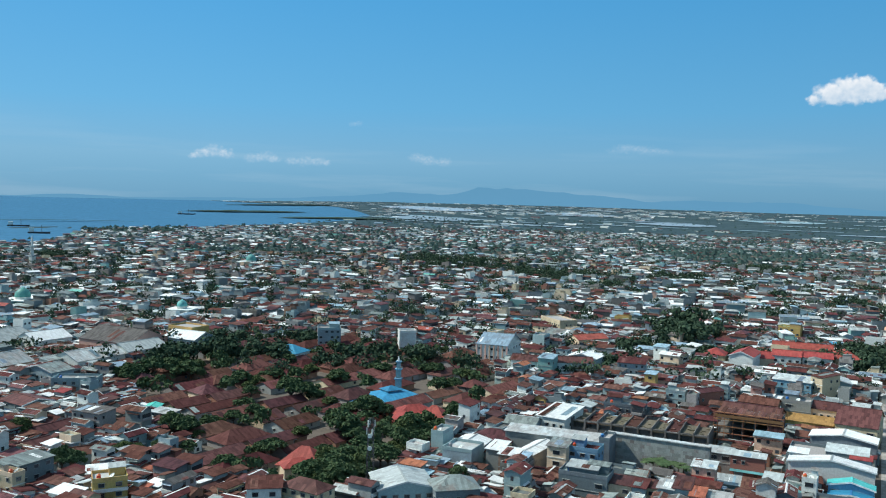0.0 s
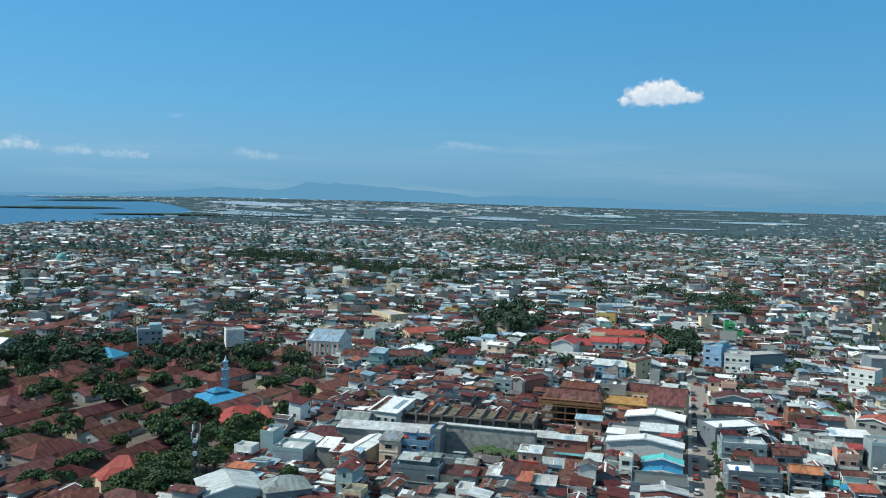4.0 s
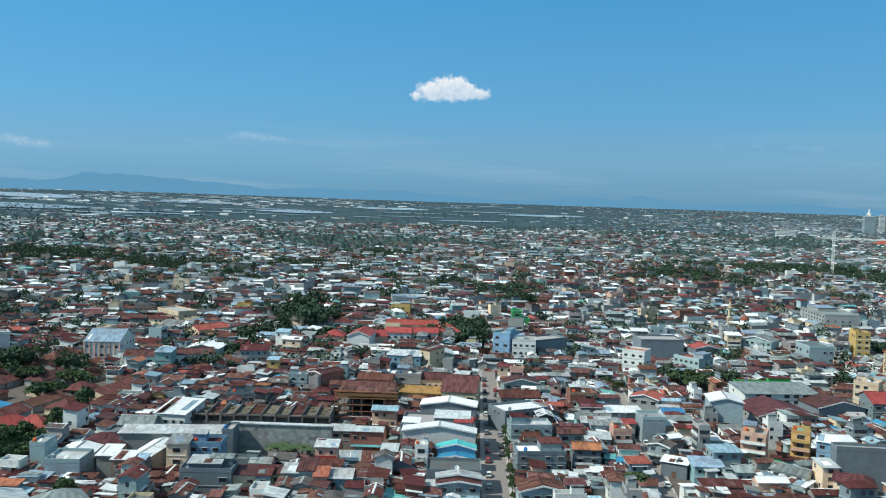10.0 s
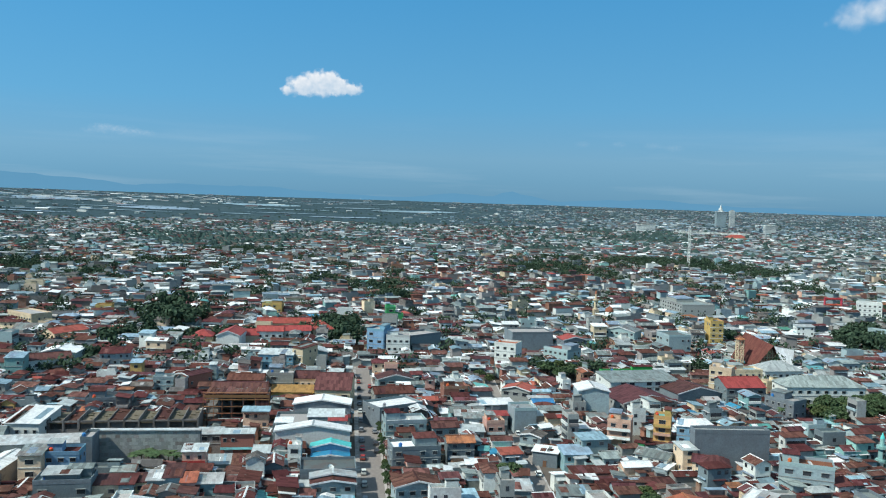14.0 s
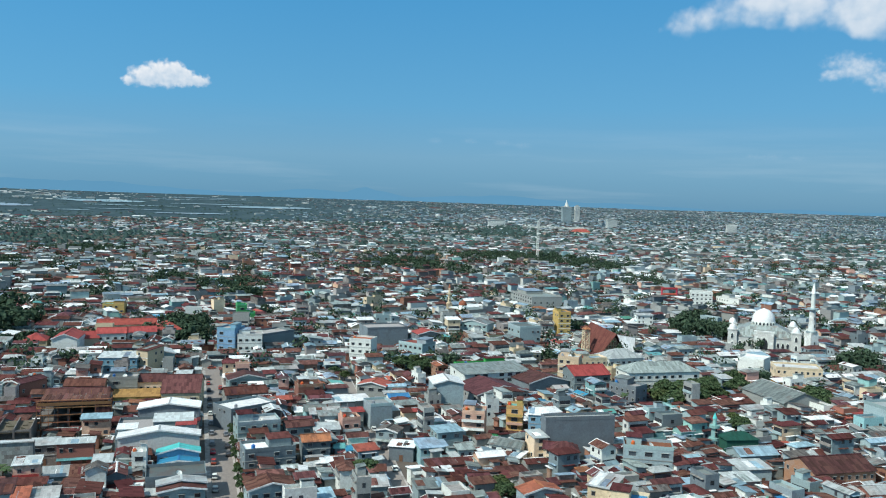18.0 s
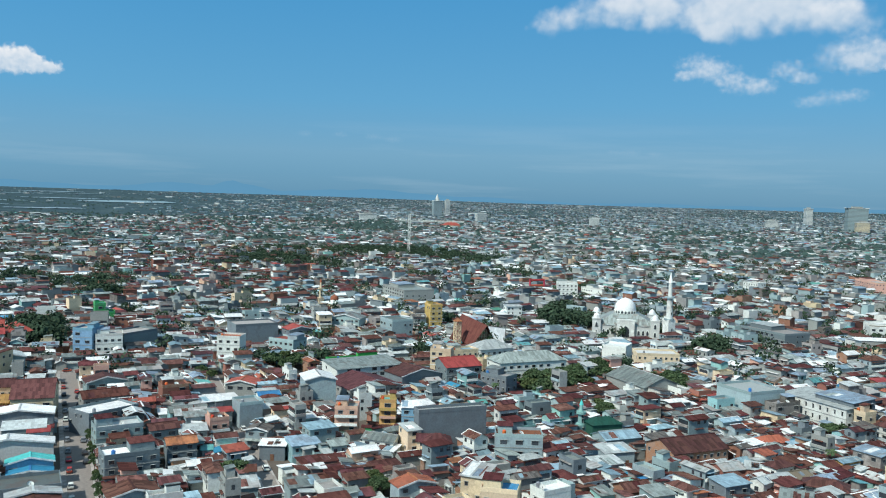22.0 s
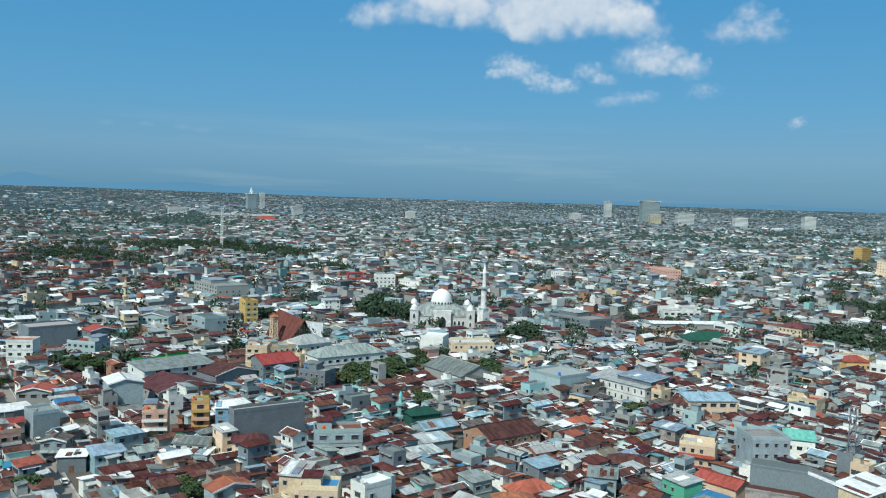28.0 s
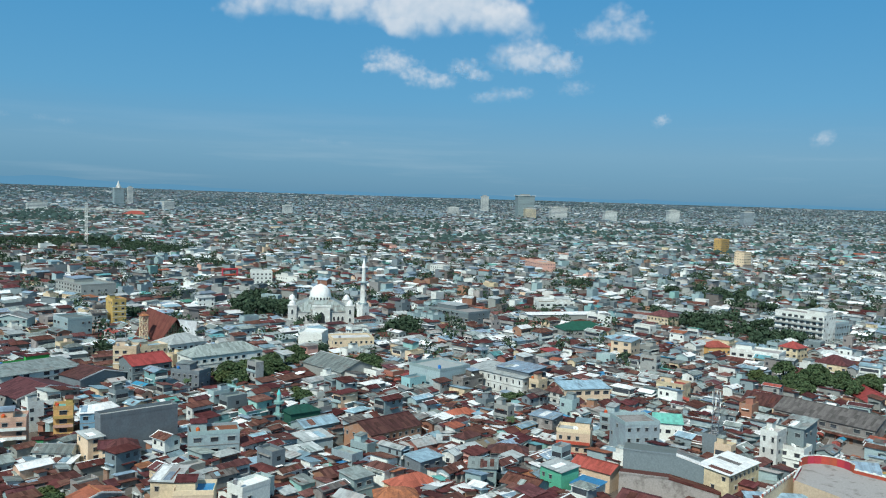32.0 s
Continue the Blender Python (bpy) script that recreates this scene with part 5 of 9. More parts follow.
# ---- clouds: far backdrop sheets ----
def cloud(az, el, lobes, seed, soft=0.4, thick=1.0, wide=1.0):
    """A cumulus drawn by its swellings (right, up, radius, all in degrees), with ragged edges; its lit top and shaded
    grey-blue base are painted into a glow.
    """
    m = bpy.data.materials.new("cloud_glow")
    m.use_nodes = True
    n, l = m.node_tree.nodes, m.node_tree.links
    n.clear()
    out, mix, clear, glow = n.new("ShaderNodeOutputMaterial"), n.new("ShaderNodeMixShader"), n.new("ShaderNodeBsdfTransparent"), n.new("ShaderNodeEmission")
    size = max(r for _, _, r in lobes)
    tc, coarse, fine = n.new("ShaderNodeTexCoord"), n.new("ShaderNodeTexNoise"), n.new("ShaderNodeTexNoise")
    shift = n.new("ShaderNodeVectorMath")
    shift.inputs[1].default_value = (seed * 13.7, seed * 5.3, seed)
    l.new(tc.outputs["Object"], shift.inputs[0])
    for t, k, d in ((coarse, 1.3 / size, 2.0), (fine, 2.3 / size, 3.0)):
        t.inputs["Scale"].default_value, t.inputs["Detail"].default_value, t.inputs["Roughness"].default_value = k, d, 0.42
        l.new(shift.outputs[0], t.inputs["Vector"])
    sp = n.new("ShaderNodeSeparateXYZ")
    l.new(tc.outputs["Object"], sp.inputs[0])

    def mth(op, a, b=0.0):
        k = n.new("ShaderNodeMath")
        k.operation = op
        for i, v in enumerate((a, b)):
            if isinstance(v, (int, float)):
                k.inputs[i].default_value = v
            else:
                l.new(v, k.inputs[i])
        return k.outputs[0]

    px = mth("ADD", sp.outputs["X"], mth("MULTIPLY", mth("SUBTRACT", coarse.outputs[0], 0.5), size * 1.0))
    py = mth("ADD", sp.outputs["Y"], mth("MULTIPLY", mth("SUBTRACT", coarse.outputs[0], 0.5), size * 0.5))
    dens, lift = None, None
    for x, y, r in lobes:
        u, v = mth("MULTIPLY", mth("SUBTRACT", px, x), 0.80 / (r * wide)), mth("MULTIPLY", mth("SUBTRACT", py, y), 0.85 / r)
        v2 = mth("MINIMUM", mth("MULTIPLY", v, 1.25), v)
        w = mth("MAXIMUM", mth("SUBTRACT", 1.25, mth("ADD", mth("MULTIPLY", u, u), mth("MULTIPLY", v2, v2))), 0.0)
        dens = w if dens is None else mth("ADD", dens, w)
        tip = mth("MULTIPLY", w, mth("ADD", v, mth("MULTIPLY", u, -0.25)))
        lift = tip if lift is None else mth("ADD", lift, tip)
    al = n.new("ShaderNodeMapRange")
    al.interpolation_type = "SMOOTHSTEP"
    al.inputs["From Min"].default_value, al.inputs["From Max"].default_value = 0.10, 0.10 + 4.2 * soft
    l.new(mth("ADD", dens, mth("MULTIPLY", mth("SUBTRACT", fine.outputs[0], 0.5), 1.5)), al.inputs["Value"])
    edge = mth("MULTIPLY", mth("MULTIPLY", al.outputs[0], thick), mth("GREATER_THAN", dens, 0.0))
    # glow colour: sunlit upper left, shaded underside
    tone = n.new("ShaderNodeValToRGB")
    tone.color_ramp.elements[0].color, tone.color_ramp.elements[1].color = (0.36, 0.50, 0.64, 1), (0.72, 0.75, 0.785, 1)
    tone.color_ramp.elements[0].position, tone.color_ramp.elements[1].position = 0.12, 0.72
    face = mth("DIVIDE", lift, mth("ADD", dens, 0.05))
    l.new(mth("ADD", mth("MULTIPLY", face, 0.42), mth("ADD", mth("MULTIPLY", fine.outputs[0], 0.5), 0.16)), tone.inputs[0])
    l.new(tone.outputs[0], glow.inputs[0])
    l.new(edge, mix.inputs[0])
    l.new(clear.outputs[0], mix.inputs[1])
    l.new(glow.outputs[0], mix.inputs[2])
    l.new(mix.outputs[0], out.inputs[0])
    x0, x1 = min(x - 2.4 * r * wide for x, _, r in lobes), max(x + 2.4 * r * wide for x, _, r in lobes)
    y0, y1 = min(y - 2.4 * r for _, y, r in lobes), max(y + 2.4 * r for _, y, r in lobes)
    bm = bmesh.new()
    faces(bm, [(x0, y0, 0), (x1, y0, 0), (x1, y1, 0), (x0, y1, 0)], [(0, 1, 2, 3)])
    R = 4600
    a, e = radians(az), radians(el)
    eye = Vector((0, 7, 89))
    p = eye + R * Vector((math.sin(a) * math.cos(e), math.cos(a) * math.cos(e), math.sin(e)))
    ob = part("backdrop_cloud", bm, m, None)
    ob.matrix_basis = look(p, p + (p - eye)) @ Matrix.Diagonal((R * radians(1), R * radians(1), 1, 1))
    return tagged(ob, "white fair-weather cloud with a grey-blue base", "cloud", "clouds", "structure")


cloud(-1.76, 7.23, [(-1.80, -0.01, 0.64), (-0.94, 0.25, 0.70), (-0.12, 0.37, 0.73), (0.55, 0.41, 0.67), (1.30, 0.09, 0.51), (2.19, -0.02, 0.36), (-2.50, -0.32, 0.33), (-1.11, -0.23, 0.48), (-0.10, -0.25, 0.48), (0.86, -0.17, 0.45), (1.68, -0.13, 0.36)], 1, 0.34, 1.0)
cloud(41.72, 12.14, [(-9.60, -0.37, 0.85), (-6.92, 0.16, 1.20), (-4.02, 0.04, 1.27), (-1.28, -0.12, 1.48), (0.95, -0.83, 1.34), (3.51, -0.34, 1.55), (6.08, -0.29, 1.48), (8.04, -0.63, 1.20), (1.99, 0.97, 1.76), (-4.03, 1.26, 1.41), (5.05, 1.73, 1.76), (0.23, -1.57, 0.70)], 2, 0.50, 0.92, 1.5)
cloud(43.91, 8.04, [(-2.62, 0.69, 0.77), (-1.49, 0.22, 0.77), (-3.54, 0.07, 0.35), (-0.09, -0.48, 0.70), (1.27, -0.66, 0.53), (2.73, 0.32, 0.63), (3.75, -0.17, 0.42)], 3, 0.60, 0.75, 1.7)
cloud(51.20, 8.95, [(-1.91, 0.11, 0.85), (-0.39, 0.71, 0.99), (0.81, -0.01, 0.92), (2.03, -0.43, 0.77), (-0.53, -0.38, 0.70)], 4, 0.60, 0.78, 1.4)
cloud(50.35, 6.76, [(-2.58, -0.35, 0.42), (-1.21, -0.10, 0.53), (0.12, 0.06, 0.46), (3.66, 0.39, 0.56)], 5, 0.70, 0.60, 1.8)
cloud(56.75, 11.18, [(-1.63, -0.60, 0.77), (-0.34, -0.20, 0.99), (0.97, -0.57, 0.77), (-0.21, 0.84, 0.56), (1.19, 0.53, 0.35)], 6, 0.70, 0.62, 1.4)
cloud(59.60, 5.11, [(-0.20, -0.11, 0.39), (0.20, 0.11, 0.39)], 7, 0.70, 0.60, 1.0)
cloud(69.36, 4.00, [(-0.21, -0.10, 0.56), (0.21, 0.10, 0.49)], 8, 0.80, 0.55, 1.0)
cloud(-42.96, 2.96, [(-0.49, 0.02, 0.35), (0.32, 0.16, 0.46), (1.18, 0.01, 0.35), (-1.01, -0.18, 0.21)], 9, 0.60, 0.75, 1.3)
cloud(-39.43, 2.75, [(-0.80, -0.02, 0.35), (0.11, 0.09, 0.39), (0.69, -0.07, 0.25)], 10, 0.70, 0.50, 1.5)
cloud(-36.39, 2.63, [(-1.28, 0.01, 0.28), (-0.35, -0.00, 0.35), (0.57, 0.03, 0.32), (1.06, -0.03, 0.18)], 11, 0.70, 0.60, 1.5)
cloud(-28.48, 2.96, [(-0.93, 0.14, 0.32), (-0.05, -0.03, 0.35), (0.98, -0.11, 0.32)], 12, 0.70, 0.65, 1.5)
cloud(-33.50, 5.25, [(-0.22, -0.03, 0.18), (0.22, 0.03, 0.21)], 13, 0.80, 0.40, 1.3)
cloud(-14.45, 3.79, [(-1.63, 0.01, 0.28), (-0.54, 0.06, 0.32), (0.55, -0.04, 0.28), (1.62, -0.03, 0.21)], 14, 0.90, 0.40, 2.2)
cloud(-14.53, 3.97, [(-0.55, 0.04, 0.25), (0.39, -0.03, 0.28), (-1.17, 0.11, 0.21), (1.34, -0.13, 0.21)], 15, 0.90, 0.35, 2.4)
cloud(18.79, 3.91, [(-3.19, 0.07, 0.21), (-0.84, 0.09, 0.21), (1.36, -0.00, 0.25), (2.68, -0.16, 0.25)], 16, 0.90, 0.28, 2.4)
cloud(37.42, 3.23, [(-1.24, 0.05, 0.21), (-0.12, -0.00, 0.25), (1.36, -0.05, 0.21)], 17, 0.90, 0.25, 2.4)

# ---- trees, built a few times and copied ----
TREES = [tree_kind(31, 11, 5.2, 2100, LEAF, 21), tree_kind(32, 12, 5.8, 2400, LEAF, 24), tree_kind(33, 10, 4.6, 1900, LEAF_DRY, 19), tree_kind(34, 13, 5.0, 2200, LEAF, 22)]
grng = random.Random(77)
CLEAR = [(-196, 330, 17), (-192, 318, 12), (-199, 349, 8), (-137, 219, 5)]


FAR_GROVES = []


def grove(cx, cy, hw, hd, turn, n, tall):
    """Trees scattered over an oval."""
    c, s = math.cos(radians(turn)), math.sin(radians(turn))
    n = max(1, round(n * 0.7))
    far = math.hypot(cx, cy) > 440
    for i in range(n):
        q, a = math.sqrt((i + grng.random()) / n), i * 2.39996 + grng.uniform(-0.4, 0.4)
        u, v = hw * q * math.cos(a), hd * q * math.sin(a)
        if any(math.hypot(cx + u * c - v * s - px, cy + u * s + v * c - py) < pr for px, py, pr in CLEAR):
            continue
        k = tall / 11 * grng.uniform(0.85, 1.25)
        if far:
            for dx, dy in ((0, 0), (2.5, 1.5)):
                FAR_GROVES.append((cx + u * c - v * s + dx, cy + u * s + v * c + dy, 8.5 * k))
            SITES.append((cx + u * c - v * s, cy + u * s + v * c, 2.2, 2.2, 0))
            continue
        t = copy_thing(grng.choice(TREES), pose(cx + u * c - v * s, cy + u * s + v * c, 0, 0, 0, grng.uniform(0, 360)))
        t.scale = (k * 1.08, k * 1.08, k * grng.uniform(0.72, 0.95))
        t["group"] = "city trees"
        SITES.append((t.location.x, t.location.y, 2.2, 2.2, 0))

# ---- single buildings ----
building(-261.0, 220.5, 14.0, 8, 9.6, 3, "shed", "charcoal", "concrete", 3, "bare grey concrete block beside low brown roofs")
building(-308.0, 227.0, 13.0, 17, 6.2, 82, "gablef", "maroon", "slate", 2, "slate house with white balcony and maroon gable roof")
building(-251.0, 246.5, 10.0, 6, 5.0, 2, "shed", "pale", "slate", 2, "dark house with pale sheet roof beside the barracks")
building(-264.5, 253.0, 6.0, 7, 4.2, 30, "gablef", "mint", "white", 1, "small white and mint gabled house")
building(-259.0, 192.0, 14.0, 8, 3.6, 88, "gable", "maroon", "bluegrey", 1, "low long house with maroon sheet roof")
building(-273.0, 212.0, 16.0, 8, 3.4, 88, "gable", "maroon", "slate", 1, "low long house with maroon sheet roof")
building(-238.0, 196.0, 15.0, 8, 3.6, 60, "gable", "barrack", "slate", 1, "low long house with dark maroon roof")
building(-344.2, 265.0, 19.7, 12, 9, 1, "gablef", "grey", "bluegrey", 2, "blue-grey house with zinc sheet gable")
building(-316.0, 258.0, 19.0, 10, 9, 33, "flat", "pale", "bluegrey", 3, "blue-grey rendered block with white upper terrace")
building(-391.6, 352.1, 39.2, 30, 8, 1, "gable", "charcoal", "salmon", 1, "long grey-roofed warehouse with brick-red walls")
building(-451.0, 316.5, 23.1, 26, 7, 93, "gable", "pale", "cream", 1, "pale sheet-roofed warehouse")
building(-433.7, 330.5, 23.6, 20, 7, 87, "gable", "white", "white", 1, "pale sheet-roofed warehouse")
building(-390.4, 273.5, 20.1, 22, 6, 93, "gable", "pale", "cream", 1, "low cream warehouse with pale roof")
building(-369.4, 309.4, 30.0, 20, 6, 88, "gable", "pale", "white", 1, "low sheet-roofed warehouse")
building(-365.5, 338.4, 26.3, 18, 7, 86, "gable", "pale", "white", 1, "low sheet-roofed warehouse")
building(-364.5, 377.0, 23.8, 18, 8, 2, "gable", "white", "bluegrey", 2, "blue-grey hall with white roof")
building(-379.4, 391.8, 20.5, 14, 11, -3, "flat", "slab", "yellow", 3, "ochre flat-roofed building")
building(-298.8, 427.2, 13.6, 12, 13, 37, "flat", "slab", "bluegrey", 4, "blue-grey flat-roofed block")
building(-254.0, 445.1, 10.2, 10, 13, 37, "flat", "slab", "white", 3, "plain white windowless tower block")
building(-191.2, 441.2, 17.8, 24, 13, 4, "gable", "blue", "white", 3, "white three-storey hall with brick columns and blue roof")
building(-165.9, 420.2, 14.6, 11, 9, 8, "gable", "maroon", "white", 2, "two-storey school wing with maroon roof")
building(-143.6, 428.6, 21.3, 11, 9, 26, "gable", "maroon", "white", 2, "two-storey school wing with maroon roof")
building(-152.0, 415.3, 7.7, 10, 12, 4, "shed", "blue", "aqua", 3, "turquoise stair block of the school")
building(-293.0, 381.6, 16.5, 14, 6, 3, "hip", "sky", "white", 1, "low hall with light blue hip roof")
building(-143.9, 454.3, 17.1, 16, 8, -1, "gablef", "white", "bluegrey", 2, "hall with bright white sheet gable")
building(-152.1, 187.1, 9.4, 8.6, 10, 37, "shed", "brown", "white", 3, "white three-storey house with sheet roof")
building(-142.7, 194.6, 13.6, 7.9, 9, -4, "hip", "maroon", "cream", 3, "cream house with maroon hip roof")
building(-228.5, 168.5, 12.5, 8, 9.5, 92, "shed", "grey", "slate", 3, "slate-blue house with pale sloping roof panels")
building(-223.6, 159.0, 4.2, 8, 8.8, 92, "flat", "rust", "cream", 3, "narrow cream and orange shophouse")
building(-213.5, 184.0, 9.5, 7, 4.6, 48, "shed", "white", "white", 1, "low house under a bright white roof")
building(-197.0, 172.0, 9.4, 8, 8.6, 52, "flat", "pale", "yellow", 3, "ochre house with stepped balconies and roof terrace")
building(-123.7, 215.6, 16.7, 16, 8, 41, "gablef", "pale", "bluegrey", 2, "pale twin-gabled sheet-roofed hall")
building(-107.5, 218.1, 13.0, 10.1, 9, 40, "hip", "grey", "slate", 2, "slate-grey house with hipped zinc roof")
building(-109.8, 315.9, 11.8, 18, 9, -5, "shed", "white", "white", 2, "white workshop with bright white roof")
building(-120.3, 303.2, 12.0, 10.1, 7, 5, "gable", "grey", "bluegrey", 1, "low grey workshop")
building(-94.3, 355.1, 16.8, 10.1, 7, 6, "flat", "grey", "slate", 2, "long slate-grey flat-roofed house")
building(-46.7, 304.5, 8.0, 6.5, 6.6, 2, "shed", "pale", "concrete", 2, "concrete house beside the brick wall")
building(-37.0, 300.5, 11.0, 5.0, 7.6, 1, "shed", "pale", "brick", 2, "bare brick house with pale roof panels beside the block wall")
building(-24.3, 376.3, 20.3, 10, 5.2, -3, "shed", "ochre", "yellow", 1, "low hall under a bright ochre sheet roof")
building(-28.9, 386.5, 11.6, 9, 10.6, -3, "flat", "slab", "grey", 3, "grey upper storey block behind the ochre roof")
building(-17.6, 388.0, 10.8, 11, 9.0, -3, "gable", "maroon", "cream", 2, "hall with maroon sheet roof behind the ochre roof")
building(-4.7, 371.3, 14.7, 24, 9, -5, "gable", "maroon", "cream", 2, "hall with a broad maroon roof by the street")
building(-9.1, 336.6, 21.6, 9.5, 9.6, -3, "gablef", "white", "slate", 2, "plain slate hall with white-edged low-pitched sheet gable")
building(-11.2, 295.8, 25.2, 6, 10, -1, "gablef", "white", "stone", 2, "large plain grey hall with low-pitched white roof edge")
building(-12.4, 309.6, 25.4, 18, 9.2, -1, "flat", "slab", "slate", 2, "long slate-grey hall with cluttered roof terrace")
building(-2.9, 303.6, 6.0, 5, 11.2, -1, "shed", "red", "white", 1, "roof room with red sheet roof on the terrace")
building(-21.5, 302.8, 5.5, 5, 10.9, -1, "shed", "white", "white", 1, "white roof room on the terrace")
building(-5.0, 284.0, 12.6, 5, 7.6, 0, "gablef", "mint", "azure", 2, "small blue hall with turquoise roof")
building(-4.9, 278.6, 11.8, 4.6, 5.8, 0, "gablef", "sky", "azure", 2, "small hall with low-pitched bright blue roof before the turquoise one")
building(-16.3, 279.5, 4.2, 5, 9, -2, "flat", "white", "white", 3, "white house with roof room")
building(-26.7, 277.6, 5.0, 6.5, 8, 0, "shed", "pale", "brick", 2, "house with a pale sheet roof")
building(-3.7, 254.6, 13.0, 4, 7.4, 3, "gablef", "pale", "slate", 2, "slate-grey house with stained low-pitched gable")
building(-3.6, 250.6, 12.6, 3.6, 6.6, 3, "gablef", "rust", "bluegrey", 2, "blue-grey house with rusty low-pitched gable")
building(-40.8, 280.5, 9.0, 8.0, 3.8, 4, "shed", "pale", "bluegrey", 1, "low house with ribbed pale sheet roof")
building(-32.6, 279.8, 6.4, 8.5, 4.0, 4, "shed", "rust", "bluegrey", 1, "low house with rusted sheet roof")
building(-84.0, 513.7, 11.9, 14, 7, 2, "hip", "red", "cream", 1, "pavilion with red hip roof among trees")
building(-66.1, 502.7, 12.8, 22, 10, -4, "gablef", "red", "white", 1, "school hall with steep red gable")
building(-58.8, 518.2, 11.9, 14, 7, 9, "gable", "red", "cream", 1, "low wing with red roof")
building(-40.0, 554.5, 33.6, 13, 9, 2, "gable", "red", "cream", 2, "long school wing with red roof")
building(-45.6, 520.8, 15.4, 12, 9, 2, "gable", "red", "white", 2, "school wing with red roof")
building(-29.9, 523.5, 15.8, 12, 9, 5, "gable", "red", "white", 2, "school wing with red roof")
building(-15.5, 535.6, 13.3, 22, 9, 9, "hip", "red", "cream", 1, "hall with red hip roof among trees")
building(18.7, 482.3, 10.4, 12, 16, -30, "flat", "slab", "azure", 4, "blue four-storey shophouse")
building(28.7, 480.1, 13.1, 12, 13, -4, "flat", "slab", "white", 3, "white shophouse with round windows")
building(41.3, 497.7, 23.1, 14, 11, 37, "flat", "slab", "slate", 3, "slate-grey windowless block")
building(29.5, 589.3, 6.4, 10, 15, 3, "flat", "teal", "green", 4, "bright green narrow building")
building(35.1, 586.5, 5.9, 10, 10, 2, "flat", "teal", "green", 3, "bright green building")
building(84.7, 443.9, 11.8, 10, 15, -30, "flat", "orange", "white", 4, "white four-storey house with orange roof terrace")
building(108.8, 505.0, 25.0, 18, 12, 5, "flat", "slab", "slate", 3, "dark slate windowless hall")
building(175.7, 528.8, 19.5, 14, 10, -38, "gablef", "grey", "bluegrey", 3, "blue-grey block with shallow gable")
building(194.5, 491.7, 16.7, 14, 13, -85, "flat", "grey", "bluegrey", 3, "grey block with flat roof")
building(117.4, 456.9, 16.3, 12, 10, -52, "flat", "orange", "bluegrey", 3, "blue-grey house with orange roof")
building(132.0, 492.0, 14.0, 12, 10, 7, "gablef", "red", "slate", 3, "slate house with red roof")
building(21.9, 395.4, 16.2, 10.1, 7, 7, "gablef", "maroon", "bluegrey", 2, "blue-grey house with maroon gable by the street")
building(19.7, 366.9, 16.8, 10.1, 7, 9, "gable", "brown", "grey", 2, "street house with brown roof")
building(18.4, 339.9, 19.8, 13, 8, 29, "flat", "white", "slate", 3, "slate-grey street house with white terrace")
building(21.0, 311.5, 14.9, 9.4, 9, 7, "flat", "pale", "bluegrey", 3, "light blue street house with square windows")
building(22.2, 279.0, 15.9, 9.4, 9, 7, "flat", "white", "slate", 3, "slate-grey street house with terrace")
building(20.4, 248.7, 13.1, 8.6, 7, 6, "gablef", "rust", "bluegrey", 2, "street house with rusted gable roof")
building(38.5, 288.5, 9.1, 7.2, 8, 3, "gable", "orange", "slate", 3, "dark house with orange tile roof")
building(68.7, 329.7, 8.8, 10, 9, 5, "flat", "pale", "bluegrey", 2, "plain blue-grey block")
building(47.6, 336.8, 13.5, 7.2, 6, 1, "gable", "grey", "aqua", 2, "low house with grey sheet roof")
building(54.5, 313.2, 6.8, 6.5, 8, 5, "flat", "maroon", "salmon", 2, "salmon house with balcony")
building(35.6, 311.3, 9.6, 7.2, 7, 7, "gable", "maroon", "bluegrey", 2, "street house with maroon roof")
building(76.2, 372.9, 12.8, 10.1, 7, -28, "gablef", "orange", "grey", 2, "grey house with orange gable roof")
building(46.4, 367.1, 10.4, 8.6, 9, 5, "flat", "rust", "brick", 3, "dark brick shophouse with yellow band")
building(61.3, 353.7, 16.6, 8, 5, 8, "shed", "white", "grey", 1, "lane house with white roof")
building(100.1, 342.4, 12.4, 13, 14, -6, "gablef", "white", "bluegrey", 3, "tall blue-grey windowless block with curved top")
building(98.5, 299.5, 8.2, 8.0, 12, -25, "flat", "grey", "salmon", 4, "peach four-storey house with balconies")
building(101.0, 292.6, 9.0, 3.5, 3.2, -30, "flat", "teal", "green", 1, "low bright green shop front")
building(116.0, 303.5, 6.1, 7.2, 12, -25, "flat", "teal", "yellow", 4, "yellow and green four-storey house with balconies")
building(124.0, 300.0, 7.0, 7.9, 10, -25, "shed", "white", "azure", 3, "blue and white house with white roof")
building(136.0, 402.0, 27.0, 5, 8.5, 2, "flat", "teal", "green", 2, "long green-fronted shop behind the white block")
building(133.0, 380.5, 33.3, 17, 10, 6, "shed", "grey", "white", 4, "large white block with broad grey roof and window rows")
building(125.1, 356.3, 24.9, 22, 7, 9, "gablef", "maroon", "grey", 2, "broad grey hall with curved maroon gable roof")
building(152.6, 366.5, 21.0, 16, 8, 9, "gablef", "maroon", "slate", 2, "plain dark slate hall with white-edged gable roof")
building(169.0, 369.9, 9.7, 8.6, 17, -36, "flat", "pale", "cream", 5, "cream five-storey building with pale terrace")
building(183.9, 380.7, 15.5, 8.6, 14, 2, "flat", "blue", "cream", 4, "cream wing with blue sheet roof")
building(173.7, 364.1, 18.0, 16, 11, 2, "gable", "red", "slate", 3, "slate house with bright red roof")
building(182.8, 339.0, 13.8, 8.6, 10, -63, "flat", "slab", "slate", 3, "slate-grey house with roof terrace")
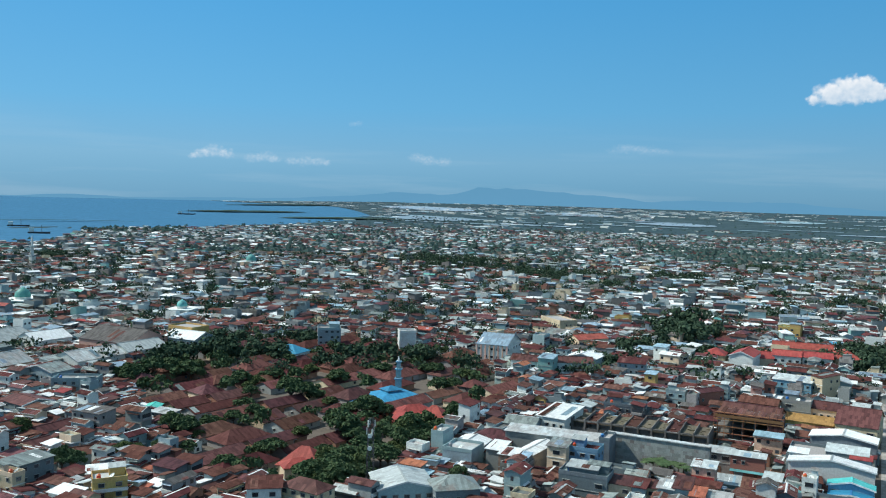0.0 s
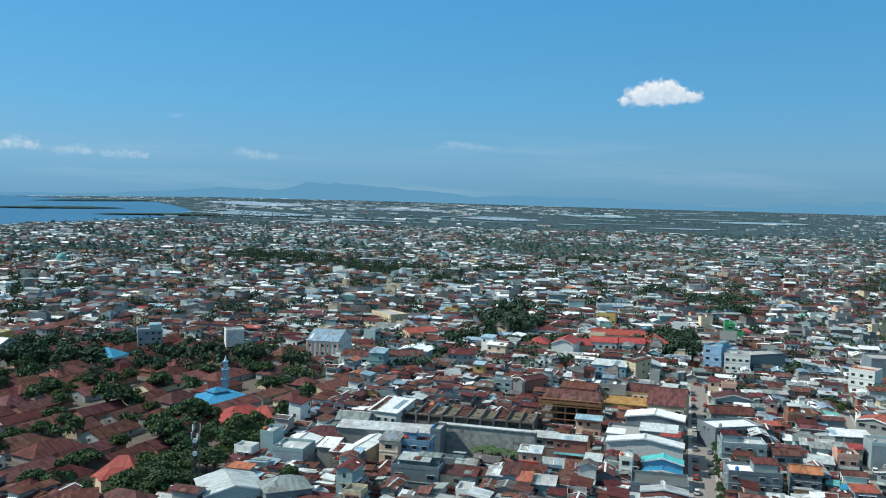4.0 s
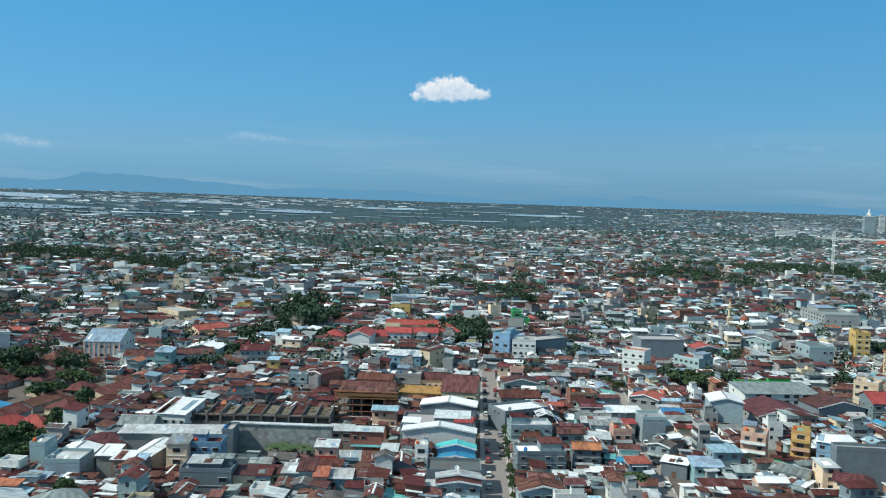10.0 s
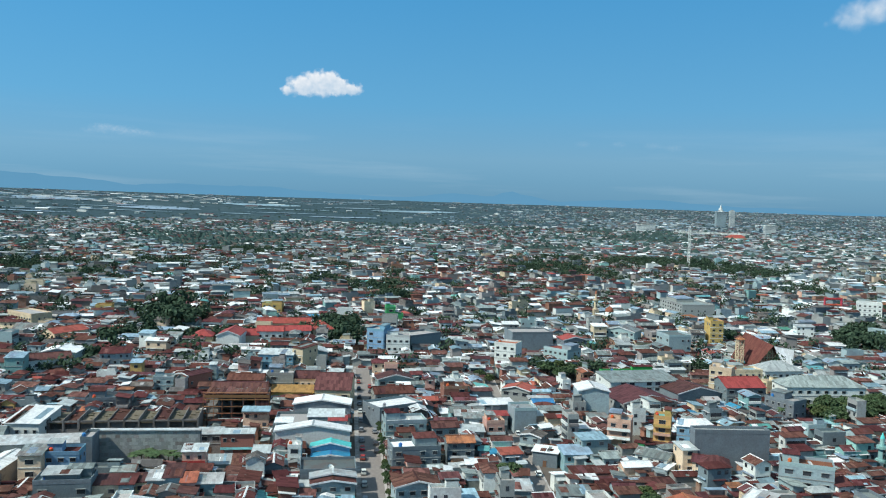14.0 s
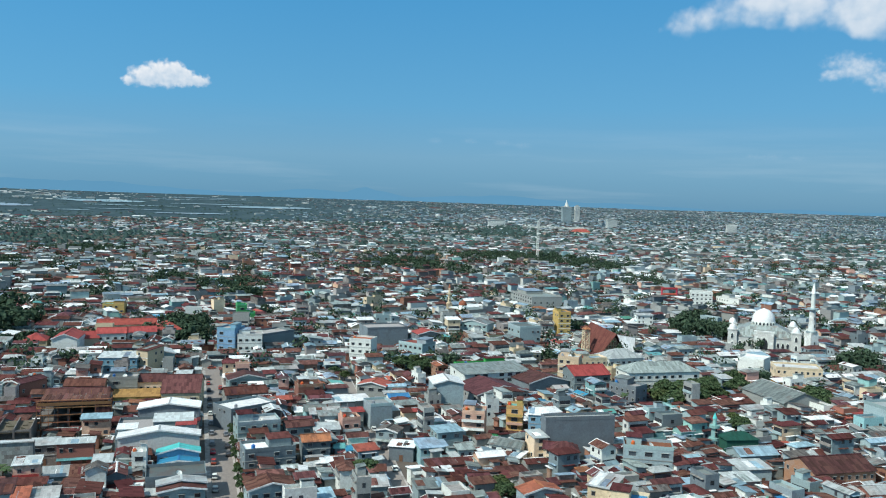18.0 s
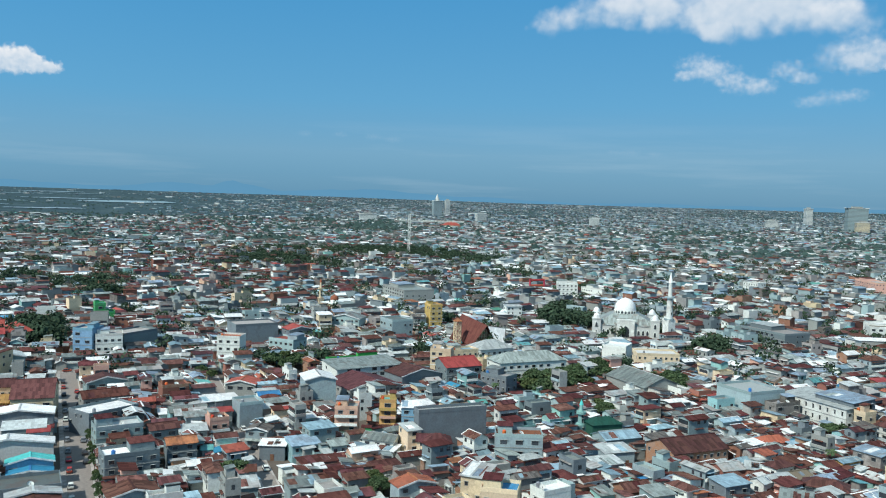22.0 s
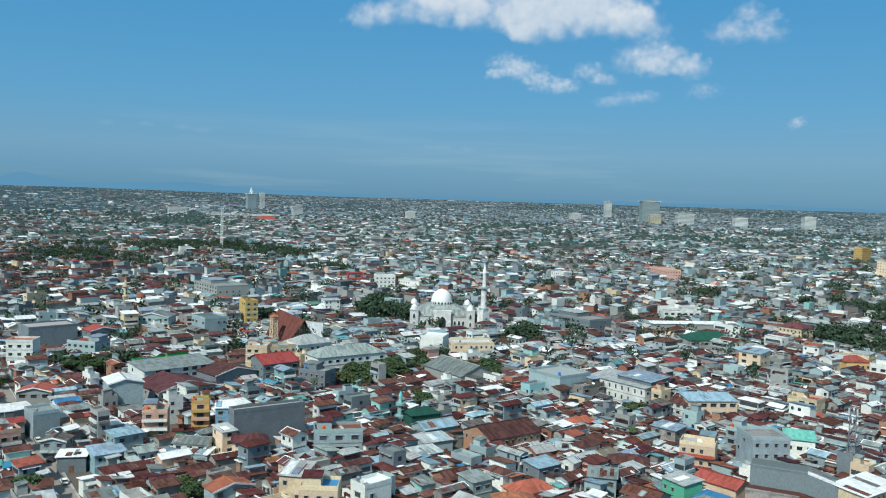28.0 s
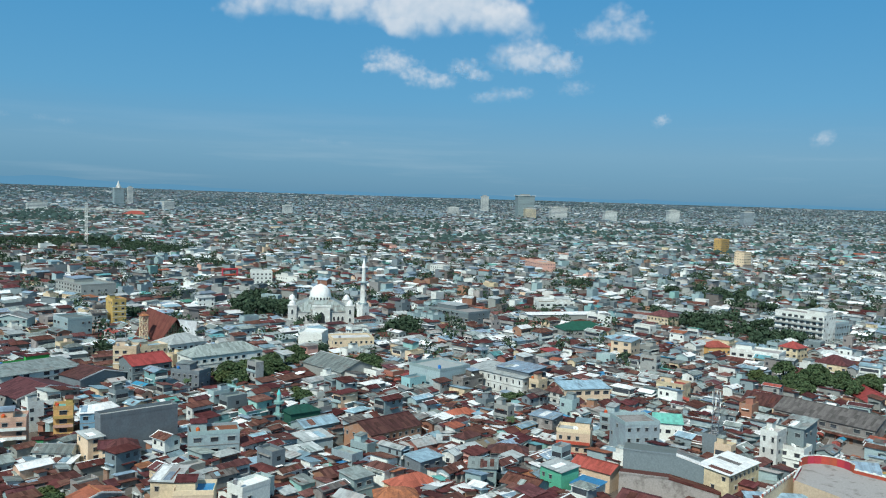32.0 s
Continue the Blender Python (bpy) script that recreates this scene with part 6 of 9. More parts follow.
building(209.6, 360.0, 35.9, 14, 12, -2, "hip", "grey", "white", 3, "white three-storey institute with hipped grey roof")
building(208.2, 395.2, 19.8, 14, 12, 4, "hip", "pale", "white", 3, "white institute wing with pale hipped roof")
building(233.2, 522.2, 8.3, 12, 17, -5, "flat", "slab", "yellow", 5, "orange-ochre five-storey building")
building(127.3, 272.9, 25.2, 5, 15, -4, "flat", "pale", "slate", 3, "large slate-grey windowless block with pale roof edge")
building(116.5, 265.0, 9.0, 7, 7.6, -28, "gable", "maroon", "cream", 3, "cream house with maroon roof before the slate block")
building(111.5, 271.5, 5.0, 7.5, 10, 2, "shed", "pale", "cream", 4, "cream shophouse beside the slate block")
building(117.6, 262.5, 8.8, 7.5, 8, -20, "hip", "maroon", "white", 3, "white house with maroon hip roof and red finials")
building(141.6, 250.1, 15.4, 8.6, 11, -26, "flat", "orange", "bluegrey", 3, "blue-grey flat-roofed house with orange roof and tank")
building(93.5, 226.0, 11.4, 6.0, 8, 3, "gablef", "orange", "bluegrey", 3, "blue-grey house with orange-yellow gable")
building(110.6, 219.2, 6.8, 10.1, 11, -47, "shed", "pale", "cream", 3, "green and cream house with long pale roof")
building(109.1, 203.2, 9.7, 7.9, 12, -37, "flat", "sky", "cream", 3, "cream house with blue tank on a white terrace")
building(121.0, 197.5, 6.0, 9, 12, -83, "flat", "white", "white", 3, "white stair block with red tank")
building(103.3, 277.0, 11.2, 7.2, 6, -43, "gable", "grey", "white", 2, "low white house with grey gable")
building(102.7, 271.3, 8.1, 6.5, 4, -45, "shed", "white", "white", 1, "white awning roof")
building(76.9, 281.1, 9.5, 8.6, 6, 1, "shed", "blue", "aqua", 2, "long low house with green-grey roof")
building(84.2, 287.2, 9.4, 6.8, 9, 7, "shed", "blue", "bluegrey", 3, "light blue house with orange stair room")
building(289.7, 362.8, 21.8, 14, 10, -27, "flat", "white", "cream", 3, "cream block with white roof")
building(283.7, 388.0, 13.2, 13, 10, -52, "flat", "white", "white", 2, "plain white box building")
building(408.6, 396.0, 36.8, 20, 12, -91, "flat", "slab", "slate", 4, "dark slate hall with flat roof")
building(249.1, 321.5, 29.6, 20, 7, -92, "gable", "grey", "grey", 1, "hall with broad grey sheet roof")
building(196.4, 230.9, 22.3, 15, 7, -2, "gable", "maroon", "brick", 2, "large house with stained maroon roof")
building(392.0, 257.6, 11.6, 11, 13, -84, "shed", "blue", "cream", 4, "cream villa with arched upper windows")
building(540.4, 221.3, 31.3, 16, 20, -95, "flat", "slab", "white", 6, "white six-storey hotel with balcony bands")
building(562.3, 216.8, 26.0, 18, 13, -7, "flat", "slab", "bluegrey", 3, "blue-grey block beside the hotel")
building(340.8, 159.1, 13.3, 16, 7, -84, "gable", "maroon", "cream", 2, "long market hall with faded pink roof")
building(339.1, 131.1, 38.5, 18, 7, -94, "gable", "charcoal", "concrete", 2, "long market hall with dark grey weathered roof")
building(269.2, 124.7, 5.4, 7.9, 15, -88, "flat", "slab", "white", 4, "tall white house with narrow windows")
building(274.3, 119.7, 8.3, 7.2, 10, -88, "flat", "grey", "white", 3, "white house wing with roof terrace")
building(281.0, 121.5, 7.8, 12, 16, -88, "shed", "grey", "slate", 4, "slate-grey tall block")
building(206.9, 134.6, 10.8, 8, 5, -83, "gable", "maroon", "bluegrey", 1, "low house with maroon roof")
building(249.4, 163.6, 12.4, 12, 14, -33, "flat", "slab", "bluegrey", 4, "blue-grey block with roof terrace")
building(274.9, 165.6, 9.7, 10.1, 9, -57, "shed", "teal", "white", 2, "house with turquoise sheet roof")
building(219.3, 157.7, 13.6, 8.6, 6, -86, "gable", "red", "cream", 1, "house with bright red roof and green walls")
building(204.4, 161.0, 8.7, 7.2, 8, -98, "shed", "pale", "jade", 2, "mint green house with pale roof")
building(205.9, 151.6, 7.5, 6.5, 5, -87, "shed", "sky", "white", 1, "house with bright blue sheet roof")
building(242.5, 126.6, 18.9, 10, 9, -1, "shed", "white", "cream", 3, "cream shophouse with red window frames and white roof")
building(231.7, 106.9, 16.4, 8, 6, -50, "shed", "blue", "aqua", 1, "low hall with light blue sheet roof")
building(232.7, 176.0, 11.0, 7.9, 11, -61, "flat", "pale", "cream", 3, "cream three-storey house with red balconies")
building(245.6, 197.8, 9.6, 7.2, 9, -84, "shed", "blue", "concrete", 3, "unfinished brown concrete house")
building(266.8, 182.3, 8.2, 8.6, 9, -82, "flat", "slab", "bluegrey", 3, "blue-grey flat-roofed house")
building(292.1, 214.7, 19.8, 11, 10, -32, "shed", "blue", "cream", 3, "cream row with dark windows")
building(285.4, 219.4, 12.8, 7.9, 8, -90, "hip", "maroon", "white", 3, "white house with maroon roof")
building(332.7, 195.7, 12.0, 8.6, 9, -83, "flat", "red", "cream", 3, "cream house with red roof terrace")
building(455.7, 237.4, 18.5, 16, 8, -83, "flat", "slab", "cream", 3, "cream house with stained terrace")
building(448.8, 210.2, 25.7, 14, 8, -82, "flat", "slab", "white", 2, "white house with long roof")
building(473.6, 201.3, 11.0, 11, 9, -95, "hip", "red", "cream", 3, "cream house with red roof")
building(450.6, 170.5, 16.0, 14, 8, -87, "hip", "maroon", "cream", 2, "house with broad maroon hip roof")
building(395.4, 134.2, 26.2, 14, 5, -139, "gable", "red", "cream", 1, "low hall with red roof")
building(273.6, 101.0, 12.0, 20, 6, -57, "gable", "blue", "aqua", 1, "market hall with light blue roof")
building(641.9, 644.6, 17.8, 12, 12, -85, "flat", "slab", "white", 4, "white apartment block")
building(428.8, 659.7, 18.2, 14, 14, -27, "flat", "slab", "white", 4, "white flat-roofed office")
building(450.3, 643.6, 28.8, 12, 10, -84, "flat", "slab", "white", 3, "white office wing")
building(504.9, 300.5, 16.3, 12, 12, -95, "hip", "maroon", "cream", 3, "cream house with maroon roof")
building(524.2, 407.6, 24.1, 14, 10, -6, "flat", "white", "white", 2, "white roofed hall")
building(1056.9, 504.0, 15.9, 14, 24, -8, "flat", "slab", "cream", 7, "slim cream tower block")
building(1337.7, 672.5, 23.7, 14, 26, -6, "flat", "slab", "yellow", 8, "golden tower block")
building(775.9, 615.5, 46.3, 16, 14, -117, "flat", "slab", "salmon", 4, "orange-cream block")
building(267.6, 649.6, 46.8, 26, 14, -90, "flat", "grey", "grey", 5, "banded grey office block")
building(-206.9, 585.6, 29.4, 14, 9, -42, "flat", "slab", "cream", 2, "cream house with flat roof")
building(-170.8, 627.2, 10.7, 10, 9, 3, "flat", "orange", "yellow", 3, "orange house")
building(-55.0, 647.2, 14.6, 10, 9, -7, "flat", "teal", "yellow", 3, "yellow and green house")
building(-163.3, 517.8, 22.8, 12, 8, 55, "gable", "orange", "cream", 2, "cream house with terracotta roof")
building(-183.7, 525.1, 18.0, 14, 8, -3, "gable", "grey", "cream", 2, "cream hall with zinc roof")
building(-115.2, 444.9, 14.2, 12, 9, 8, "shed", "brown", "bluegrey", 3, "blue-grey row houses")
building(-97.5, 413.5, 5.1, 6.5, 10, 1, "shed", "blue", "yellow", 3, "house with an orange door panel")
building(-78.8, 383.9, 8.4, 7.2, 9, 1, "flat", "slab", "bluegrey", 3, "grey house with terrace")
building(-63.0, 400.9, 8.1, 7.2, 9, 1, "flat", "slab", "bluegrey", 3, "grey house with terrace")
building(-34.2, 433.1, 17.2, 11, 11, -8, "shed", "pale", "azure", 3, "pale blue house with dark windows")
building(-20.8, 433.4, 6.9, 11, 14, -40, "shed", "brown", "cream", 4, "cream narrow tower house")
building(-17.4, 447.8, 13.2, 14, 10, 9, "gablef", "pale", "bluegrey", 2, "hall with pale gable roof")
building(-67.1, 388.8, 7.7, 14, 10, -36, "gablef", "maroon", "brick", 2, "brick hall with curved maroon roof")
building(77.7, 265.0, 13.0, 6, 4.5, 4, "shed", "brown", "concrete", 1, "long low row under one brown sheet roof")
building(82.5, 247.8, 6.3, 7, 5, -4, "gable", "maroon", "bluegrey", 1, "small house with maroon sheet roof")
building(143.7, 230.1, 6.7, 5, 5, -6, "shed", "blue", "red", 1, "small red-walled house with blue sheet roof")
building(184.9, 254.7, 14.4, 9, 5, -3, "gable", "blue", "bluegrey", 1, "low hall with light blue-grey sheet roof")
building(173.7, 240.8, 11.1, 8, 5, -6, "shed", "pale", "bluegrey", 1, "long blue-grey house with pale roof")
building(162.8, 230.6, 9.6, 7, 5, -5, "shed", "pale", "concrete", 1, "grey house with pale sheet roof and clutter")
building(144.9, 207.2, 4.6, 6, 5, -2, "shed", "grey", "aqua", 1, "small turquoise house with zinc roof")
building(131.9, 211.4, 5.8, 6, 5, -7, "shed", "sky", "grey", 1, "grey house with blue sheet roof")
building(157.1, 208.8, 9.0, 8, 4.5, -3, "gable", "rust", "brick", 1, "low house with rusted striped roof")
building(156.4, 197.1, 7.0, 7, 7, -1, "shed", "grey", "bluegrey", 2, "narrow light blue house with zinc roof")
building(169.4, 187.9, 13.3, 8.6, 4.5, -8, "hip", "orange", "cream", 1, "house with broad orange tiled roof")
building(158.8, 182.9, 11.6, 7.9, 4.5, -37, "hip", "orange", "cream", 1, "house with faded orange tiled roof")
building(182.6, 196.4, 9.4, 7, 7, -0, "shed", "blue", "slate", 2, "dark slate house with blue sheet roof")
building(198.2, 213.7, 8.3, 7, 4.5, -5, "gable", "pale", "brick", 1, "brick house with pale sheet roof")
building(207.1, 209.8, 7.1, 7, 4.5, -46, "shed", "pale", "brick", 1, "low brick house with pale lean roof")
building(209.2, 198.4, 12.6, 6.5, 5, 0, "gable", "moss", "concrete", 1, "house with olive green weathered roof")
building(210.7, 186.3, 12.5, 7.2, 6, -52, "hip", "maroon", "bluegrey", 2, "blue-grey house with pinkish maroon roof")
building(190.9, 179.3, 8.2, 8, 7, -50, "shed", "grey", "bluegrey", 2, "light blue house with small square windows")
building(192.9, 164.7, 11.0, 8.6, 5, -82, "gable", "brown", "bluegrey", 1, "house with broad brown and grey roof")
building(236.5, 232.1, 12.3, 6.5, 4.5, -8, "hip", "orange", "brick", 1, "low house with orange tiled roof")
building(36.8, 314.1, 7.9, 8, 7, -2, "shed", "maroon", "bluegrey", 2, "blue-grey street house with maroon roof")
building(48.1, 331.3, 11.3, 8, 6, -4, "shed", "pale", "bluegrey", 2, "light blue house with pale sheet roof")
building(45.4, 308.7, 9.0, 7, 6, -3, "shed", "pale", "grey", 2, "grey street house with pale sheet roof")
building(67.2, 302.1, 7.9, 6.5, 6, -33, "gablef", "charcoal", "bluegrey", 2, "blue-grey house with dark pointed gable")
building(50.0, 249.6, 9.1, 8, 5, -4, "shed", "pale", "bluegrey", 1, "low light blue house with pale roof")
building(66.8, 244.4, 9.4, 7, 5, -0, "shed", "grey", "bluegrey", 1, "low light blue house with zinc roof")
building(68.3, 285.6, 8.4, 6, 5, -26, "shed", "white", "slate", 1, "slate-grey house with white lean roof")
building(-169.4, 303.8, 17.5, 12, 4, 51, "hip", "red", "cream", 1, "low hall with bright red hip roof between trees")
building(-167.2, 222.5, 10.6, 7.2, 4, 52, "hip", "red", "cream", 1, "low pavilion with bright red hip roof near trees")
building(-124.2, 258.3, 10.6, 11, 7.5, 3, "flat", "pale", "bluegrey", 2, "plain blue-grey house block with pale roof deck")
building(-135.9, 265.1, 4.6, 9, 10, 3, "flat", "pale", "bluegrey", 3, "plain blue-grey stair tower of a house block")
building(-126.1, 270.0, 10.7, 7.9, 6.5, 5, "gablef", "white", "bluegrey", 2, "low house with bright white sheet gable")
building(-123.3, 282.9, 15.0, 10.8, 5.5, 8, "hip", "maroon", "cream", 1, "broad house with stained maroon hip roof")
building(-113.4, 263.2, 5.3, 9, 8, 3, "shed", "white", "grey", 2, "plain corrugated grey shed with bright white roof")
building(-106.3, 257.4, 5.9, 7, 8.5, 3, "shed", "white", "brick", 2, "dark red box house with white sheet roof")
building(-103.3, 273.2, 6.4, 21, 7, -4, "gablef", "white", "old", 2, "plain long hall with white and pale sheet roof")
building(-102.2, 253.4, 8.4, 9, 6.5, 2, "flat", "rust", "old", 2, "bare concrete house with a row of slits")
building(-92.7, 267.8, 6.4, 8.6, 11, 2, "shed", "grey", "cream", 3, "narrow cream house with zinc roof beside a dark wall")
building(-85.1, 271.7, 10.2, 7.9, 10, 2, "flat", "brown", "azure", 3, "pale blue glazed house with cluttered brown terrace")
building(-81.4, 284.4, 3.6, 9, 11, 2, "flat", "slab", "slate", 3, "plain slate-grey side block by the block wall")
building(-78.0, 250.4, 15.1, 8.6, 8.5, 3, "flat", "grey", "slate", 2, "long slate-grey house with white window awnings")
building(-78.6, 250.2, 9.3, 6, 10.5, 3, "shed", "pale", "slate", 3, "plain roof storey with pale sheet roof")
building(-67.3, 252.3, 7.3, 7.2, 7, 3, "shed", "maroon", "cream", 2, "row house with maroon sheet roof")
building(-61.5, 252.4, 4.0, 7.2, 7, 3, "shed", "brown", "bluegrey", 2, "row house with brown sheet roof")
building(-58.3, 255.3, 3.5, 6.5, 6.5, 3, "shed", "maroon", "cream", 2, "cream row house with maroon sheet roof")
building(-53.6, 252.6, 4.5, 7.2, 8, 3, "shed", "pale", "bluegrey", 2, "narrow blue-grey row house with pale roof")
building(-49.2, 254.8, 4.7, 10, 8.5, 3, "shed", "maroon", "bluegrey", 3, "plain blue-grey row house with maroon roof")
building(-44.2, 250.5, 3.8, 7.2, 8, 3, "shed", "orange", "salmon", 2, "narrow pink row house with faded roof")
building(-38.9, 252.3, 7.1, 7.2, 7, 3, "shed", "pale", "aqua", 2, "turquoise house with pale roof panels")
building(-46.5, 272.9, 6.9, 6.5, 10, 2, "shed", "pale", "salmon", 3, "brick-red house with open red balconies")
building(264.5, 271.0, 18.5, 19, 13, 0, "flat", "pale", "bluegrey", 3, "large plain blue-grey hotel block")
building(268.5, 257.5, 13, 6, 9.5, 0, "flat", "slab", "old", 3, "old concrete terrace wing of the hotel")
building(284.2, 250.0, 31, 14, 11.5, -90, "shed", "pale", "white", 3, "white hotel wing with rows of narrow windows")
# slate walls added in place of the shaded gap under the raised roof
building(287.0, 243.5, 18, 12, 13.6, -90, "shed", "blue", "slate", 4, "plain hotel roof storey under a broad pale sheet")
building(282.5, 230.5, 5, 6, 11, -90, "flat", "slab", "cream", 3, "narrow cream-yellow house beside the hotel")
building(433.7, 315.8, 28.1, 16, 8, -30, "hip", "pine", "grey", 2, "hall with broad dark green hip roof")
building(472.3, 353.8, 59.3, 8, 9, -30, "shed", "white", "grey", 2, "plain long shed with bright white roof")
building(510.2, 393.9, 27.2, 12, 10, -35, "flat", "moss", "white", 3, "white house with moss-stained flat roof")
building(439.2, 230.1, 13.0, 10, 9, -35, "hip", "orange", "yellow", 2, "ochre yellow house with orange hip roof among trees")
building(-5.4, 265.0, 16.8, 12, 6.8, 2, "flat", "grey", "slate", 2, "plain slate-grey low block by the street")

# ---- landmark things ----
def dome_bm(r, h, z, seg=28, rings=9, point=0.0):
    bm = bmesh.new()
    prof = [(r * math.cos(i / rings * math.pi / 2), z + h * math.sin(i / rings * math.pi / 2)) for i in range(rings)]
    vs = [[bm.verts.new((q * math.cos(j * math.tau / seg), q * math.sin(j * math.tau / seg), zz)) for j in range(seg)] for q, zz in prof]
    for a, b in zip(vs, vs[1:]):
        for j in range(seg):
            bm.faces.new((a[j], a[(j + 1) % seg], b[(j + 1) % seg], b[j]))
    tip = bm.verts.new((0, 0, z + h + point))
    for j in range(seg):
        bm.faces.new((vs[-1][j], vs[-1][(j + 1) % seg], tip))
    for f in bm.faces:
        f.smooth = True
    return bm


def arch_mesh(w, h):
    """A pointed arch opening: a dark recess with a white surround, front to -y."""
    bm = bmesh.new()
    def outline(s, top):
        return [(-s, 0), (s, 0), (s, top * 0.55), (s * 0.7, top * 0.8), (0, top), (-s * 0.7, top * 0.8), (-s, top * 0.55)]
    o, i = outline(w / 2, h), outline(w / 2 * 0.72, h * 0.86)
    n = len(o)
    vs = [(x, -0.35, z) for x, z in o] + [(x, -0.35, z) for x, z in i] + [(x, -0.05, z) for x, z in i] + [(x, 0, z) for x, z in o]
    faces(bm, vs, [(k, (k + 1) % n, n + (k + 1) % n, n + k) for k in range(n)] + [(n + k, n + (k + 1) % n, 2 * n + (k + 1) % n, 2 * n + k) for k in range(n)] + [(k, 3 * n + k, 3 * n + (k + 1) % n, (k + 1) % n) for k in range(n)] + [tuple(range(2 * n, 3 * n))])
    bm.faces.ensure_lookup_table()
    bm.faces[-1].material_index = 1
    me = bpy.data.meshes.new("arch")
    bm.to_mesh(me)
    bm.free()
    me.materials.append(WALL["white"])
    me.materials.append(GLASS)
    return me


ARCH_BIG, ARCH, ARCH_LOW = arch_mesh(7, 9), arch_mesh(2.2, 4), arch_mesh(1.9, 2.1)


def great_mosque(x, y, turn):
    e = thing("mosque", pose(x, y, 0, 0, 0, turn), "white mosque with a great dome, grey hip roof and pointed arches", "mosque")
    SITES.append((x, y, 27, 24, radians(turn)))
    SITES.append((x - 14, y - 30, 26, 12, radians(turn)))
    e.scale = (0.94, 0.94, 0.94)
    W, D = 44, 36
    # white body and corner towers dulled to pale grey: shade put into the colour
    part("wall", wall_bm("none", W, D, 8.5, 0), WALL["stone"], e)
    bm = bmesh.new()
    faces(bm, [(-22.4, -18.4, 8.4), (22.4, -18.4, 8.4), (22.4, 18.4, 8.4), (-22.4, 18.4, 8.4), (-9, -8, 15.5), (9, -8, 15.5), (9, 8, 15.5), (-9, 8, 15.5)], [(0, 1, 5, 4), (1, 2, 6, 5), (2, 3, 7, 6), (3, 0, 4, 7), (4, 5, 6, 7)])
    part("roof", bm, ROOF["grey"], e, "grey sheet hip roof")
    bm = bmesh.new()
    rod(bm, (0, 0, 14.5), (0, 0, 17.6), 7.6, 28)
    drum = part("drum", bm, WALL["white"], e)
    for i in range(20):
        a = i * 18
        shared("arch", ARCH_LOW, drum, pose(7.55 * math.sin(radians(a)), -7.55 * math.cos(radians(a)), 15.5, 0, 0, a))
    part("dome", dome_bm(7.6, 8.4, 17.6, point=0.5), ROOF["white"], e, "smooth white dome")
    bm = bmesh.new()
    rod(bm, (0, 0, 26), (0, 0, 29.5), 0.12, 6)
    part("finial", bm, STEEL, e)
    for sx in (-1, 1):
        for sy in (-1, 1):
            bm = bmesh.new()
            box(bm, sx * 20 - 3, sy * 16.5 - 3, 0, sx * 20 + 3, sy * 16.5 + 3, 13)
            box(bm, sx * 20 - 3.3, sy * 16.5 - 3.3, 12.4, sx * 20 + 3.3, sy * 16.5 + 3.3, 13.1)
            t = part("corner_tower", bm, WALL["stone"], e)
            db = dome_bm(2.5, 3.4, 13.1, 18, 6, 0.4)
            bmesh.ops.translate(db, verts=db.verts, vec=(sx * 20, sy * 16.5, 0))
            part("dome", db, ROOF["white"], t)
            for z in (1.5, 7.2):
                shared("arch", ARCH, t, pose(sx * 20, sy * 16.5 - 3, z))
    bm = bmesh.new()
    box(bm, -6, -20.5, 0, 6, -17.9, 12.5)
    box(bm, -6.4, -20.7, 12, 6.4, -17.7, 13)
    porch = part("porch", bm, WALL["white"], e)
    shared("arch", ARCH_BIG, porch, pose(0, -20.5, 1))
    for i in (-15, -12, -9, 9, 12, 15):
        shared("arch", ARCH, e, pose(i, -18, 2.2))
    for i in range(-5, 6):
        shared("arch", ARCH, e, pose(-22, i * 3, 2.2, 0, 0, -90))
        shared("arch", ARCH, e, pose(22, i * 3, 2.2, 0, 0, 90))


def minaret(x, y, h, r, label, wall="white", cap="white"):
    e = thing("minaret", pose(x, y, 0), label, "minaret")
    SITES.append((x, y, 4, 4, 0))
    bm = bmesh.new()
    box(bm, -r * 1.3, -r * 1.3, 0, r * 1.3, r * 1.3, h * 0.36)
    part("base", bm, WALL[wall], e)
    bm = bmesh.new()
    rod(bm, (0, 0, h * 0.36), (0, 0, h * 0.66), r, 12, r * 0.85)
    part("shaft", bm, WALL[wall], e)
    for z in (0.36, 0.66):
        bm = bmesh.new()
        rod(bm, (0, 0, h * z - 0.4), (0, 0, h * z + 0.5), r * 1.55, 12)
        part("gallery", bm, WALL["bluegrey" if wall == "white" else wall], e)
    bm = bmesh.new()
    rod(bm, (0, 0, h * 0.66), (0, 0, h * 0.86), r * 0.62, 12, r * 0.55)
    part("lantern", bm, WALL[wall], e)
    bm = bmesh.new()
    rod(bm, (0, 0, h * 0.86), (0, 0, h), r * 0.7, 12, 0.05)
    part("spire", bm, ROOF[cap], e)
    for z in (0.1, 0.2, 0.42, 0.52):
        shared("window", WINDOWS[(0.8, 1.7)], e, pose(0, -r * (1.3 if z < 0.3 else 0.97), h * z))


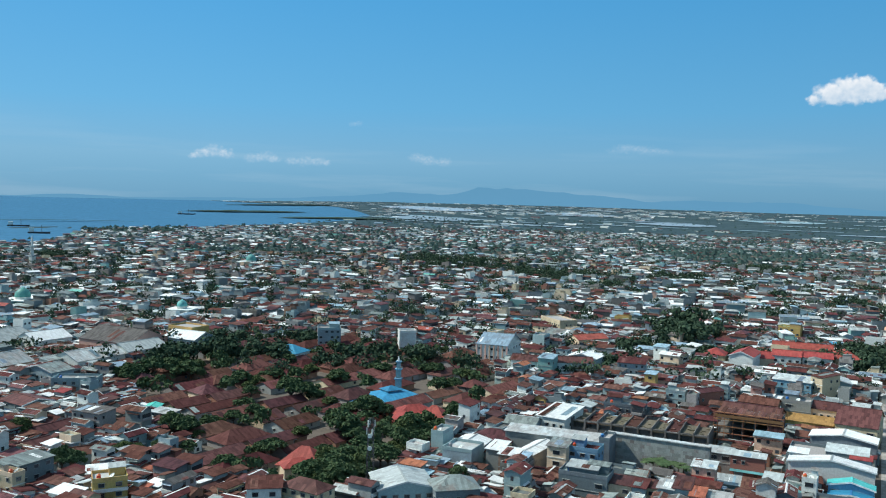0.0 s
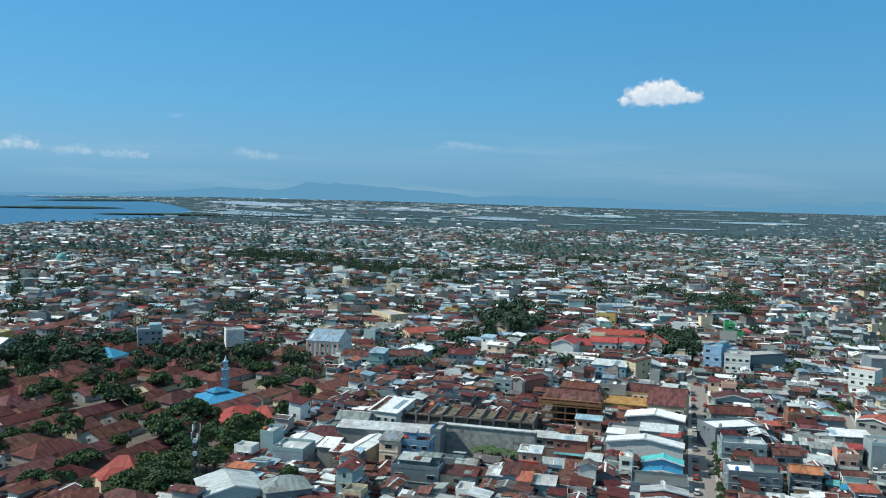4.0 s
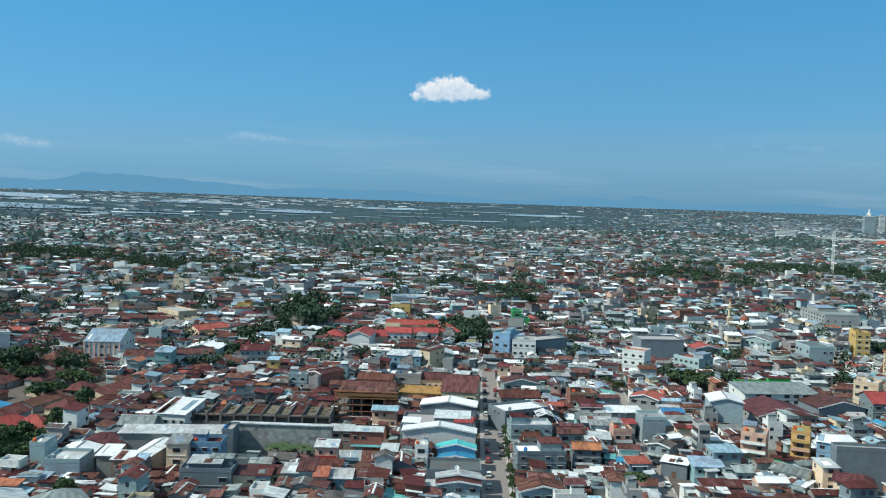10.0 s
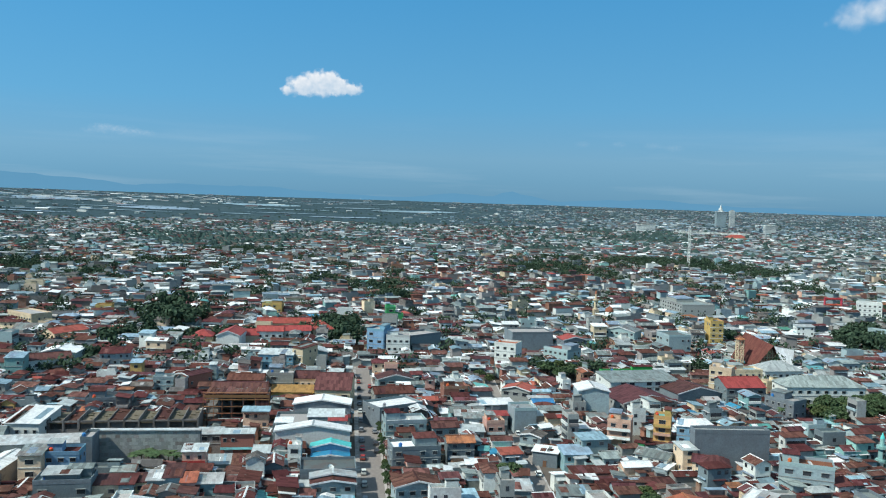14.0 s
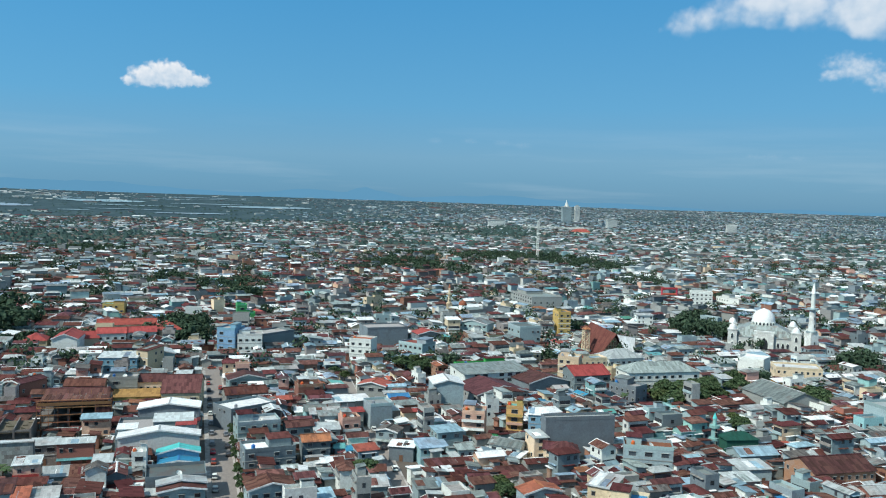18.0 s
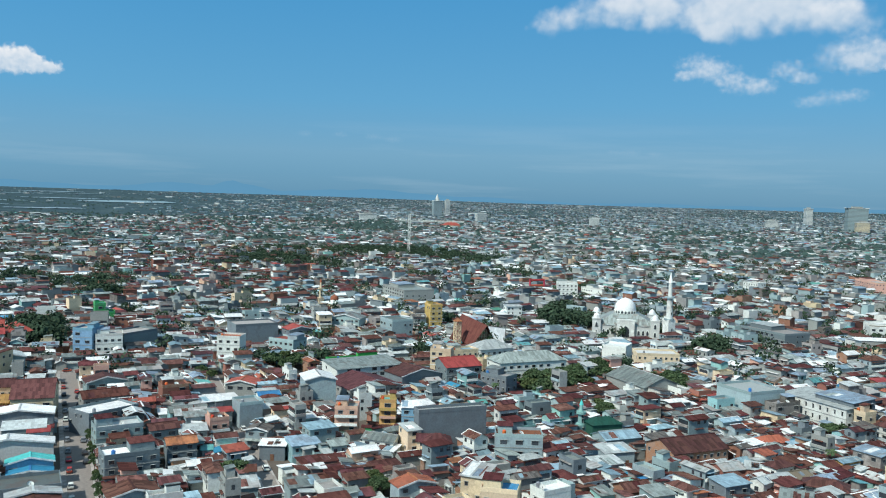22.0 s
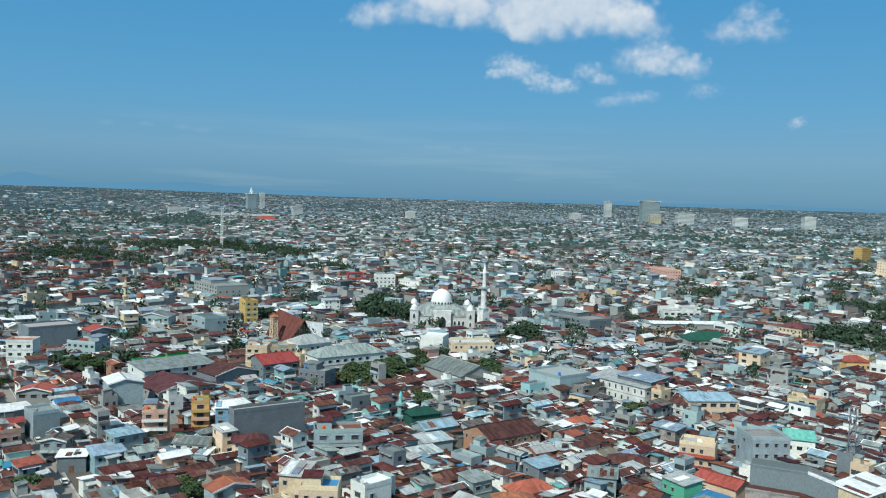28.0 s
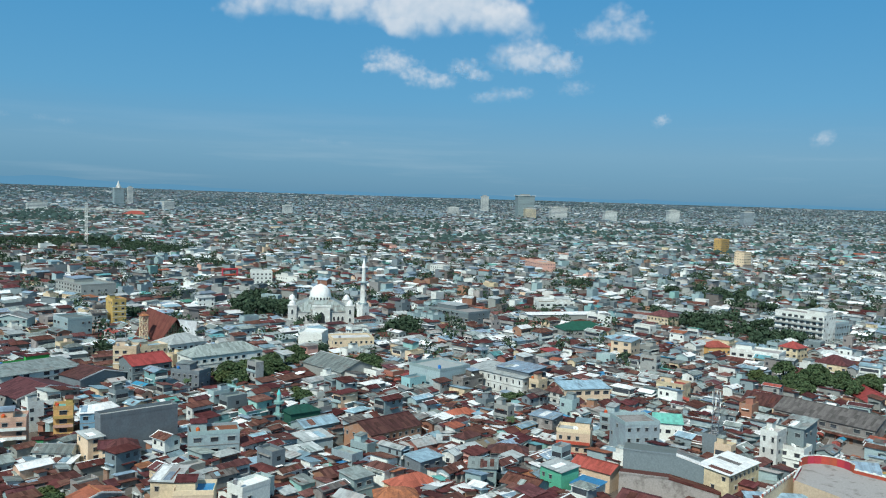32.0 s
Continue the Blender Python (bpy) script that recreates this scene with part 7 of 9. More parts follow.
def blue_mosque(x, y, turn):
    e = thing("mosque", pose(x, y, -0.6, 0, 0, turn), "low mosque with bright blue stepped hip roofs among trees", "mosque")
    e.scale = (0.9, 0.9, 0.8)
    SITES.append((x, y, 17, 14, radians(turn)))
    part("wall", wall_bm("none", 24, 20, 4.2, 0), WALL["white"], e)
    bm = bmesh.new()
    faces(bm, [(-13.5, -11.5, 4), (13.5, -11.5, 4), (13.5, 11.5, 4), (-13.5, 11.5, 4), (-4, -3.5, 6.8), (4, -3.5, 6.8), (4, 3.5, 6.8), (-4, 3.5, 6.8)], [(0, 1, 5, 4), (1, 2, 6, 5), (2, 3, 7, 6), (3, 0, 4, 7), (4, 5, 6, 7)])
    part("lower_roof", bm, ROOF["sky"], e)
    part("upper_roof", roof_bm("hip", 8, 7, 7.9, 1.7, 0.8), ROOF["sky"], e)
    bm = bmesh.new()
    box(bm, -4, -3.5, 6.6, 4, 3.5, 8.0)
    part("clerestory", bm, WALL["bluegrey"], e)
    bm = bmesh.new()
    box(bm, -24, -9.5, 3.6, -13.7, 4, 3.9)
    part("porch_roof", bm, ROOF["sky"], e)
    for i in range(4):
        bm = bmesh.new()
        rod(bm, (-23.5 + i * 3, -9, 0), (-23.5 + i * 3, -9, 3.6), 0.18, 6)
        part("column", bm, WALL["white"], e)
    for i in range(7):
        shared("window", WINDOWS[(1.7, 1.3)], e, pose(-9 + i * 3, -10, 1.2))


def gate_tower(x, y, h):
    """The blue stepped prayer-call tower."""
    e = thing("minaret", pose(x, y, 0, 0, 0, 20), "blue and white stepped minaret", "minaret")
    z = 0
    for i, (s, k) in enumerate(((1.4, 0.4), (1.15, 0.25), (0.9, 0.2))):
        bm = bmesh.new()
        box(bm, -s, -s, z, s, s, z + h * k)
        part("stage", bm, WALL["bluegrey"], e)
        z += h * k
        bm = bmesh.new()
        box(bm, -s - 0.4, -s - 0.4, z - 0.3, s + 0.4, s + 0.4, z + 0.25)
        part("cornice", bm, WALL["azure"], e)
    bm = bmesh.new()
    rod(bm, (0, 0, z), (0, 0, h), 0.8, 8, 0.05)
    part("spire", bm, ROOF["white"], e)


def church(x, y, turn):
    e = thing("church", pose(x, y, 0, 0, 0, turn), "church with a steep maroon roof and latticed gable front", "church")
    SITES.append((x + 3, y, 13, 17, radians(turn)))

    def sheet(name, pts, material, label=""):
        bm = bmesh.new()
        n = len(pts)
        faces(bm, pts + [(a, b, c - 0.3) for a, b, c in pts], [tuple(range(n)), tuple(reversed(range(n, 2 * n)))] + [(i, n + i, n + (i + 1) % n, (i + 1) % n) for i in range(n)])
        part(name, bm, material, e, label)

    ridge = [(0, -15.5, 15.5), (0, 14, 18.5)]
    for q in (-1, 1):
        sheet("roof", [(q * 8.2, -12.5, 3.8), ridge[0], ridge[1], (q * 8.2, 14, 3.8)], ROOF["crimson"], "steep dull red roof that rises to the back")
    part("wall", wall_bm("gablef", 14.6, 24, 3.8, 11.0), WALL["brick"], e)
    for i in range(-4, 5):
        bm = bmesh.new()
        box(bm, i * 1.6 - 0.14, -12.6, 0, i * 1.6 + 0.14, -12.1, 3.8 + 10.8 * (1 - abs(i * 1.6) / 7.3))
        part("mullion", bm, WALL["cream"], e)
    for k in range(1, 7):
        bm = bmesh.new()
        z = k * 2.1
        half = 7.1 * min(1, 1 - (z - 3.8) / 11.2)
        box(bm, -half, -12.55, z - 0.12, half, -12.1, z + 0.12)
        part("transom", bm, WALL["cream"], e)
    sheet("side_roof", [(1.0, -13.0, 15.0), (5.0, -18.5, 5.0), (9.0, -20.0, 3.6), (13.0, -14.5, 13.0)], ROOF["white"], "white folded side roof")
    sheet("side_roof", [(1.0, -13.3, 15.0), (13.0, -14.8, 13.0), (18.5, -6.0, 4.0), (7.5, 1.0, 5.2)], ROOF["pale"])
    bm = bmesh.new()
    faces(bm, [(9.4, -15.6, 3.5), (13.0, -14.6, 12.6), (18.0, -6.4, 4.0), (9.4, -15.6, 0), (18.0, -6.4, 0)], [(0, 3, 4, 2), (0, 2, 1)])
    part("wall", bm, WALL["slate"], e)
    t = thing("bell_tower", pose(x - 12, y - 3, 0, 0, 0, turn), "slim open concrete bell tower beside the church", "tower")
    part("frame", lattice_bm(17, 3.2, 3.0, 4, 0.2), WALL["cream"], t)
    part("roof", roof_bm("hip", 3.4, 3.4, 17, 1.5, 0.4), ROOF["orange"], t)


def scaffold_site(x0, y0, w, d, h):
    e = thing("construction_site", pose(x0, y0, 0), "half-built concrete frame wrapped in bamboo scaffolding and nets", "construction")
    SITES.append((x0 + w / 2, y0 + d / 2, w / 2 + 1, d / 2 + 1, 0))
    for f in range(4):
        bm = bmesh.new()
        box(bm, 0, 0, f * h / 3.2, w, d, f * h / 3.2 + 0.35)
        part("floor_slab", bm, WALL["old"], e)
    for i in range(6):
        for j in range(3):
            bm = bmesh.new()
            box(bm, i * (w - 0.5) / 5, j * (d - 0.5) / 2, 0, i * (w - 0.5) / 5 + 0.5, j * (d - 0.5) / 2 + 0.5, h)
            part("column", bm, WALL["old"], e)
    bm = bmesh.new()
    box(bm, 0.6, d - 0.4, 0, w, d - 0.2, h * 0.93)
    # charcoal colour stands in for the shade inside the frame
    part("back_wall", bm, ROOF["charcoal"], e)
    bm = bmesh.new()
    box(bm, w - 0.3, 0, 0, w, d, h * 0.9)
    part("side_net", bm, ROOF["maroon"], e, "dark red safety net")
    for lvl in range(6):
        z = lvl * h / 5 + 0.9
        bm = bmesh.new()
        rod(bm, (-1, -1.2, z), (w + 1, -1.2, z + 0.15), 0.12, 5)
        rod(bm, (-1, -0.4, z), (w + 1, -0.4, z), 0.10, 5)
        box(bm, -0.8, -1.3, z - 0.12, w + 0.8, -0.3, z - 0.04)
        part("ledger", bm, BAMBOO, e)
    for i in range(8):
        bm = bmesh.new()
        q = -0.8 + (w + 1.6) * (i / 7) ** 1.5
        rod(bm, (q, -1.2, 0), (q + krng.uniform(-0.2, 0.2), -1.2, h + 1.5), 0.09, 5)
        part("pole", bm, BAMBOO, e)
    for i in range(7):
        bm = bmesh.new()
        q = -0.8 + (w + 1.6) * i / 6
        rod(bm, (q, d + 0.6, 0), (q, d + 0.6, h + 1.2), 0.09, 5)
        part("pole", bm, BAMBOO, e)
    bm = bmesh.new()
    box(bm, -0.6, -1.3, h - 0.9, w + 0.6, -0.9, h + 0.2)
    part("work_deck", bm, BAMBOO, e)
    bm = bmesh.new()
    for i in range(16):
        q = -0.4 + (w + 0.2) * i / 16
        box(bm, q, -0.7, h + 0.14 + krng.uniform(0, 0.25), q + w / 16 * 0.9, d * krng.uniform(0.6, 1.0), h + 0.44)
    part("roof_planks", bm, ROOF["rust"], e, "rust-brown planks and sheets on top")
    bm = bmesh.new()
    box(bm, w * 0.80, -0.95, h * 0.1, w + 0.4, -0.9, h * 0.95)
    part("front_net", bm, ROOF["maroon"], e, "dark red safety net")


def ruin_row(x0, y0, x1, d, h):
    n = 12
    bay = (x1 - x0) / n
    e = thing("unfinished_shophouses", pose(x0, y0, 0, 0, 0, 3), "abandoned row of unfinished grey shophouses with mossy decks", "ruin")
    SITES.append(((x0 + x1) / 2, y0 + d / 2, (x1 - x0) / 2 + 1, d / 2 + 2, 0.05))
    for i in range(n + 1):
        bm = bmesh.new()
        box(bm, i * bay - 0.15, 1.5, 0, i * bay + 0.15, d, h + 0.35 + 0.3 * krng.random())
        part("party_wall", bm, WALL["old"], e)
        bm = bmesh.new()
        box(bm, i * bay - 0.25, -0.25, 0, i * bay + 0.25, 0.25, h + 0.6)
        part("column", bm, WALL["old"], e)
    for i in range(n):
        bm = bmesh.new()
        z = h - 0.3 - krng.random() * 0.9
        box(bm, i * bay + 0.16, 1.6, z - 0.3, (i + 1) * bay - 0.16, d - 0.4, z + 0.2)
        for _ in range(5):
            bx, by, s = i * bay + krng.uniform(0.8, bay - 0.8), krng.uniform(2.5, d - 2), krng.uniform(0.3, 1.0)
            box(bm, bx - s, by - s * 0.6, z, bx + s, by + s * 0.6, z + 0.2 + s * 0.5)
        part("deck", bm, ROOF["moss" if i % 3 else "rust"], e)
        bm = bmesh.new()
        box(bm, i * bay, -0.2, h - 0.5, (i + 1) * bay, 0.2, h)
        box(bm, i * bay, -0.2, h * 0.5 - 0.2, (i + 1) * bay, 0.2, h * 0.5 + 0.3)
        box(bm, i * bay, 0, h * 0.5, (i + 1) * bay, 0.15, h * 0.5 + 1.2)
        part("lintel", bm, WALL["old"], e)
        bm = bmesh.new()
        box(bm, i * bay + 0.2, 2.4, 0, (i + 1) * bay - 0.2, 2.6, h - 0.4)
        part("inner_wall", bm, WALL["old"], e)


def block_wall(x0, x1, y, h):
    """The long bare block wall: courses of large render panels, each a little different, under a concrete coping."""
    e = thing("boundary_wall", pose(x0, y, 0), "long bare grey block wall with patched render and pale coping", "wall")
    SITES.append(((x0 + x1) / 2, y + 4, (x1 - x0) / 2, 6, 0))
    L = x1 - x0
    bm = bmesh.new()
    box(bm, 0, 0.06, 0, L, 0.5, h)
    part("core", bm, WALL["grey"], e)
    nx, nz = 24, 9
    ms = []
    for k in range(4):
        pb = bmesh.new()
        box(pb, 0.012, -0.02 - 0.012 * k, 0.012, L / nx - 0.012, 0.08, h / nz - 0.012)
        me = bpy.data.meshes.new("block_panel")
        pb.to_mesh(me)
        pb.free()
        me.materials.append(WALL["grey"] if k else WALL["concrete"])
        ms.append(me)
    for i in range(nx):
        for j in range(nz):
            shared("block_panel", ms[krng.choice((0, 1, 1, 2, 2, 3, 3))], e, pose((i + (0.5 if j % 2 and i < nx - 1 else 0)) * L / nx, 0, j * h / nz))
    bm = bmesh.new()
    box(bm, -0.3, -0.4, h, L + 0.3, 2.2, h + 0.35)
    part("coping", bm, ROOF["pale"], e)
    for i in range(10):
        bm = bmesh.new()
        box(bm, i * L / 9 - 0.3, 0.5, 0, i * L / 9 + 0.3, 1.4, h)
        part("buttress", bm, WALL["concrete"], e)


def radio_mast(x, y, h, w0, w1, label):
    e = thing("radio_mast", pose(x, y, 0, 0, 0, 20), label, "mast")
    part("lattice", lattice_bm(h, w0, w1, 7, 0.05), STEEL if x > 0 else DARK, e)
    for i in range(6):
        bm = bmesh.new()
        a = i * 1.05
        box(bm, -0.2, -0.12, -1.0, 0.2, 0.12, 1.0)
        p = part("antenna_panel", bm, WALL["white"], e)
        p.matrix_basis = pose(w1 * 0.9 * math.cos(a), w1 * 0.9 * math.sin(a), h - 1.5 - (i % 2) * 2.6, 0, 0, math.degrees(a) + 90)
    for z in (h * 0.62, h * 0.78):
        bm = bmesh.new()
        rod(bm, (0, -w1 * 0.7, z), (0, -w1 * 0.7 - 0.4, z), 0.7, 14)
        part("dish", bm, WALL["white"], e)


def tower_crane(x, y, h, jib, turn):
    e = thing("tower_crane", pose(x, y, 0, 0, 0, turn), "pale tower crane over far roofs", "crane")
    part("mast", lattice_bm(h, 3.2, 3.2, 16, 0.22), WALL["white"], e)
    bm = lattice_bm(jib, 2.2, 1.4, 14, 0.2)
    p = part("jib", bm, WALL["white"], e)
    p.matrix_basis = pose(0, 0, h * 0.86, 0, 90, 0)
    bm = lattice_bm(jib * 0.28, 2.2, 1.8, 5, 0.2)
    p = part("counter_jib", bm, WALL["white"], e)
    p.matrix_basis = pose(0, 0, h * 0.86, 0, -90, 0)
    bm = bmesh.new()
    box(bm, -jib * 0.27, -1.5, h * 0.86 - 3, -jib * 0.20, 1.5, h * 0.86)
    part("counterweight", bm, WALL["concrete"], e)
    bm = bmesh.new()
    rod(bm, (0, 0, h), (jib * 0.7, 0, h * 0.87), 0.15, 4)
    rod(bm, (0, 0, h), (-jib * 0.3, 0, h * 0.87), 0.15, 4)
    part("tie", bm, DARK, e)


def high_rise(x, y, w, d, h, turn, wall, label, spire=0.0, floors=14):
    """A far tower: walls with a grid of window bands, roof house, parapet."""
    z0 = float(height(x, y))
    SITES.append((x, y, w, d, 0))
    e = thing("tower_block", pose(x, y, z0, 0, 0, turn), label, "tower block")
    bm = bmesh.new()
    box(bm, -w / 2, -d / 2, -3, w / 2, d / 2, h)
    part("wall", bm, WALL[wall], e)
    for f in range(floors):
        bm = bmesh.new()
        z = (f + 0.45) * h / floors
        box(bm, -w / 2 - 0.15, -d / 2 - 0.15, z, w / 2 + 0.15, d / 2 + 0.15, z + h / floors * 0.38)
        # slate instead of dark glass: haze is put into the band colour
        part("window_band", bm, WALL["slate"], e)
    bm = bmesh.new()
    box(bm, -w * 0.55, -d * 0.55, h, w * 0.55, d * 0.55, h + 1.5)
    part("cornice", bm, WALL["white"], e)
    bm = bmesh.new()
    box(bm, -w * 0.25, -d * 0.25, h + 1.5, w * 0.25, d * 0.25, h + 6)
    part("roof_house", bm, WALL["grey"], e)
    if spire:
        bm = bmesh.new()
        rod(bm, (0, 0, h + 1.5), (0, 0, h + spire), w * 0.28, 8, 0.2)
        part("spire", bm, WALL["white"], e)
    return e


def market_deck():
    """The stained concrete deck with its curved red parapet."""
    e = thing("market_building", pose(0, 0, 0), "market building with stained concrete deck and curved red parapet", "market")
    rim = [(241, 106.5), (253.5, 109.5)]
    for i in range(11):
        a = radians(118 - i * 17)
        rim.append((258.0 + 7.6 * math.cos(a), 103.6 + 7.6 * math.sin(a)))
    rim += [(262, 82), (232, 78)]
    SITES.append((248, 94, 18, 18, 0.1))
    bm = bmesh.new()
    n = len(rim)
    faces(bm, [(x, y, 0) for x, y in rim] + [(x, y, 10) for x, y in rim], [(i, (i + 1) % n, n + (i + 1) % n, n + i) for i in range(n)])
    part("wall", bm, WALL["cream"], e)
    bm = bmesh.new()
    faces(bm, [(x, y, 9.5) for x, y in rim], [tuple(range(n))])
    part("deck", bm, ROOF["slab"], e, "stained concrete roof deck")
    for i in range(n - 1):
        (xa, ya), (xb, yb) = rim[i], rim[i + 1]
        curved = 1 <= i <= 11
        up = 1.9 if curved else 0.5
        L, a = math.hypot(xb - xa, yb - ya), math.degrees(math.atan2(yb - ya, xb - xa))
        bm = bmesh.new()
        box(bm, -0.02, -0.15, 9.4, L + 0.02, 0.15, 10 + up)
        p = part("parapet", bm, WALL["red"], e)
        p.matrix_basis = pose(xa, ya, 0, 0, 0, a)
        bm = bmesh.new()
        box(bm, -0.05, -0.2, 10 + up, L + 0.05, 0.2, 10.25 + up)
        q = part("coping", bm, WALL["white"], p)
        if not curved:
            for k in range(int(L / 2.4)):
                bm = bmesh.new()
                box(bm, k * 2.4 + 0.3, 0.15, 10.2, k * 2.4 + 1.2, 0.19, 11.0)
                part("panel", bm, WALL["white"], p)
    for k in range(3):
        bm = bmesh.new()
        box(bm, -1.2, -0.8, 9.5, 1.2, 0.8, 10.4)
        s = part("vent_box", bm, WALL["concrete"], e)
        s.matrix_basis = pose(240 + k * 5, 86 - k * 4, 0, 0, 0, 20)


def excavator_frame(x, y, h):
    """The tall red portal in the middle distance."""
    e = thing("gantry", pose(x, y, 0, 0, 0, -10), "red steel portal frame over the roofs", "gantry")
    for a, b in (((-7, 0, 0), (-7, 0, h)), ((7, 0, 0), (7, 0, h)), ((-7.6, 0, h - 0.8), (7.6, 0, h - 0.8)), ((-7, 0, h * 0.6), (7, 0, h * 0.6))):
        bm = bmesh.new()
        rod(bm, a, b, 0.9, 6)
        part("beam", bm, WALL["red"], e)


great_mosque(353, 473, -35)
minaret(352, 427, 46, 2.1, "tall white minaret with two galleries")
blue_mosque(-196, 330, 62)
gate_tower(-201, 345, 18)
church(229, 455, 4)
block_wall(-83, -48, 290, 11)
building(-101, 286, 35, 8, 9, 6, "shed", "pale", "grey", 1, "long low annex with plain wall and pale sheet roof")
SITES.append((-72, 302, 42, 13, 0))
SITES.append((-65, 281, 19, 8, 0))
ruin_row(-114, 312, -53, 17, 8.2)
scaffold_site(-53, 333, 23, 13, 13)
building(-43.5, 362.5, 22, 16, 8.4, -4, "gable", "maroon", "brick", 2, "old hall with a patched maroon roof behind the scaffold")
building(-43.0, 378.5, 15, 9, 10.0, -4, "gable", "brown", "brick", 2, "hall with weathered brown roof behind the scaffold")
radio_mast(-137, 219, 24, 2.4, 1.4, "grey lattice radio mast with antenna panels")
radio_mast(268, 144, 25, 2.6, 1.6, "grey lattice radio mast among shophouses")
market_deck()
minaret(191, 641, 24, 1.5, "cream minaret with golden cap", "cream", "orange")
minaret(180, 270, 15, 1.2, "small pale green minaret with onion cap", "aqua", "mint")
building(186.8, 265.6, 12, 7.2, 7.0, -8, "hip", "pine", "pine", 1, "small mosque with dark green hip roof", "mosque", True, "mosque")
tower_crane(501, 1208, 61, 84, -22)
excavator_frame(415, 689, 15)
high_rise(1395, 3067, 34, 28, 56, -10, "bluegrey", "blue-grey tower with a white spire", 28)
high_rise(1432, 3050, 18, 18, 59, -10, "white", "slim pale tower block")
high_rise(1402, 2702, 34, 24, 26, -10, "white", "white far office block", 0, 7)
high_rise(987, 2740, 56, 24, 20, -10, "white", "long pale far office block", 0, 5)
high_rise(1661, 2376, 30, 22, 28, -20, "white", "pale far apartment block", 0, 8)
high_rise(2480, 2023, 64, 40, 78, -35, "bluegrey", "broad blue-grey hotel tower", 0, 18)
high_rise(2603, 2334, 26, 26, 62, -30, "white", "slim white tower on the skyline", 0, 14)
high_rise(2420, 1950, 40, 26, 34, -35, "cream", "pale block beside the hotel tower", 0, 9)
high_rise(2470, 1860, 60, 30, 40, -35, "white", "row of pale apartment blocks", 0, 9)
high_rise(2560, 1700, 44, 28, 32, -35, "white", "pale apartment block on the skyline", 0, 8)
high_rise(2330, 2250, 40, 24, 24, -30, "white", "low pale block on the far skyline", 0, 6)
high_rise(2750, 1560, 40, 28, 40, -35, "white", "white tower on the far skyline", 0, 10)
high_rise(2850, 1330, 36, 28, 44, -35, "bluegrey", "grey tower on the far skyline", 0, 11)
building(1094, 2300, 58, 44, 8, -22, "hip", "red", "cream", 3, "far hall with a red roof", "hall", False, "hall")

# ---- groves ----
grove(-121, 587, 13, 36, 6, 16, 14)
grove(-5, 565, 11, 38, 5, 14, 12)
grove(-44, 528, 17, 10, 5, 9, 8)
grove(-72, 517, 15, 8, 5, 10, 8)
grove(-336, 350, 21, 9, 44, 13, 12)
grove(-307, 311, 13, 9, 45, 7, 12)
grove(-351, 391, 14, 9, 42, 6, 11)
grove(-313, 367, 6, 5, 40, 3, 9)
grove(-301, 375, 10, 7, 39, 6, 11)
grove(-319, 422, 12, 9, 37, 4, 10)
grove(-262, 341, 3, 2, 38, 2, 10)
grove(-259, 350, 3, 2, 37, 2, 10)
grove(-271, 305, 2, 2, 42, 2, 9)
grove(-263, 311, 7, 5, 40, 4, 9)
grove(-263, 329, 3, 2, 39, 2, 8)
grove(-248, 293, 2, 1, 40, 2, 7)
grove(-228, 302, 4, 2, 37, 3, 11)
grove(-261, 373, 6, 4, 35, 4, 10)
grove(-260, 392, 5, 3, 34, 3, 10)
grove(-232, 338, 4, 3, 34, 3, 11)
grove(-258, 418, 8, 6, 32, 4, 10)
grove(-230, 374, 4, 3, 32, 3, 9)
grove(-230, 415, 7, 5, 29, 4, 10)
grove(-205, 385, 4, 3, 28, 3, 9)
grove(-201, 413, 6, 4, 26, 3, 9)
grove(-211, 299, 3, 2, 35, 2, 8)
grove(-189, 296, 6, 4, 33, 4, 10)
grove(-181, 297, 2, 1, 31, 2, 8)
grove(-178, 265, 4, 3, 34, 4, 11)
grove(-170, 260, 2, 1, 33, 2, 9)
grove(-184, 330, 5, 3, 29, 4, 10)
grove(-182, 354, 7, 5, 27, 6, 10)
grove(-184, 382, 4, 3, 26, 3, 10)
grove(-158, 314, 3, 2, 27, 2, 8)
grove(-157, 277, 3, 2, 30, 4, 11)
grove(-150, 259, 3, 2, 30, 3, 10)
grove(-147, 273, 2, 2, 28, 3, 9)
grove(-147, 291, 4, 3, 27, 3, 9)
grove(-191, 253, 3, 2, 37, 2, 10)
grove(-185, 230, 3, 2, 39, 3, 9)
grove(-231, 234, 5, 4, 45, 4, 10)
grove(-223, 233, 2, 1, 44, 2, 7)
grove(-222, 217, 1, 1, 46, 2, 9)
grove(-212, 218, 1, 1, 44, 2, 8)
grove(-225, 247, 3, 2, 42, 3, 7)
grove(-227, 258, 1, 1, 41, 2, 7)
grove(-227, 270, 2, 1, 40, 2, 8)
grove(-187, 210, 1, 1, 42, 2, 9)
grove(-167, 236, 2, 1, 35, 2, 9)
grove(-159, 236, 3, 2, 34, 3, 10)
grove(-153, 240, 2, 2, 33, 3, 10)
grove(-146, 243, 3, 2, 31, 3, 10)
grove(-151, 222, 4, 3, 34, 6, 11)
grove(-155, 215, 3, 2, 36, 4, 10)
grove(-144, 225, 3, 2, 33, 4, 10)
grove(-146, 213, 3, 2, 34, 3, 10)
grove(-117, 239, 1, 1, 26, 2, 8)
grove(-320, 290, 7, 5, 48, 6, 10)
grove(-337, 289, 5, 4, 49, 3, 9)
grove(-341, 322, 4, 3, 47, 2, 9)
grove(-225, 205, 3, 2, 48, 3, 9)
grove(-229, 200, 2, 2, 49, 2, 8)
grove(-230, 185, 3, 2, 51, 3, 8)
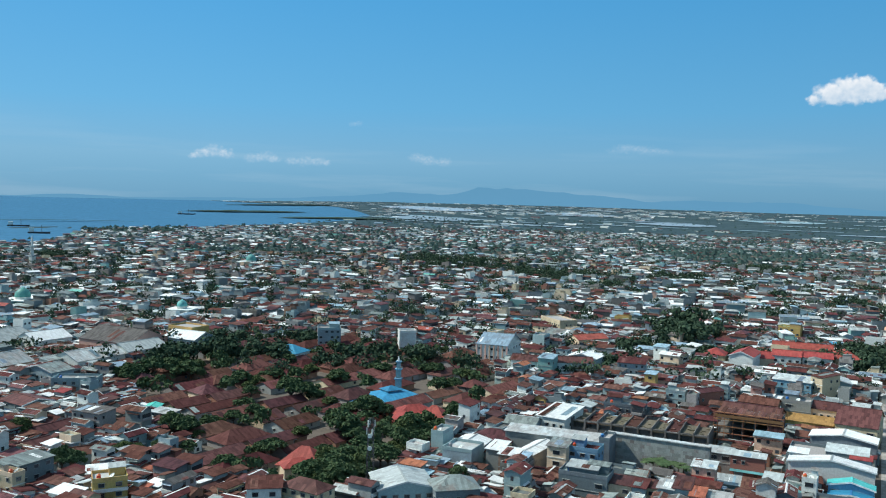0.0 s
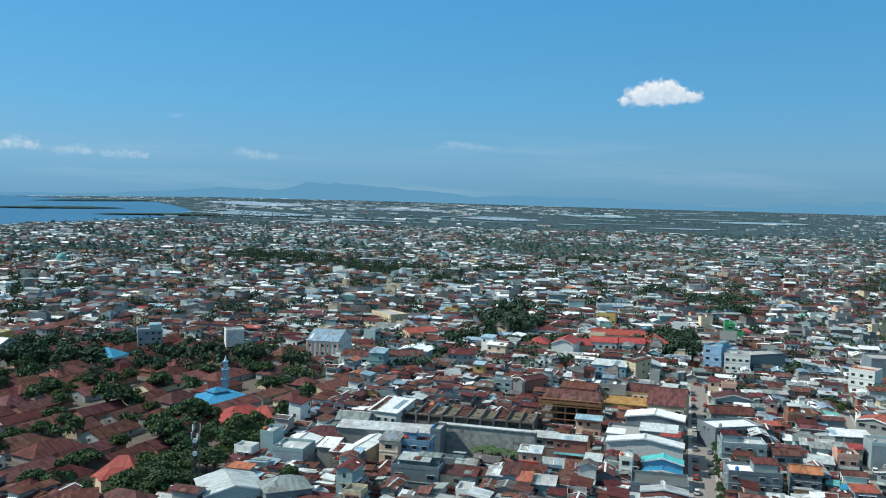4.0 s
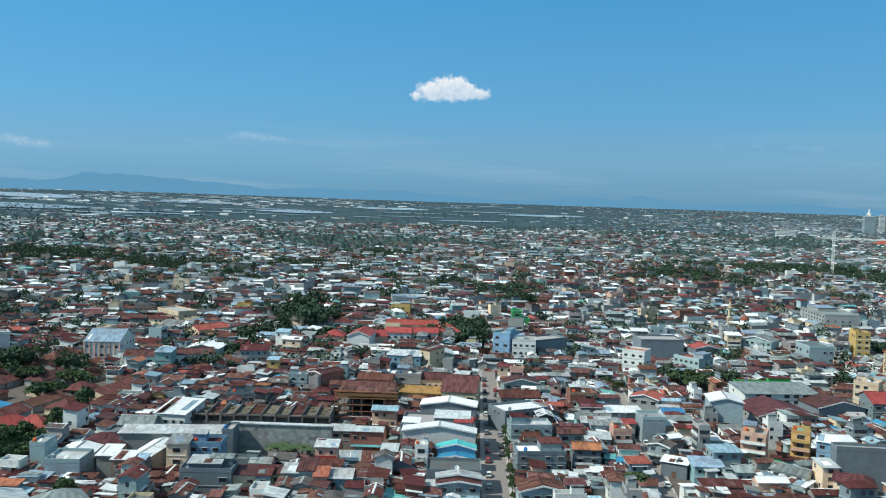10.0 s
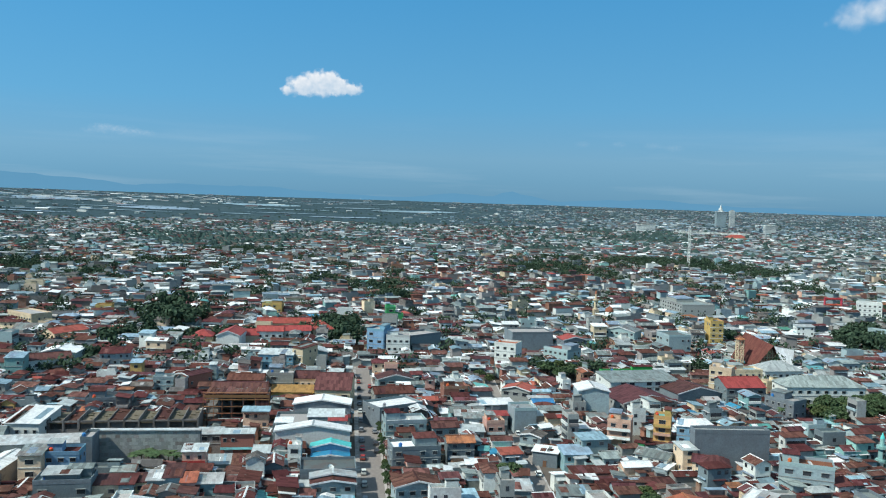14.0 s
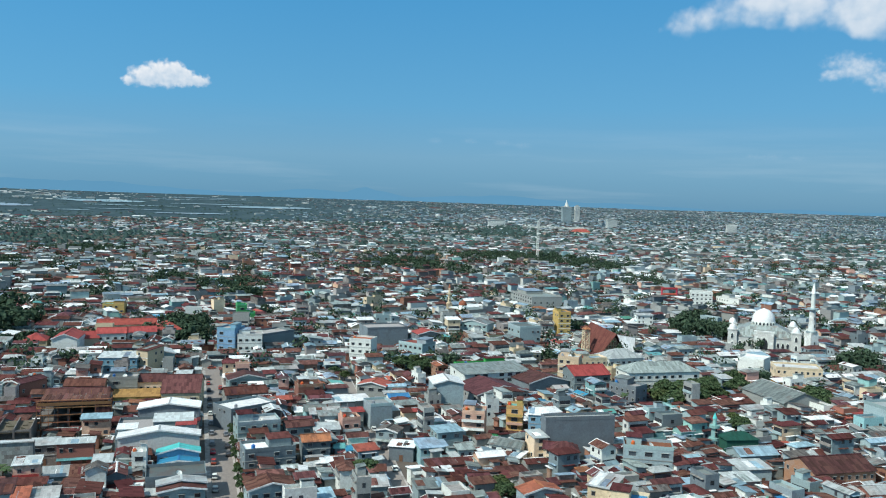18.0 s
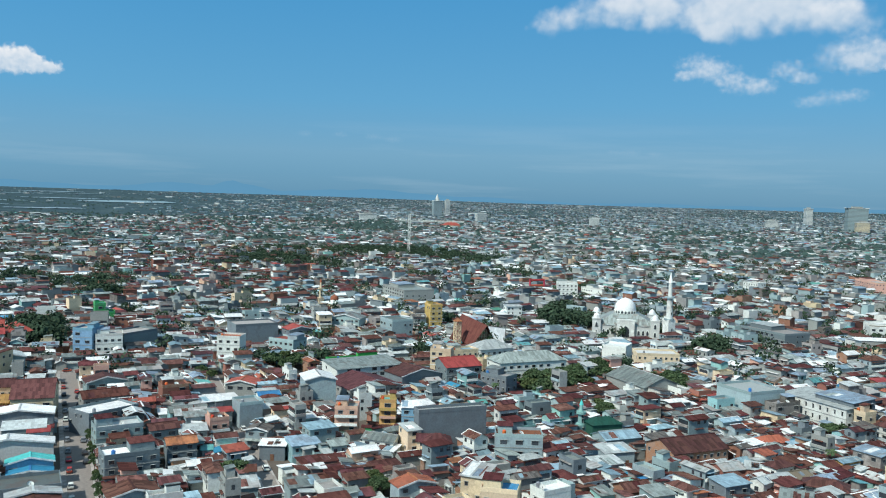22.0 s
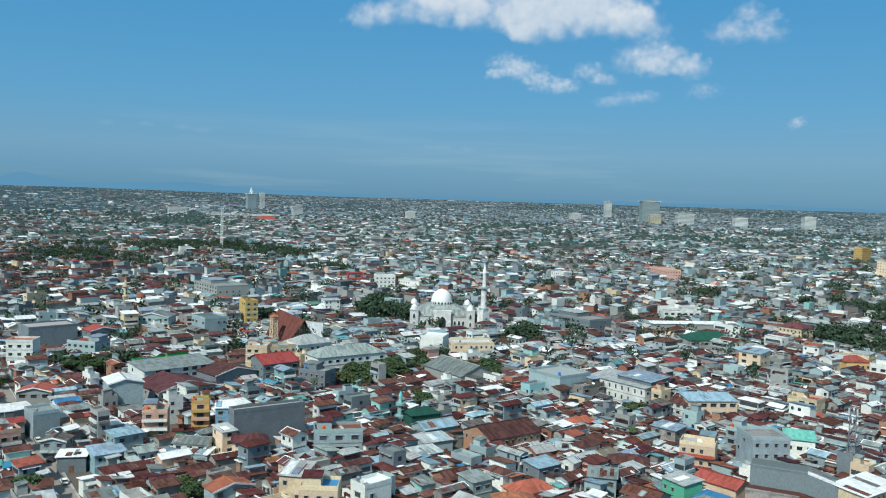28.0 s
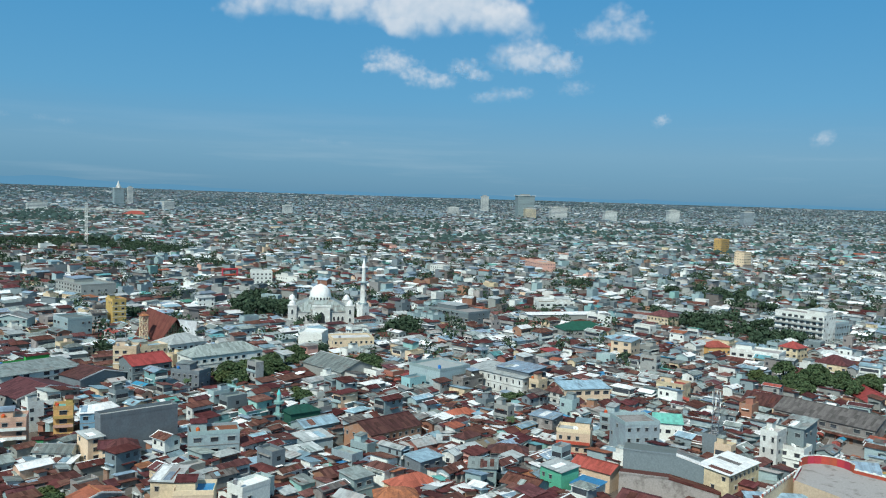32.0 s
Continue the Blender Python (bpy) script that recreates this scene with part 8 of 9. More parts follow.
grove(-222, 216, 2, 1, 46, 2, 8)
grove(-277, 201, 2, 2, 54, 2, 9)
grove(-137, 458, 13, 17, 35, 7, 10)
grove(-117, 608, 6, 28, 36, 5, 18)
grove(-79, 530, 22, 16, 35, 8, 10)
grove(-15, 553, 14, 25, 35, 7, 11)
grove(-125, 523, 23, 18, 5, 12, 10)
grove(-8, 534, 10, 27, 5, 8, 12)
grove(-34, 527, 10, 8, 5, 5, 8)
grove(38, 747, 11, 41, 9, 9, 12)
grove(-156, 430, 16, 20, 3, 8, 9)
grove(-111, 557, 7, 19, 6, 3, 9)
grove(68, 409, 3, 15, 3, 3, 8)
grove(109, 425, 8, 12, -19, 7, 10)
grove(123, 424, 6, 14, -19, 3, 9)
grove(196, 353, 12, 12, -20, 13, 10)
grove(208, 342, 8, 12, -20, 6, 10)
grove(266, 321, 6, 10, -20, 5, 10)
grove(243, 353, 6, 13, -19, 5, 11)
grove(332, 516, 17, 44, -16, 20, 13)
grove(357, 391, 10, 16, -18, 7, 11)
grove(49, 264, 3, 4, -22, 3, 9)
grove(88, 240, 4, 4, -23, 4, 8)
grove(341, 472, 12, 15, -17, 6, 9)
grove(368, 463, 8, 10, -17, 3, 8)
grove(184, 422, 4, 13, -18, 3, 9)
grove(212, 296, 4, 8, -21, 3, 8)
grove(247, 526, 4, 20, -17, 3, 9)
grove(529, 260, 30, 49, -36, 34, 12)
grove(400, 163, 33, 20, -38, 38, 11)
grove(713, 371, 39, 42, -32, 16, 12)
grove(268, 231, 3, 5, -40, 3, 9)
grove(499, 396, 26, 18, -34, 7, 9)
grove(657, 309, 20, 22, -34, 7, 10)
grove(570, 349, 18, 16, -34, 4, 9)
grove(266, 361, 3, 9, -37, 3, 9)
grove(323, 291, 2, 8, -38, 2, 9)
grove(699, 263, 30, 30, -34, 8, 10)
grove(357, 391, 4, 12, -36, 3, 10)

grove(203, 334, 12, 7, 0, 13, 11)
grove(224, 343, 10, 6, 0, 8, 10)
grove(260, 314, 6, 5, 0, 5, 11)
grove(338, 374, 9, 6, 0, 7, 12)
grove(205, 284, 4, 4, 0, 3, 9)

# ---- barracks: rows of long brown roofs between the trees ----
def in_poly(x, y, poly):
    inside = False
    for (xa, ya), (xb, yb) in zip(poly, poly[1:] + poly[:1]):
        if (ya > y) != (yb > y) and x < (xb - xa) * (y - ya) / (yb - ya) + xa:
            inside = not inside
    return inside


brng = random.Random(21)
RED_HALLS = [(-167.9, 227.5, 15, 12, 3.4, 12), (-167.0, 292.5, 13, 9, 3.2, 12), (-159.5, 303.5, 13, 11, 3.4, 12)]
for x, y, w, d, h, turn in RED_HALLS:
    building(x, y, w, d, h, turn, "hip", "red", "cream", 1, "low hall with bright red steep hip roof among trees")
for i in range(17):
    for j in range(12):
        u, v = -395 + i * 14.0, 165 + j * 25.5
        x, y = u + (v - 300) * 0.16, v + brng.uniform(-3, 3)
        if not in_poly(x, y, BARRACKS) or any(math.hypot(x - r[0], y - r[1]) < 15 for r in RED_HALLS) or math.hypot(x, y) < 225 or any(math.hypot(x - s[0], y - s[1]) < 17 for s in SITES[:260] if s[2] < 40 and abs(s[0] + 196) < 40):
            continue
        if brng.random() < 0.16:
            continue
        building(round(x, 1), round(y, 1), brng.choice((12, 17, 20, 24, 24.5)), brng.uniform(9, 12), brng.uniform(2.5, 3.1), 80 + brng.uniform(-4, 4), brng.choice(("gable", "gable", "hip")), brng.choice(("barrack", "barrack", "barrack", "brown", "maroon")),
                 brng.choice(("brick", "concrete", "grey", "cream")), 1, "long barrack house with dark brown sheet roof", "barrack_house", False, "house", "barrack rows")

# ---- rooftop water tanks ----
TANKS = [tank_kind(TANK["orange"], "orange plastic water tank on a flat roof"), tank_kind(TANK["blue"], "blue plastic water tank on a flat roof"), tank_kind(TANK["steel"], "steel water tank on a flat roof")]
for i, (x, y, rot, tw, td, th) in enumerate(list(TANK_SITES)):
    if math.hypot(x, y) < 480 and krng.random() < 0.7:
        ox, oy = -tw * 0.32, -td * 0.30
        copy_thing(TANKS[krng.choice((0, 0, 1, 2))], pose(x + ox * math.cos(rot) - oy * math.sin(rot), y + ox * math.sin(rot) + oy * math.cos(rot), th + 0.0))
for t in TANKS:
    for o in (*t.children_recursive, t):
        bpy.data.objects.remove(o)

# ---- the nearest plain houses, each with its parts ----
X, Y, bend = lay_out(200, 470, 5.4)
X2, Y2, bend2 = lay_out(470, 620, 7.2)
X, Y, bend = np.concatenate([X, X2]), np.concatenate([Y, Y2]), np.concatenate([bend, bend2])
k = np.nonzero(~blocked(X, Y, 2.2) & (woods(X, Y) < 9))[0]
k = k[np.argsort(np.hypot(X[k], Y[k]))]
near = k[:100]
rest = k[100:]
hs = house_set(X[near], Y[near], bend[near] if np.ndim(bend) else bend, 5.6, 2)
inv_roof, inv_wall = {v: a for a, v in RI.items()}, {v: a for a, v in WI.items()}
PLAINWORD = {"ochre": "ochre", "brown": "brown", "rust": "rusted", "maroon": "maroon", "grey": "grey zinc", "pale": "pale zinc", "white": "white", "blue": "blue-grey", "red": "red", "orange": "orange tiled", "teal": "green", "sky": "bright blue", "barrack": "old maroon", "charcoal": "dark weathered", "crimson": "dull red", "pine": "dark green", "slab": "concrete", "moss": "mossy", "mint": "turquoise"}
WALLWORD = {"white": "white", "grey": "grey", "bluegrey": "blue-grey", "cream": "cream", "concrete": "bare concrete", "brick": "brick", "salmon": "salmon", "aqua": "turquoise", "green": "green", "yellow": "ochre", "slate": "slate-grey", "old": "weathered concrete", "pine": "dark green", "red": "red", "azure": "blue", "stone": "pale stone", "jade": "jade green"}
SITES_KEPT = list(SITES)
for i in range(len(near)):
    rk, wk = inv_roof[int(hs["roof"][i])], inv_wall[int(hs["wall"][i])]
    kd = ("gable", "hip", "flat", "shed")[int(hs["kind"][i])]
    h = float(hs["h"][i])
    fl = max(1, round(h / 3.1))
    building(float(hs["x"][i]), float(hs["y"][i]), float(hs["w"][i]), float(hs["d"][i]), h, math.degrees(float(hs["rot"][i])), kd, rk, wk, fl, "%s %s house with %s roof" % (("small", "two-storey", "three-storey", "tall")[fl - 1], WALLWORD[wk], PLAINWORD[rk]), "house", False, "house", "dense low houses")
SITES[:] = SITES_KEPT
joined = Houses()
add_houses(joined, house_set(X[rest], Y[rest], bend[rest] if np.ndim(bend) else bend, np.where(np.hypot(X[rest], Y[rest]) < 470, 5.4, 7.2), 2), 2)
m_l = len(rest)
lx, ly = np.repeat(X[rest], 2), np.repeat(Y[rest], 2)
m_l *= 2
lx, ly = lx + rng.normal(0, 3.2, m_l), ly + rng.normal(0, 3.2, m_l)
kl = ~blocked(lx, ly, 1.2) & (rng.random(m_l) < np.where(np.hypot(lx, ly) < 420, 0.95, 0.45))
m_l = int(kl.sum())
lean_tones = ["brown", "rust", "grey", "pale", "white", "blue", "orange", "teal", "sky"]
lean = dict(x=lx[kl], y=ly[kl], z=np.zeros(m_l), w=rng.uniform(1.8, 5.2, m_l), d=rng.uniform(1.8, 4.2, m_l), h=rng.uniform(2.8, 5.6, m_l), rot=rng.integers(0, 4, m_l) * math.pi / 2 + rng.normal(0, 0.1, m_l), kind=np.full(m_l, 3),
            roof=pick(lean_tones, [34, 26, 12, 11, 17, 9, 2, 1, 1], m_l, RI), wall=pick(["grey", "concrete", "bluegrey", "brick", "white"], [4, 3, 3, 2, 3], m_l, WI))
add_houses(joined, lean, 1)
tagged(new("town_houses", joined.mesh("town_houses")), "dense low houses with brown and grey sheet roofs", "houses", kind="stuff")

# ---- districts further out ----
district("middle_houses", 620, 1400, 7.3, 1, 9, "dense low city houses with mixed sheet roofs")
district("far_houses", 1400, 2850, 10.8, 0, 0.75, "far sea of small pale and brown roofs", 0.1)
X, Y, bend = lay_out(2650, 4780, 46.0)
az_o = np.degrees(np.arctan2(X, Y))
works = np.where(np.hypot(X, Y) > 3850, np.clip(1.2 - np.abs(az_o + 22) / 17, 0.05, 0.62), np.clip(0.16 - np.abs(az_o + 24) / 120, 0.02, 0.12))      # the works and warehouses stand towards the north-west
k = ~blocked(X, Y, 20) & (woods(X, Y, 0.5) < 0.35) & (rng.random(len(X)) < works)
n_out = int(k.sum())
outer = dict(x=X[k], y=Y[k], z=height(X[k], Y[k]), w=rng.uniform(16, 56, n_out), d=rng.uniform(10, 20, n_out) * finer(np.hypot(X[k], Y[k])), h=rng.uniform(4, 8, n_out) * finer(np.hypot(X[k], Y[k])), rot=rng.normal(0, 0.25, n_out) + bend[k], kind=rng.choice([0, 3], n_out), roof=pick(["white", "pale", "grey", "blue", "brown"], [22, 32, 24, 14, 8], n_out, RI), wall=pick(["white", "grey", "bluegrey"], [3, 2, 2], n_out, WI))
out = Houses()
add_houses(out, outer, 0)
X, Y, bend = lay_out(2650, 4780, 24.0)
r_o, az_o = np.hypot(X, Y), np.degrees(np.arctan2(X, Y))
suburb = np.interp(az_o, [-34, -18, -6, 8, 20, 34], [0.26, 0.05, 0.025, 0.04, 0.28, 0.42]) * np.where(r_o < 3000, 1.3, np.where((r_o < 3900) & (az_o < 10), 0.3, 0.85)) + np.where(r_o > 4300, 0.14, 0.0)    # the city runs on to the east
k = ~blocked(X, Y, 8) & (woods(X, Y, 0.6) < 0.45) & (rng.random(len(X)) < suburb)
n_out = int(k.sum())
outer = dict(x=X[k], y=Y[k], z=height(X[k], Y[k]), w=rng.uniform(10, 24, n_out) * np.sqrt(finer(r_o[k])), d=rng.uniform(7, 12, n_out) * finer(r_o[k]), h=rng.choice([3.2, 3.8, 6.5, 10], n_out, p=[0.5, 0.3, 0.16, 0.04]) * finer(r_o[k]), rot=rng.normal(0, 0.25, n_out) + bend[k], kind=rng.choice([0, 1, 3], n_out), roof=pick(["white", "pale", "grey", "blue", "brown", "charcoal", "maroon"], [8, 12, 20, 12, 24, 18, 6], n_out, RI), wall=pick(["white", "grey", "bluegrey", "slate"], [1, 2, 3, 3], n_out, WI))
add_houses(out, outer, 0)
n_out = 230      # pale sheds on the shore beyond the bay
az_o = -rng.uniform(30.6, 43.0, n_out)
r_o = far_shore(az_o) + (4830 - far_shore(az_o)) * rng.uniform(0.05, 0.95, n_out)
X, Y = r_o * np.sin(np.radians(az_o)), r_o * np.cos(np.radians(az_o))
outer = dict(x=X, y=Y, z=height(X, Y), w=rng.uniform(10, 40, n_out), d=rng.uniform(6, 10, n_out) * finer(r_o), h=rng.uniform(5, 9, n_out) * finer(r_o), rot=-np.radians(az_o) + rng.normal(0, 0.2, n_out), kind=rng.choice([0, 3], n_out), roof=pick(["white", "pale", "grey", "blue"], [4, 5, 5, 3], n_out, RI), wall=pick(["white", "grey", "bluegrey"], [2, 3, 3], n_out, WI))
add_houses(out, outer, 0)
X, Y, bend = lay_out(2850, 4780, 15.5, 4, 80)
az_o, r_o = np.degrees(np.arctan2(X, Y)), np.hypot(X, Y)
small = finer(r_o)
k = ~blocked(X, Y, 8) & (woods(X, Y, 2.2) < 0.7) & (rng.random(len(X)) < np.interp(az_o, [4, 14, 22, 34, 80], [0.05, 0.28, 0.55, 0.88, 0.92]) * np.array([min(1.0, max(0.12, 0.8 + 1.6 * noise.noise((a / 420, b / 750, 3.1)))) for a, b in zip(X, Y)]))
n_out = int(k.sum())
# mostly blue, grey and slate paints, to carry the haze at the skyline
outer = dict(x=X[k], y=Y[k], z=height(X[k], Y[k]), w=rng.uniform(9, 22, n_out) * np.maximum(small[k], 0.5), d=rng.uniform(6, 10, n_out) * small[k], h=rng.choice([2.6, 3.4, 5.5, 10], n_out, p=[0.5, 0.33, 0.14, 0.03]) * small[k], rot=rng.normal(0, 0.25, n_out) + bend[k], kind=rng.choice([0, 2, 3], n_out), roof=pick(["white", "pale", "grey", "blue", "brown", "charcoal", "maroon", "slab"], [3, 5, 20, 34, 5, 12, 3, 2], n_out, RI), wall=pick(["grey", "bluegrey", "slate"], [3, 5, 5], n_out, WI))
add_houses(out, outer, 0)
tagged(new("outer_sheds", out.mesh("outer_sheds")), "far pale roofs and sheds scattered over the plain", "sheds", kind="stuff")

# ---- woods between the houses and out on the plain ----
def wood_mesh(name, x, y, size, seed, puffs, label, mats):
    """Lumpy low crowns, several clumps to a tree, joined."""
    g = np.random.default_rng(seed)
    base = np.array([(0, 0, 1), (1, 0, 0.1), (0.3, 0.95, 0), (-0.8, 0.6, 0.1), (-0.8, -0.6, 0), (0.3, -0.95, 0.1)])
    tri = np.array([(0, i, i % 5 + 1) for i in range(1, 6)])
    n = len(x) * puffs
    tx, ty, ts = np.repeat(x, puffs), np.repeat(y, puffs), np.repeat(size, puffs)
    px, py = tx + g.normal(0, 0.36, n) * ts, ty + g.normal(0, 0.36, n) * ts
    pz = height(tx, ty) + ts * g.uniform(0.35, 1.0, n)
    V = base[None] * g.uniform(0.62, 1.35, (n, len(base), 1)) * (ts * g.uniform(0.45, 0.8, n))[:, None, None] * np.array([1, 1, 0.8]) + np.stack([px, py, pz], -1)[:, None]
    T = (tri[None] + np.arange(n)[:, None, None] * len(base)).reshape(-1, 3)
    mi = np.repeat(g.integers(0, len(mats), n), len(tri))
    return tagged(new(name, raw_mesh(name, V.reshape(-1, 3), np.zeros((0, 4)), T, np.zeros(0), mi, mats)), label, "trees", kind="stuff")


xs, ys, ss = [], [], []
for r0, r1, step, lim, sz in ((430, 1400, 10, 9, 8.0), (1400, 2800, 16, 0.75, 8), (2750, 4700, 24, 0.5, 8)):
    g = np.arange(-r1, r1, step)
    A, B = [q.ravel() + rng.normal(0, step * 0.3, q.size) for q in np.meshgrid(g, np.arange(-r1 * 0.5, r1, step))]
    r, az = np.hypot(A, B), np.degrees(np.arctan2(A, B))
    f = woods(A, B, 0.5 if r0 > 2500 else 1.0)
    ok = (r > r0) & (r < r1) & (az > -62) & (az < 80) & ~((az < -30.5) & (r > coast(az) - 15))
    ok &= (f > lim) & (rng.random(len(A)) < 0.85) | ok & (rng.random(len(A)) < (np.where(az < 0, 0.15, 0.11) if r0 < 1000 else 0.13 if r0 < 2000 else 0.10))
    ok |= (far_wood(A, B) & (rng.random(len(A)) < 0.8) | (copse(A, B) > 0.85) & (rng.random(len(A)) < 0.75)) & (r > max(r0, 640)) & (r < r1) & (az > -62) & (az < 80) & ~((az < -30.5) & (r > coast(az) - 15)) & ~blocked_sites(A, B, 3)
    xs.append(A[ok]), ys.append(B[ok]), ss.append(sz * rng.uniform(0.6, 1.45, int(ok.sum())) * np.where(r[ok] > 2850, finer(r[ok]), 1.0))


def crowns(name, x, y, size, per, seed, label):
    """Loose crowns of leaf clumps, four lobes to a tree, joined."""
    g = np.random.default_rng(seed)
    n, lobes = len(x), 5
    lx, ly = x[:, None] + g.normal(0, 0.33, (n, lobes)) * size[:, None], y[:, None] + g.normal(0, 0.33, (n, lobes)) * size[:, None]
    lz, lr = height(x, y)[:, None] + size[:, None] * g.uniform(0.45, 1.0, (n, lobes)), size[:, None] * g.uniform(0.26, 0.46, (n, lobes))
    u = g.normal(0, 1, (n, lobes, per, 3))
    u /= np.linalg.norm(u, axis=-1, keepdims=True)
    c = np.stack([lx, ly, lz], -1)[:, :, None] + u * lr[..., None, None] * g.uniform(0.65, 1.05, (n, lobes, per, 1)) * np.array([1, 1, 0.75])
    a = np.cross(u + g.normal(0, 0.5, u.shape), g.normal(0, 1, u.shape))
    a /= np.linalg.norm(a, axis=-1, keepdims=True) + 1e-6
    b = np.cross(u, a)
    s = (size[:, None, None] * g.uniform(0.07, 0.12, (n, lobes, per)))[..., None]
    V = np.stack([c - a * s, c - b * s * 0.8, c + a * s, c + b * s * 0.8], -2).reshape(-1, 3)
    return tagged(new(name, raw_mesh(name, V, np.arange(len(V)).reshape(-1, 4), mats=[LEAF_MID])), label, "trees", kind="stuff")


gx, gy, gs = np.array(FAR_GROVES).T
crowns("grove_trees", gx, gy, gs, 46, 5, "dark green groups of trees between the roofs")
crowns("city_trees", xs[0], ys[0], ss[0], 16, 3, "dark green trees between the houses")
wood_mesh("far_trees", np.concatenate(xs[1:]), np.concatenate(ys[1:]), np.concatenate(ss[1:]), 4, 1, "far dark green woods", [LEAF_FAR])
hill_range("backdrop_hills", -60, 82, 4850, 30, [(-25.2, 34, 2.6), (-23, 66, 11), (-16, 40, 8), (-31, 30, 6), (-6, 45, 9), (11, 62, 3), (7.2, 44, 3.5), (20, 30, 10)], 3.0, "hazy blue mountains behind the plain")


def leafy(name, x, y, size, per, seed, label):
    """Small yard trees: short stems under loose clumps of leaves, joined."""
    g = np.random.default_rng(seed)
    V, Q, n = [], [], 0
    for a, b, s in zip(x, y, size):
        cs = [(a + g.normal(0, 0.3) * s, b + g.normal(0, 0.3) * s, s * g.uniform(0.5, 1.0), s * g.uniform(0.28, 0.45)) for _ in range(4)]
        v, q = leaf_cloud(per, cs, int(g.integers(1 << 30)), s * 0.14)
        V.append(v), Q.append(q + n)
        n += len(v)
    return tagged(new(name, raw_mesh(name, np.concatenate(V), np.concatenate(Q), mats=[LEAF])), label, "trees", kind="stuff")


yx, yy = rng.uniform(-390, -130, 1500), rng.uniform(170, 470, 1500)
keep = np.array([in_poly(a, b, BARRACKS) for a, b in zip(yx, yy)])
yx, yy = yx[keep], yy[keep]
keep = ~blocked_sites(yx, yy, 0.5)
leafy("yard_trees", yx[keep][:75], yy[keep][:75], rng.uniform(4, 7.5, 75), 170, 8, "small leafy trees between the barrack rows")

# ---- small things ----
palm = palm_kind(3)
copy_thing(palm, pose(235, 205, 0, 0, 0, 40))
for i in range(7):
    p = copy_thing(palm, pose(-68 + i * 2.1, 284 + (i % 3) * 1.8, 0, 0, 0, i * 50))
    p.scale = (1.35, 1.35, 0.62)
    p["label"] = "low banana-like palm before the block wall"
for x, y in ((195, 395), (262, 330)):
    copy_thing(palm, pose(x, y, 0, 0, 0, x))
palm.matrix_basis = pose(176, 330, 0)

for i in range(13):
    t = copy_thing(TREES[i % 4], pose(13.0, 238 + i * 7.5 + grng.uniform(-1.5, 1.5), 0.2, 0, 0, i * 77))
    t.scale = (0.34, 0.34, 0.36)
    t["label"] = "small clipped street tree on the pavement"
for i, t in enumerate(TREES):
    t.matrix_basis = pose(*((-150, 262, 0), (-155, 245, 0), (-160, 228, 0), (-148, 300, 0))[i])


def car_kind(material, label):
    e = thing("car", pose(0, 0, 0), label, "car", "parked cars")
    bm = bmesh.new()
    box(bm, -2.1, -0.85, 0.35, 2.1, 0.85, 0.95)
    bmesh.ops.bevel(bm, geom=bm.edges[:], offset=0.12, segments=2, affect="EDGES")
    part("body", bm, material, e)
    bm = bmesh.new()
    vs = [(-1.7, -0.78, 0.93), (1.1, -0.78, 0.93), (1.1, 0.78, 0.93), (-1.7, 0.78, 0.93), (-1.3, -0.65, 1.5), (0.5, -0.65, 1.5), (0.5, 0.65, 1.5), (-1.3, 0.65, 1.5)]
    faces(bm, vs, BOX_Q)
    part("cabin_glass", bm, GLASS, e)
    bm = bmesh.new()
    box(bm, -1.35, -0.67, 1.48, 0.55, 0.67, 1.56)
    part("roof", bm, material, e)
    for sx in (-1.3, 1.3):
        for sy in (-0.85, 0.85):
            bm = bmesh.new()
            rod(bm, (sx, sy - 0.1, 0.32), (sx, sy + 0.1, 0.32), 0.32, 12)
            part("wheel", bm, DARK, e)
    return e


CARS = [car_kind(WALL["white"], "white car parked at the kerb"), car_kind(STEEL, "silver car parked at the kerb"), car_kind(DARK, "dark car parked at the kerb"), car_kind(WALL["red"], "red car parked at the kerb")]
spots = [(5.9, 236 + i * 13.5 + krng.uniform(-3, 3), 90) for i in range(15)] + [(11.0, 300 + i * 13 + krng.uniform(-3, 3), 90) for i in range(9)] + [(-20 + i * 7, 450.2, 0) for i in range(8)] + [(61.5 + i * 1.4, 250 + i * 24, 86) for i in range(6)] + [(103.5, 225 + i * 19, 90) for i in range(4)]
for i, (x, y, a) in enumerate(spots):
    copy_thing(CARS[krng.choice((0, 1, 1, 2, 2, 2, 3))], pose(x, y, 0.07, 0, 0, a))
for c in CARS:
    for o in (*c.children_recursive, c):
        bpy.data.objects.remove(o)


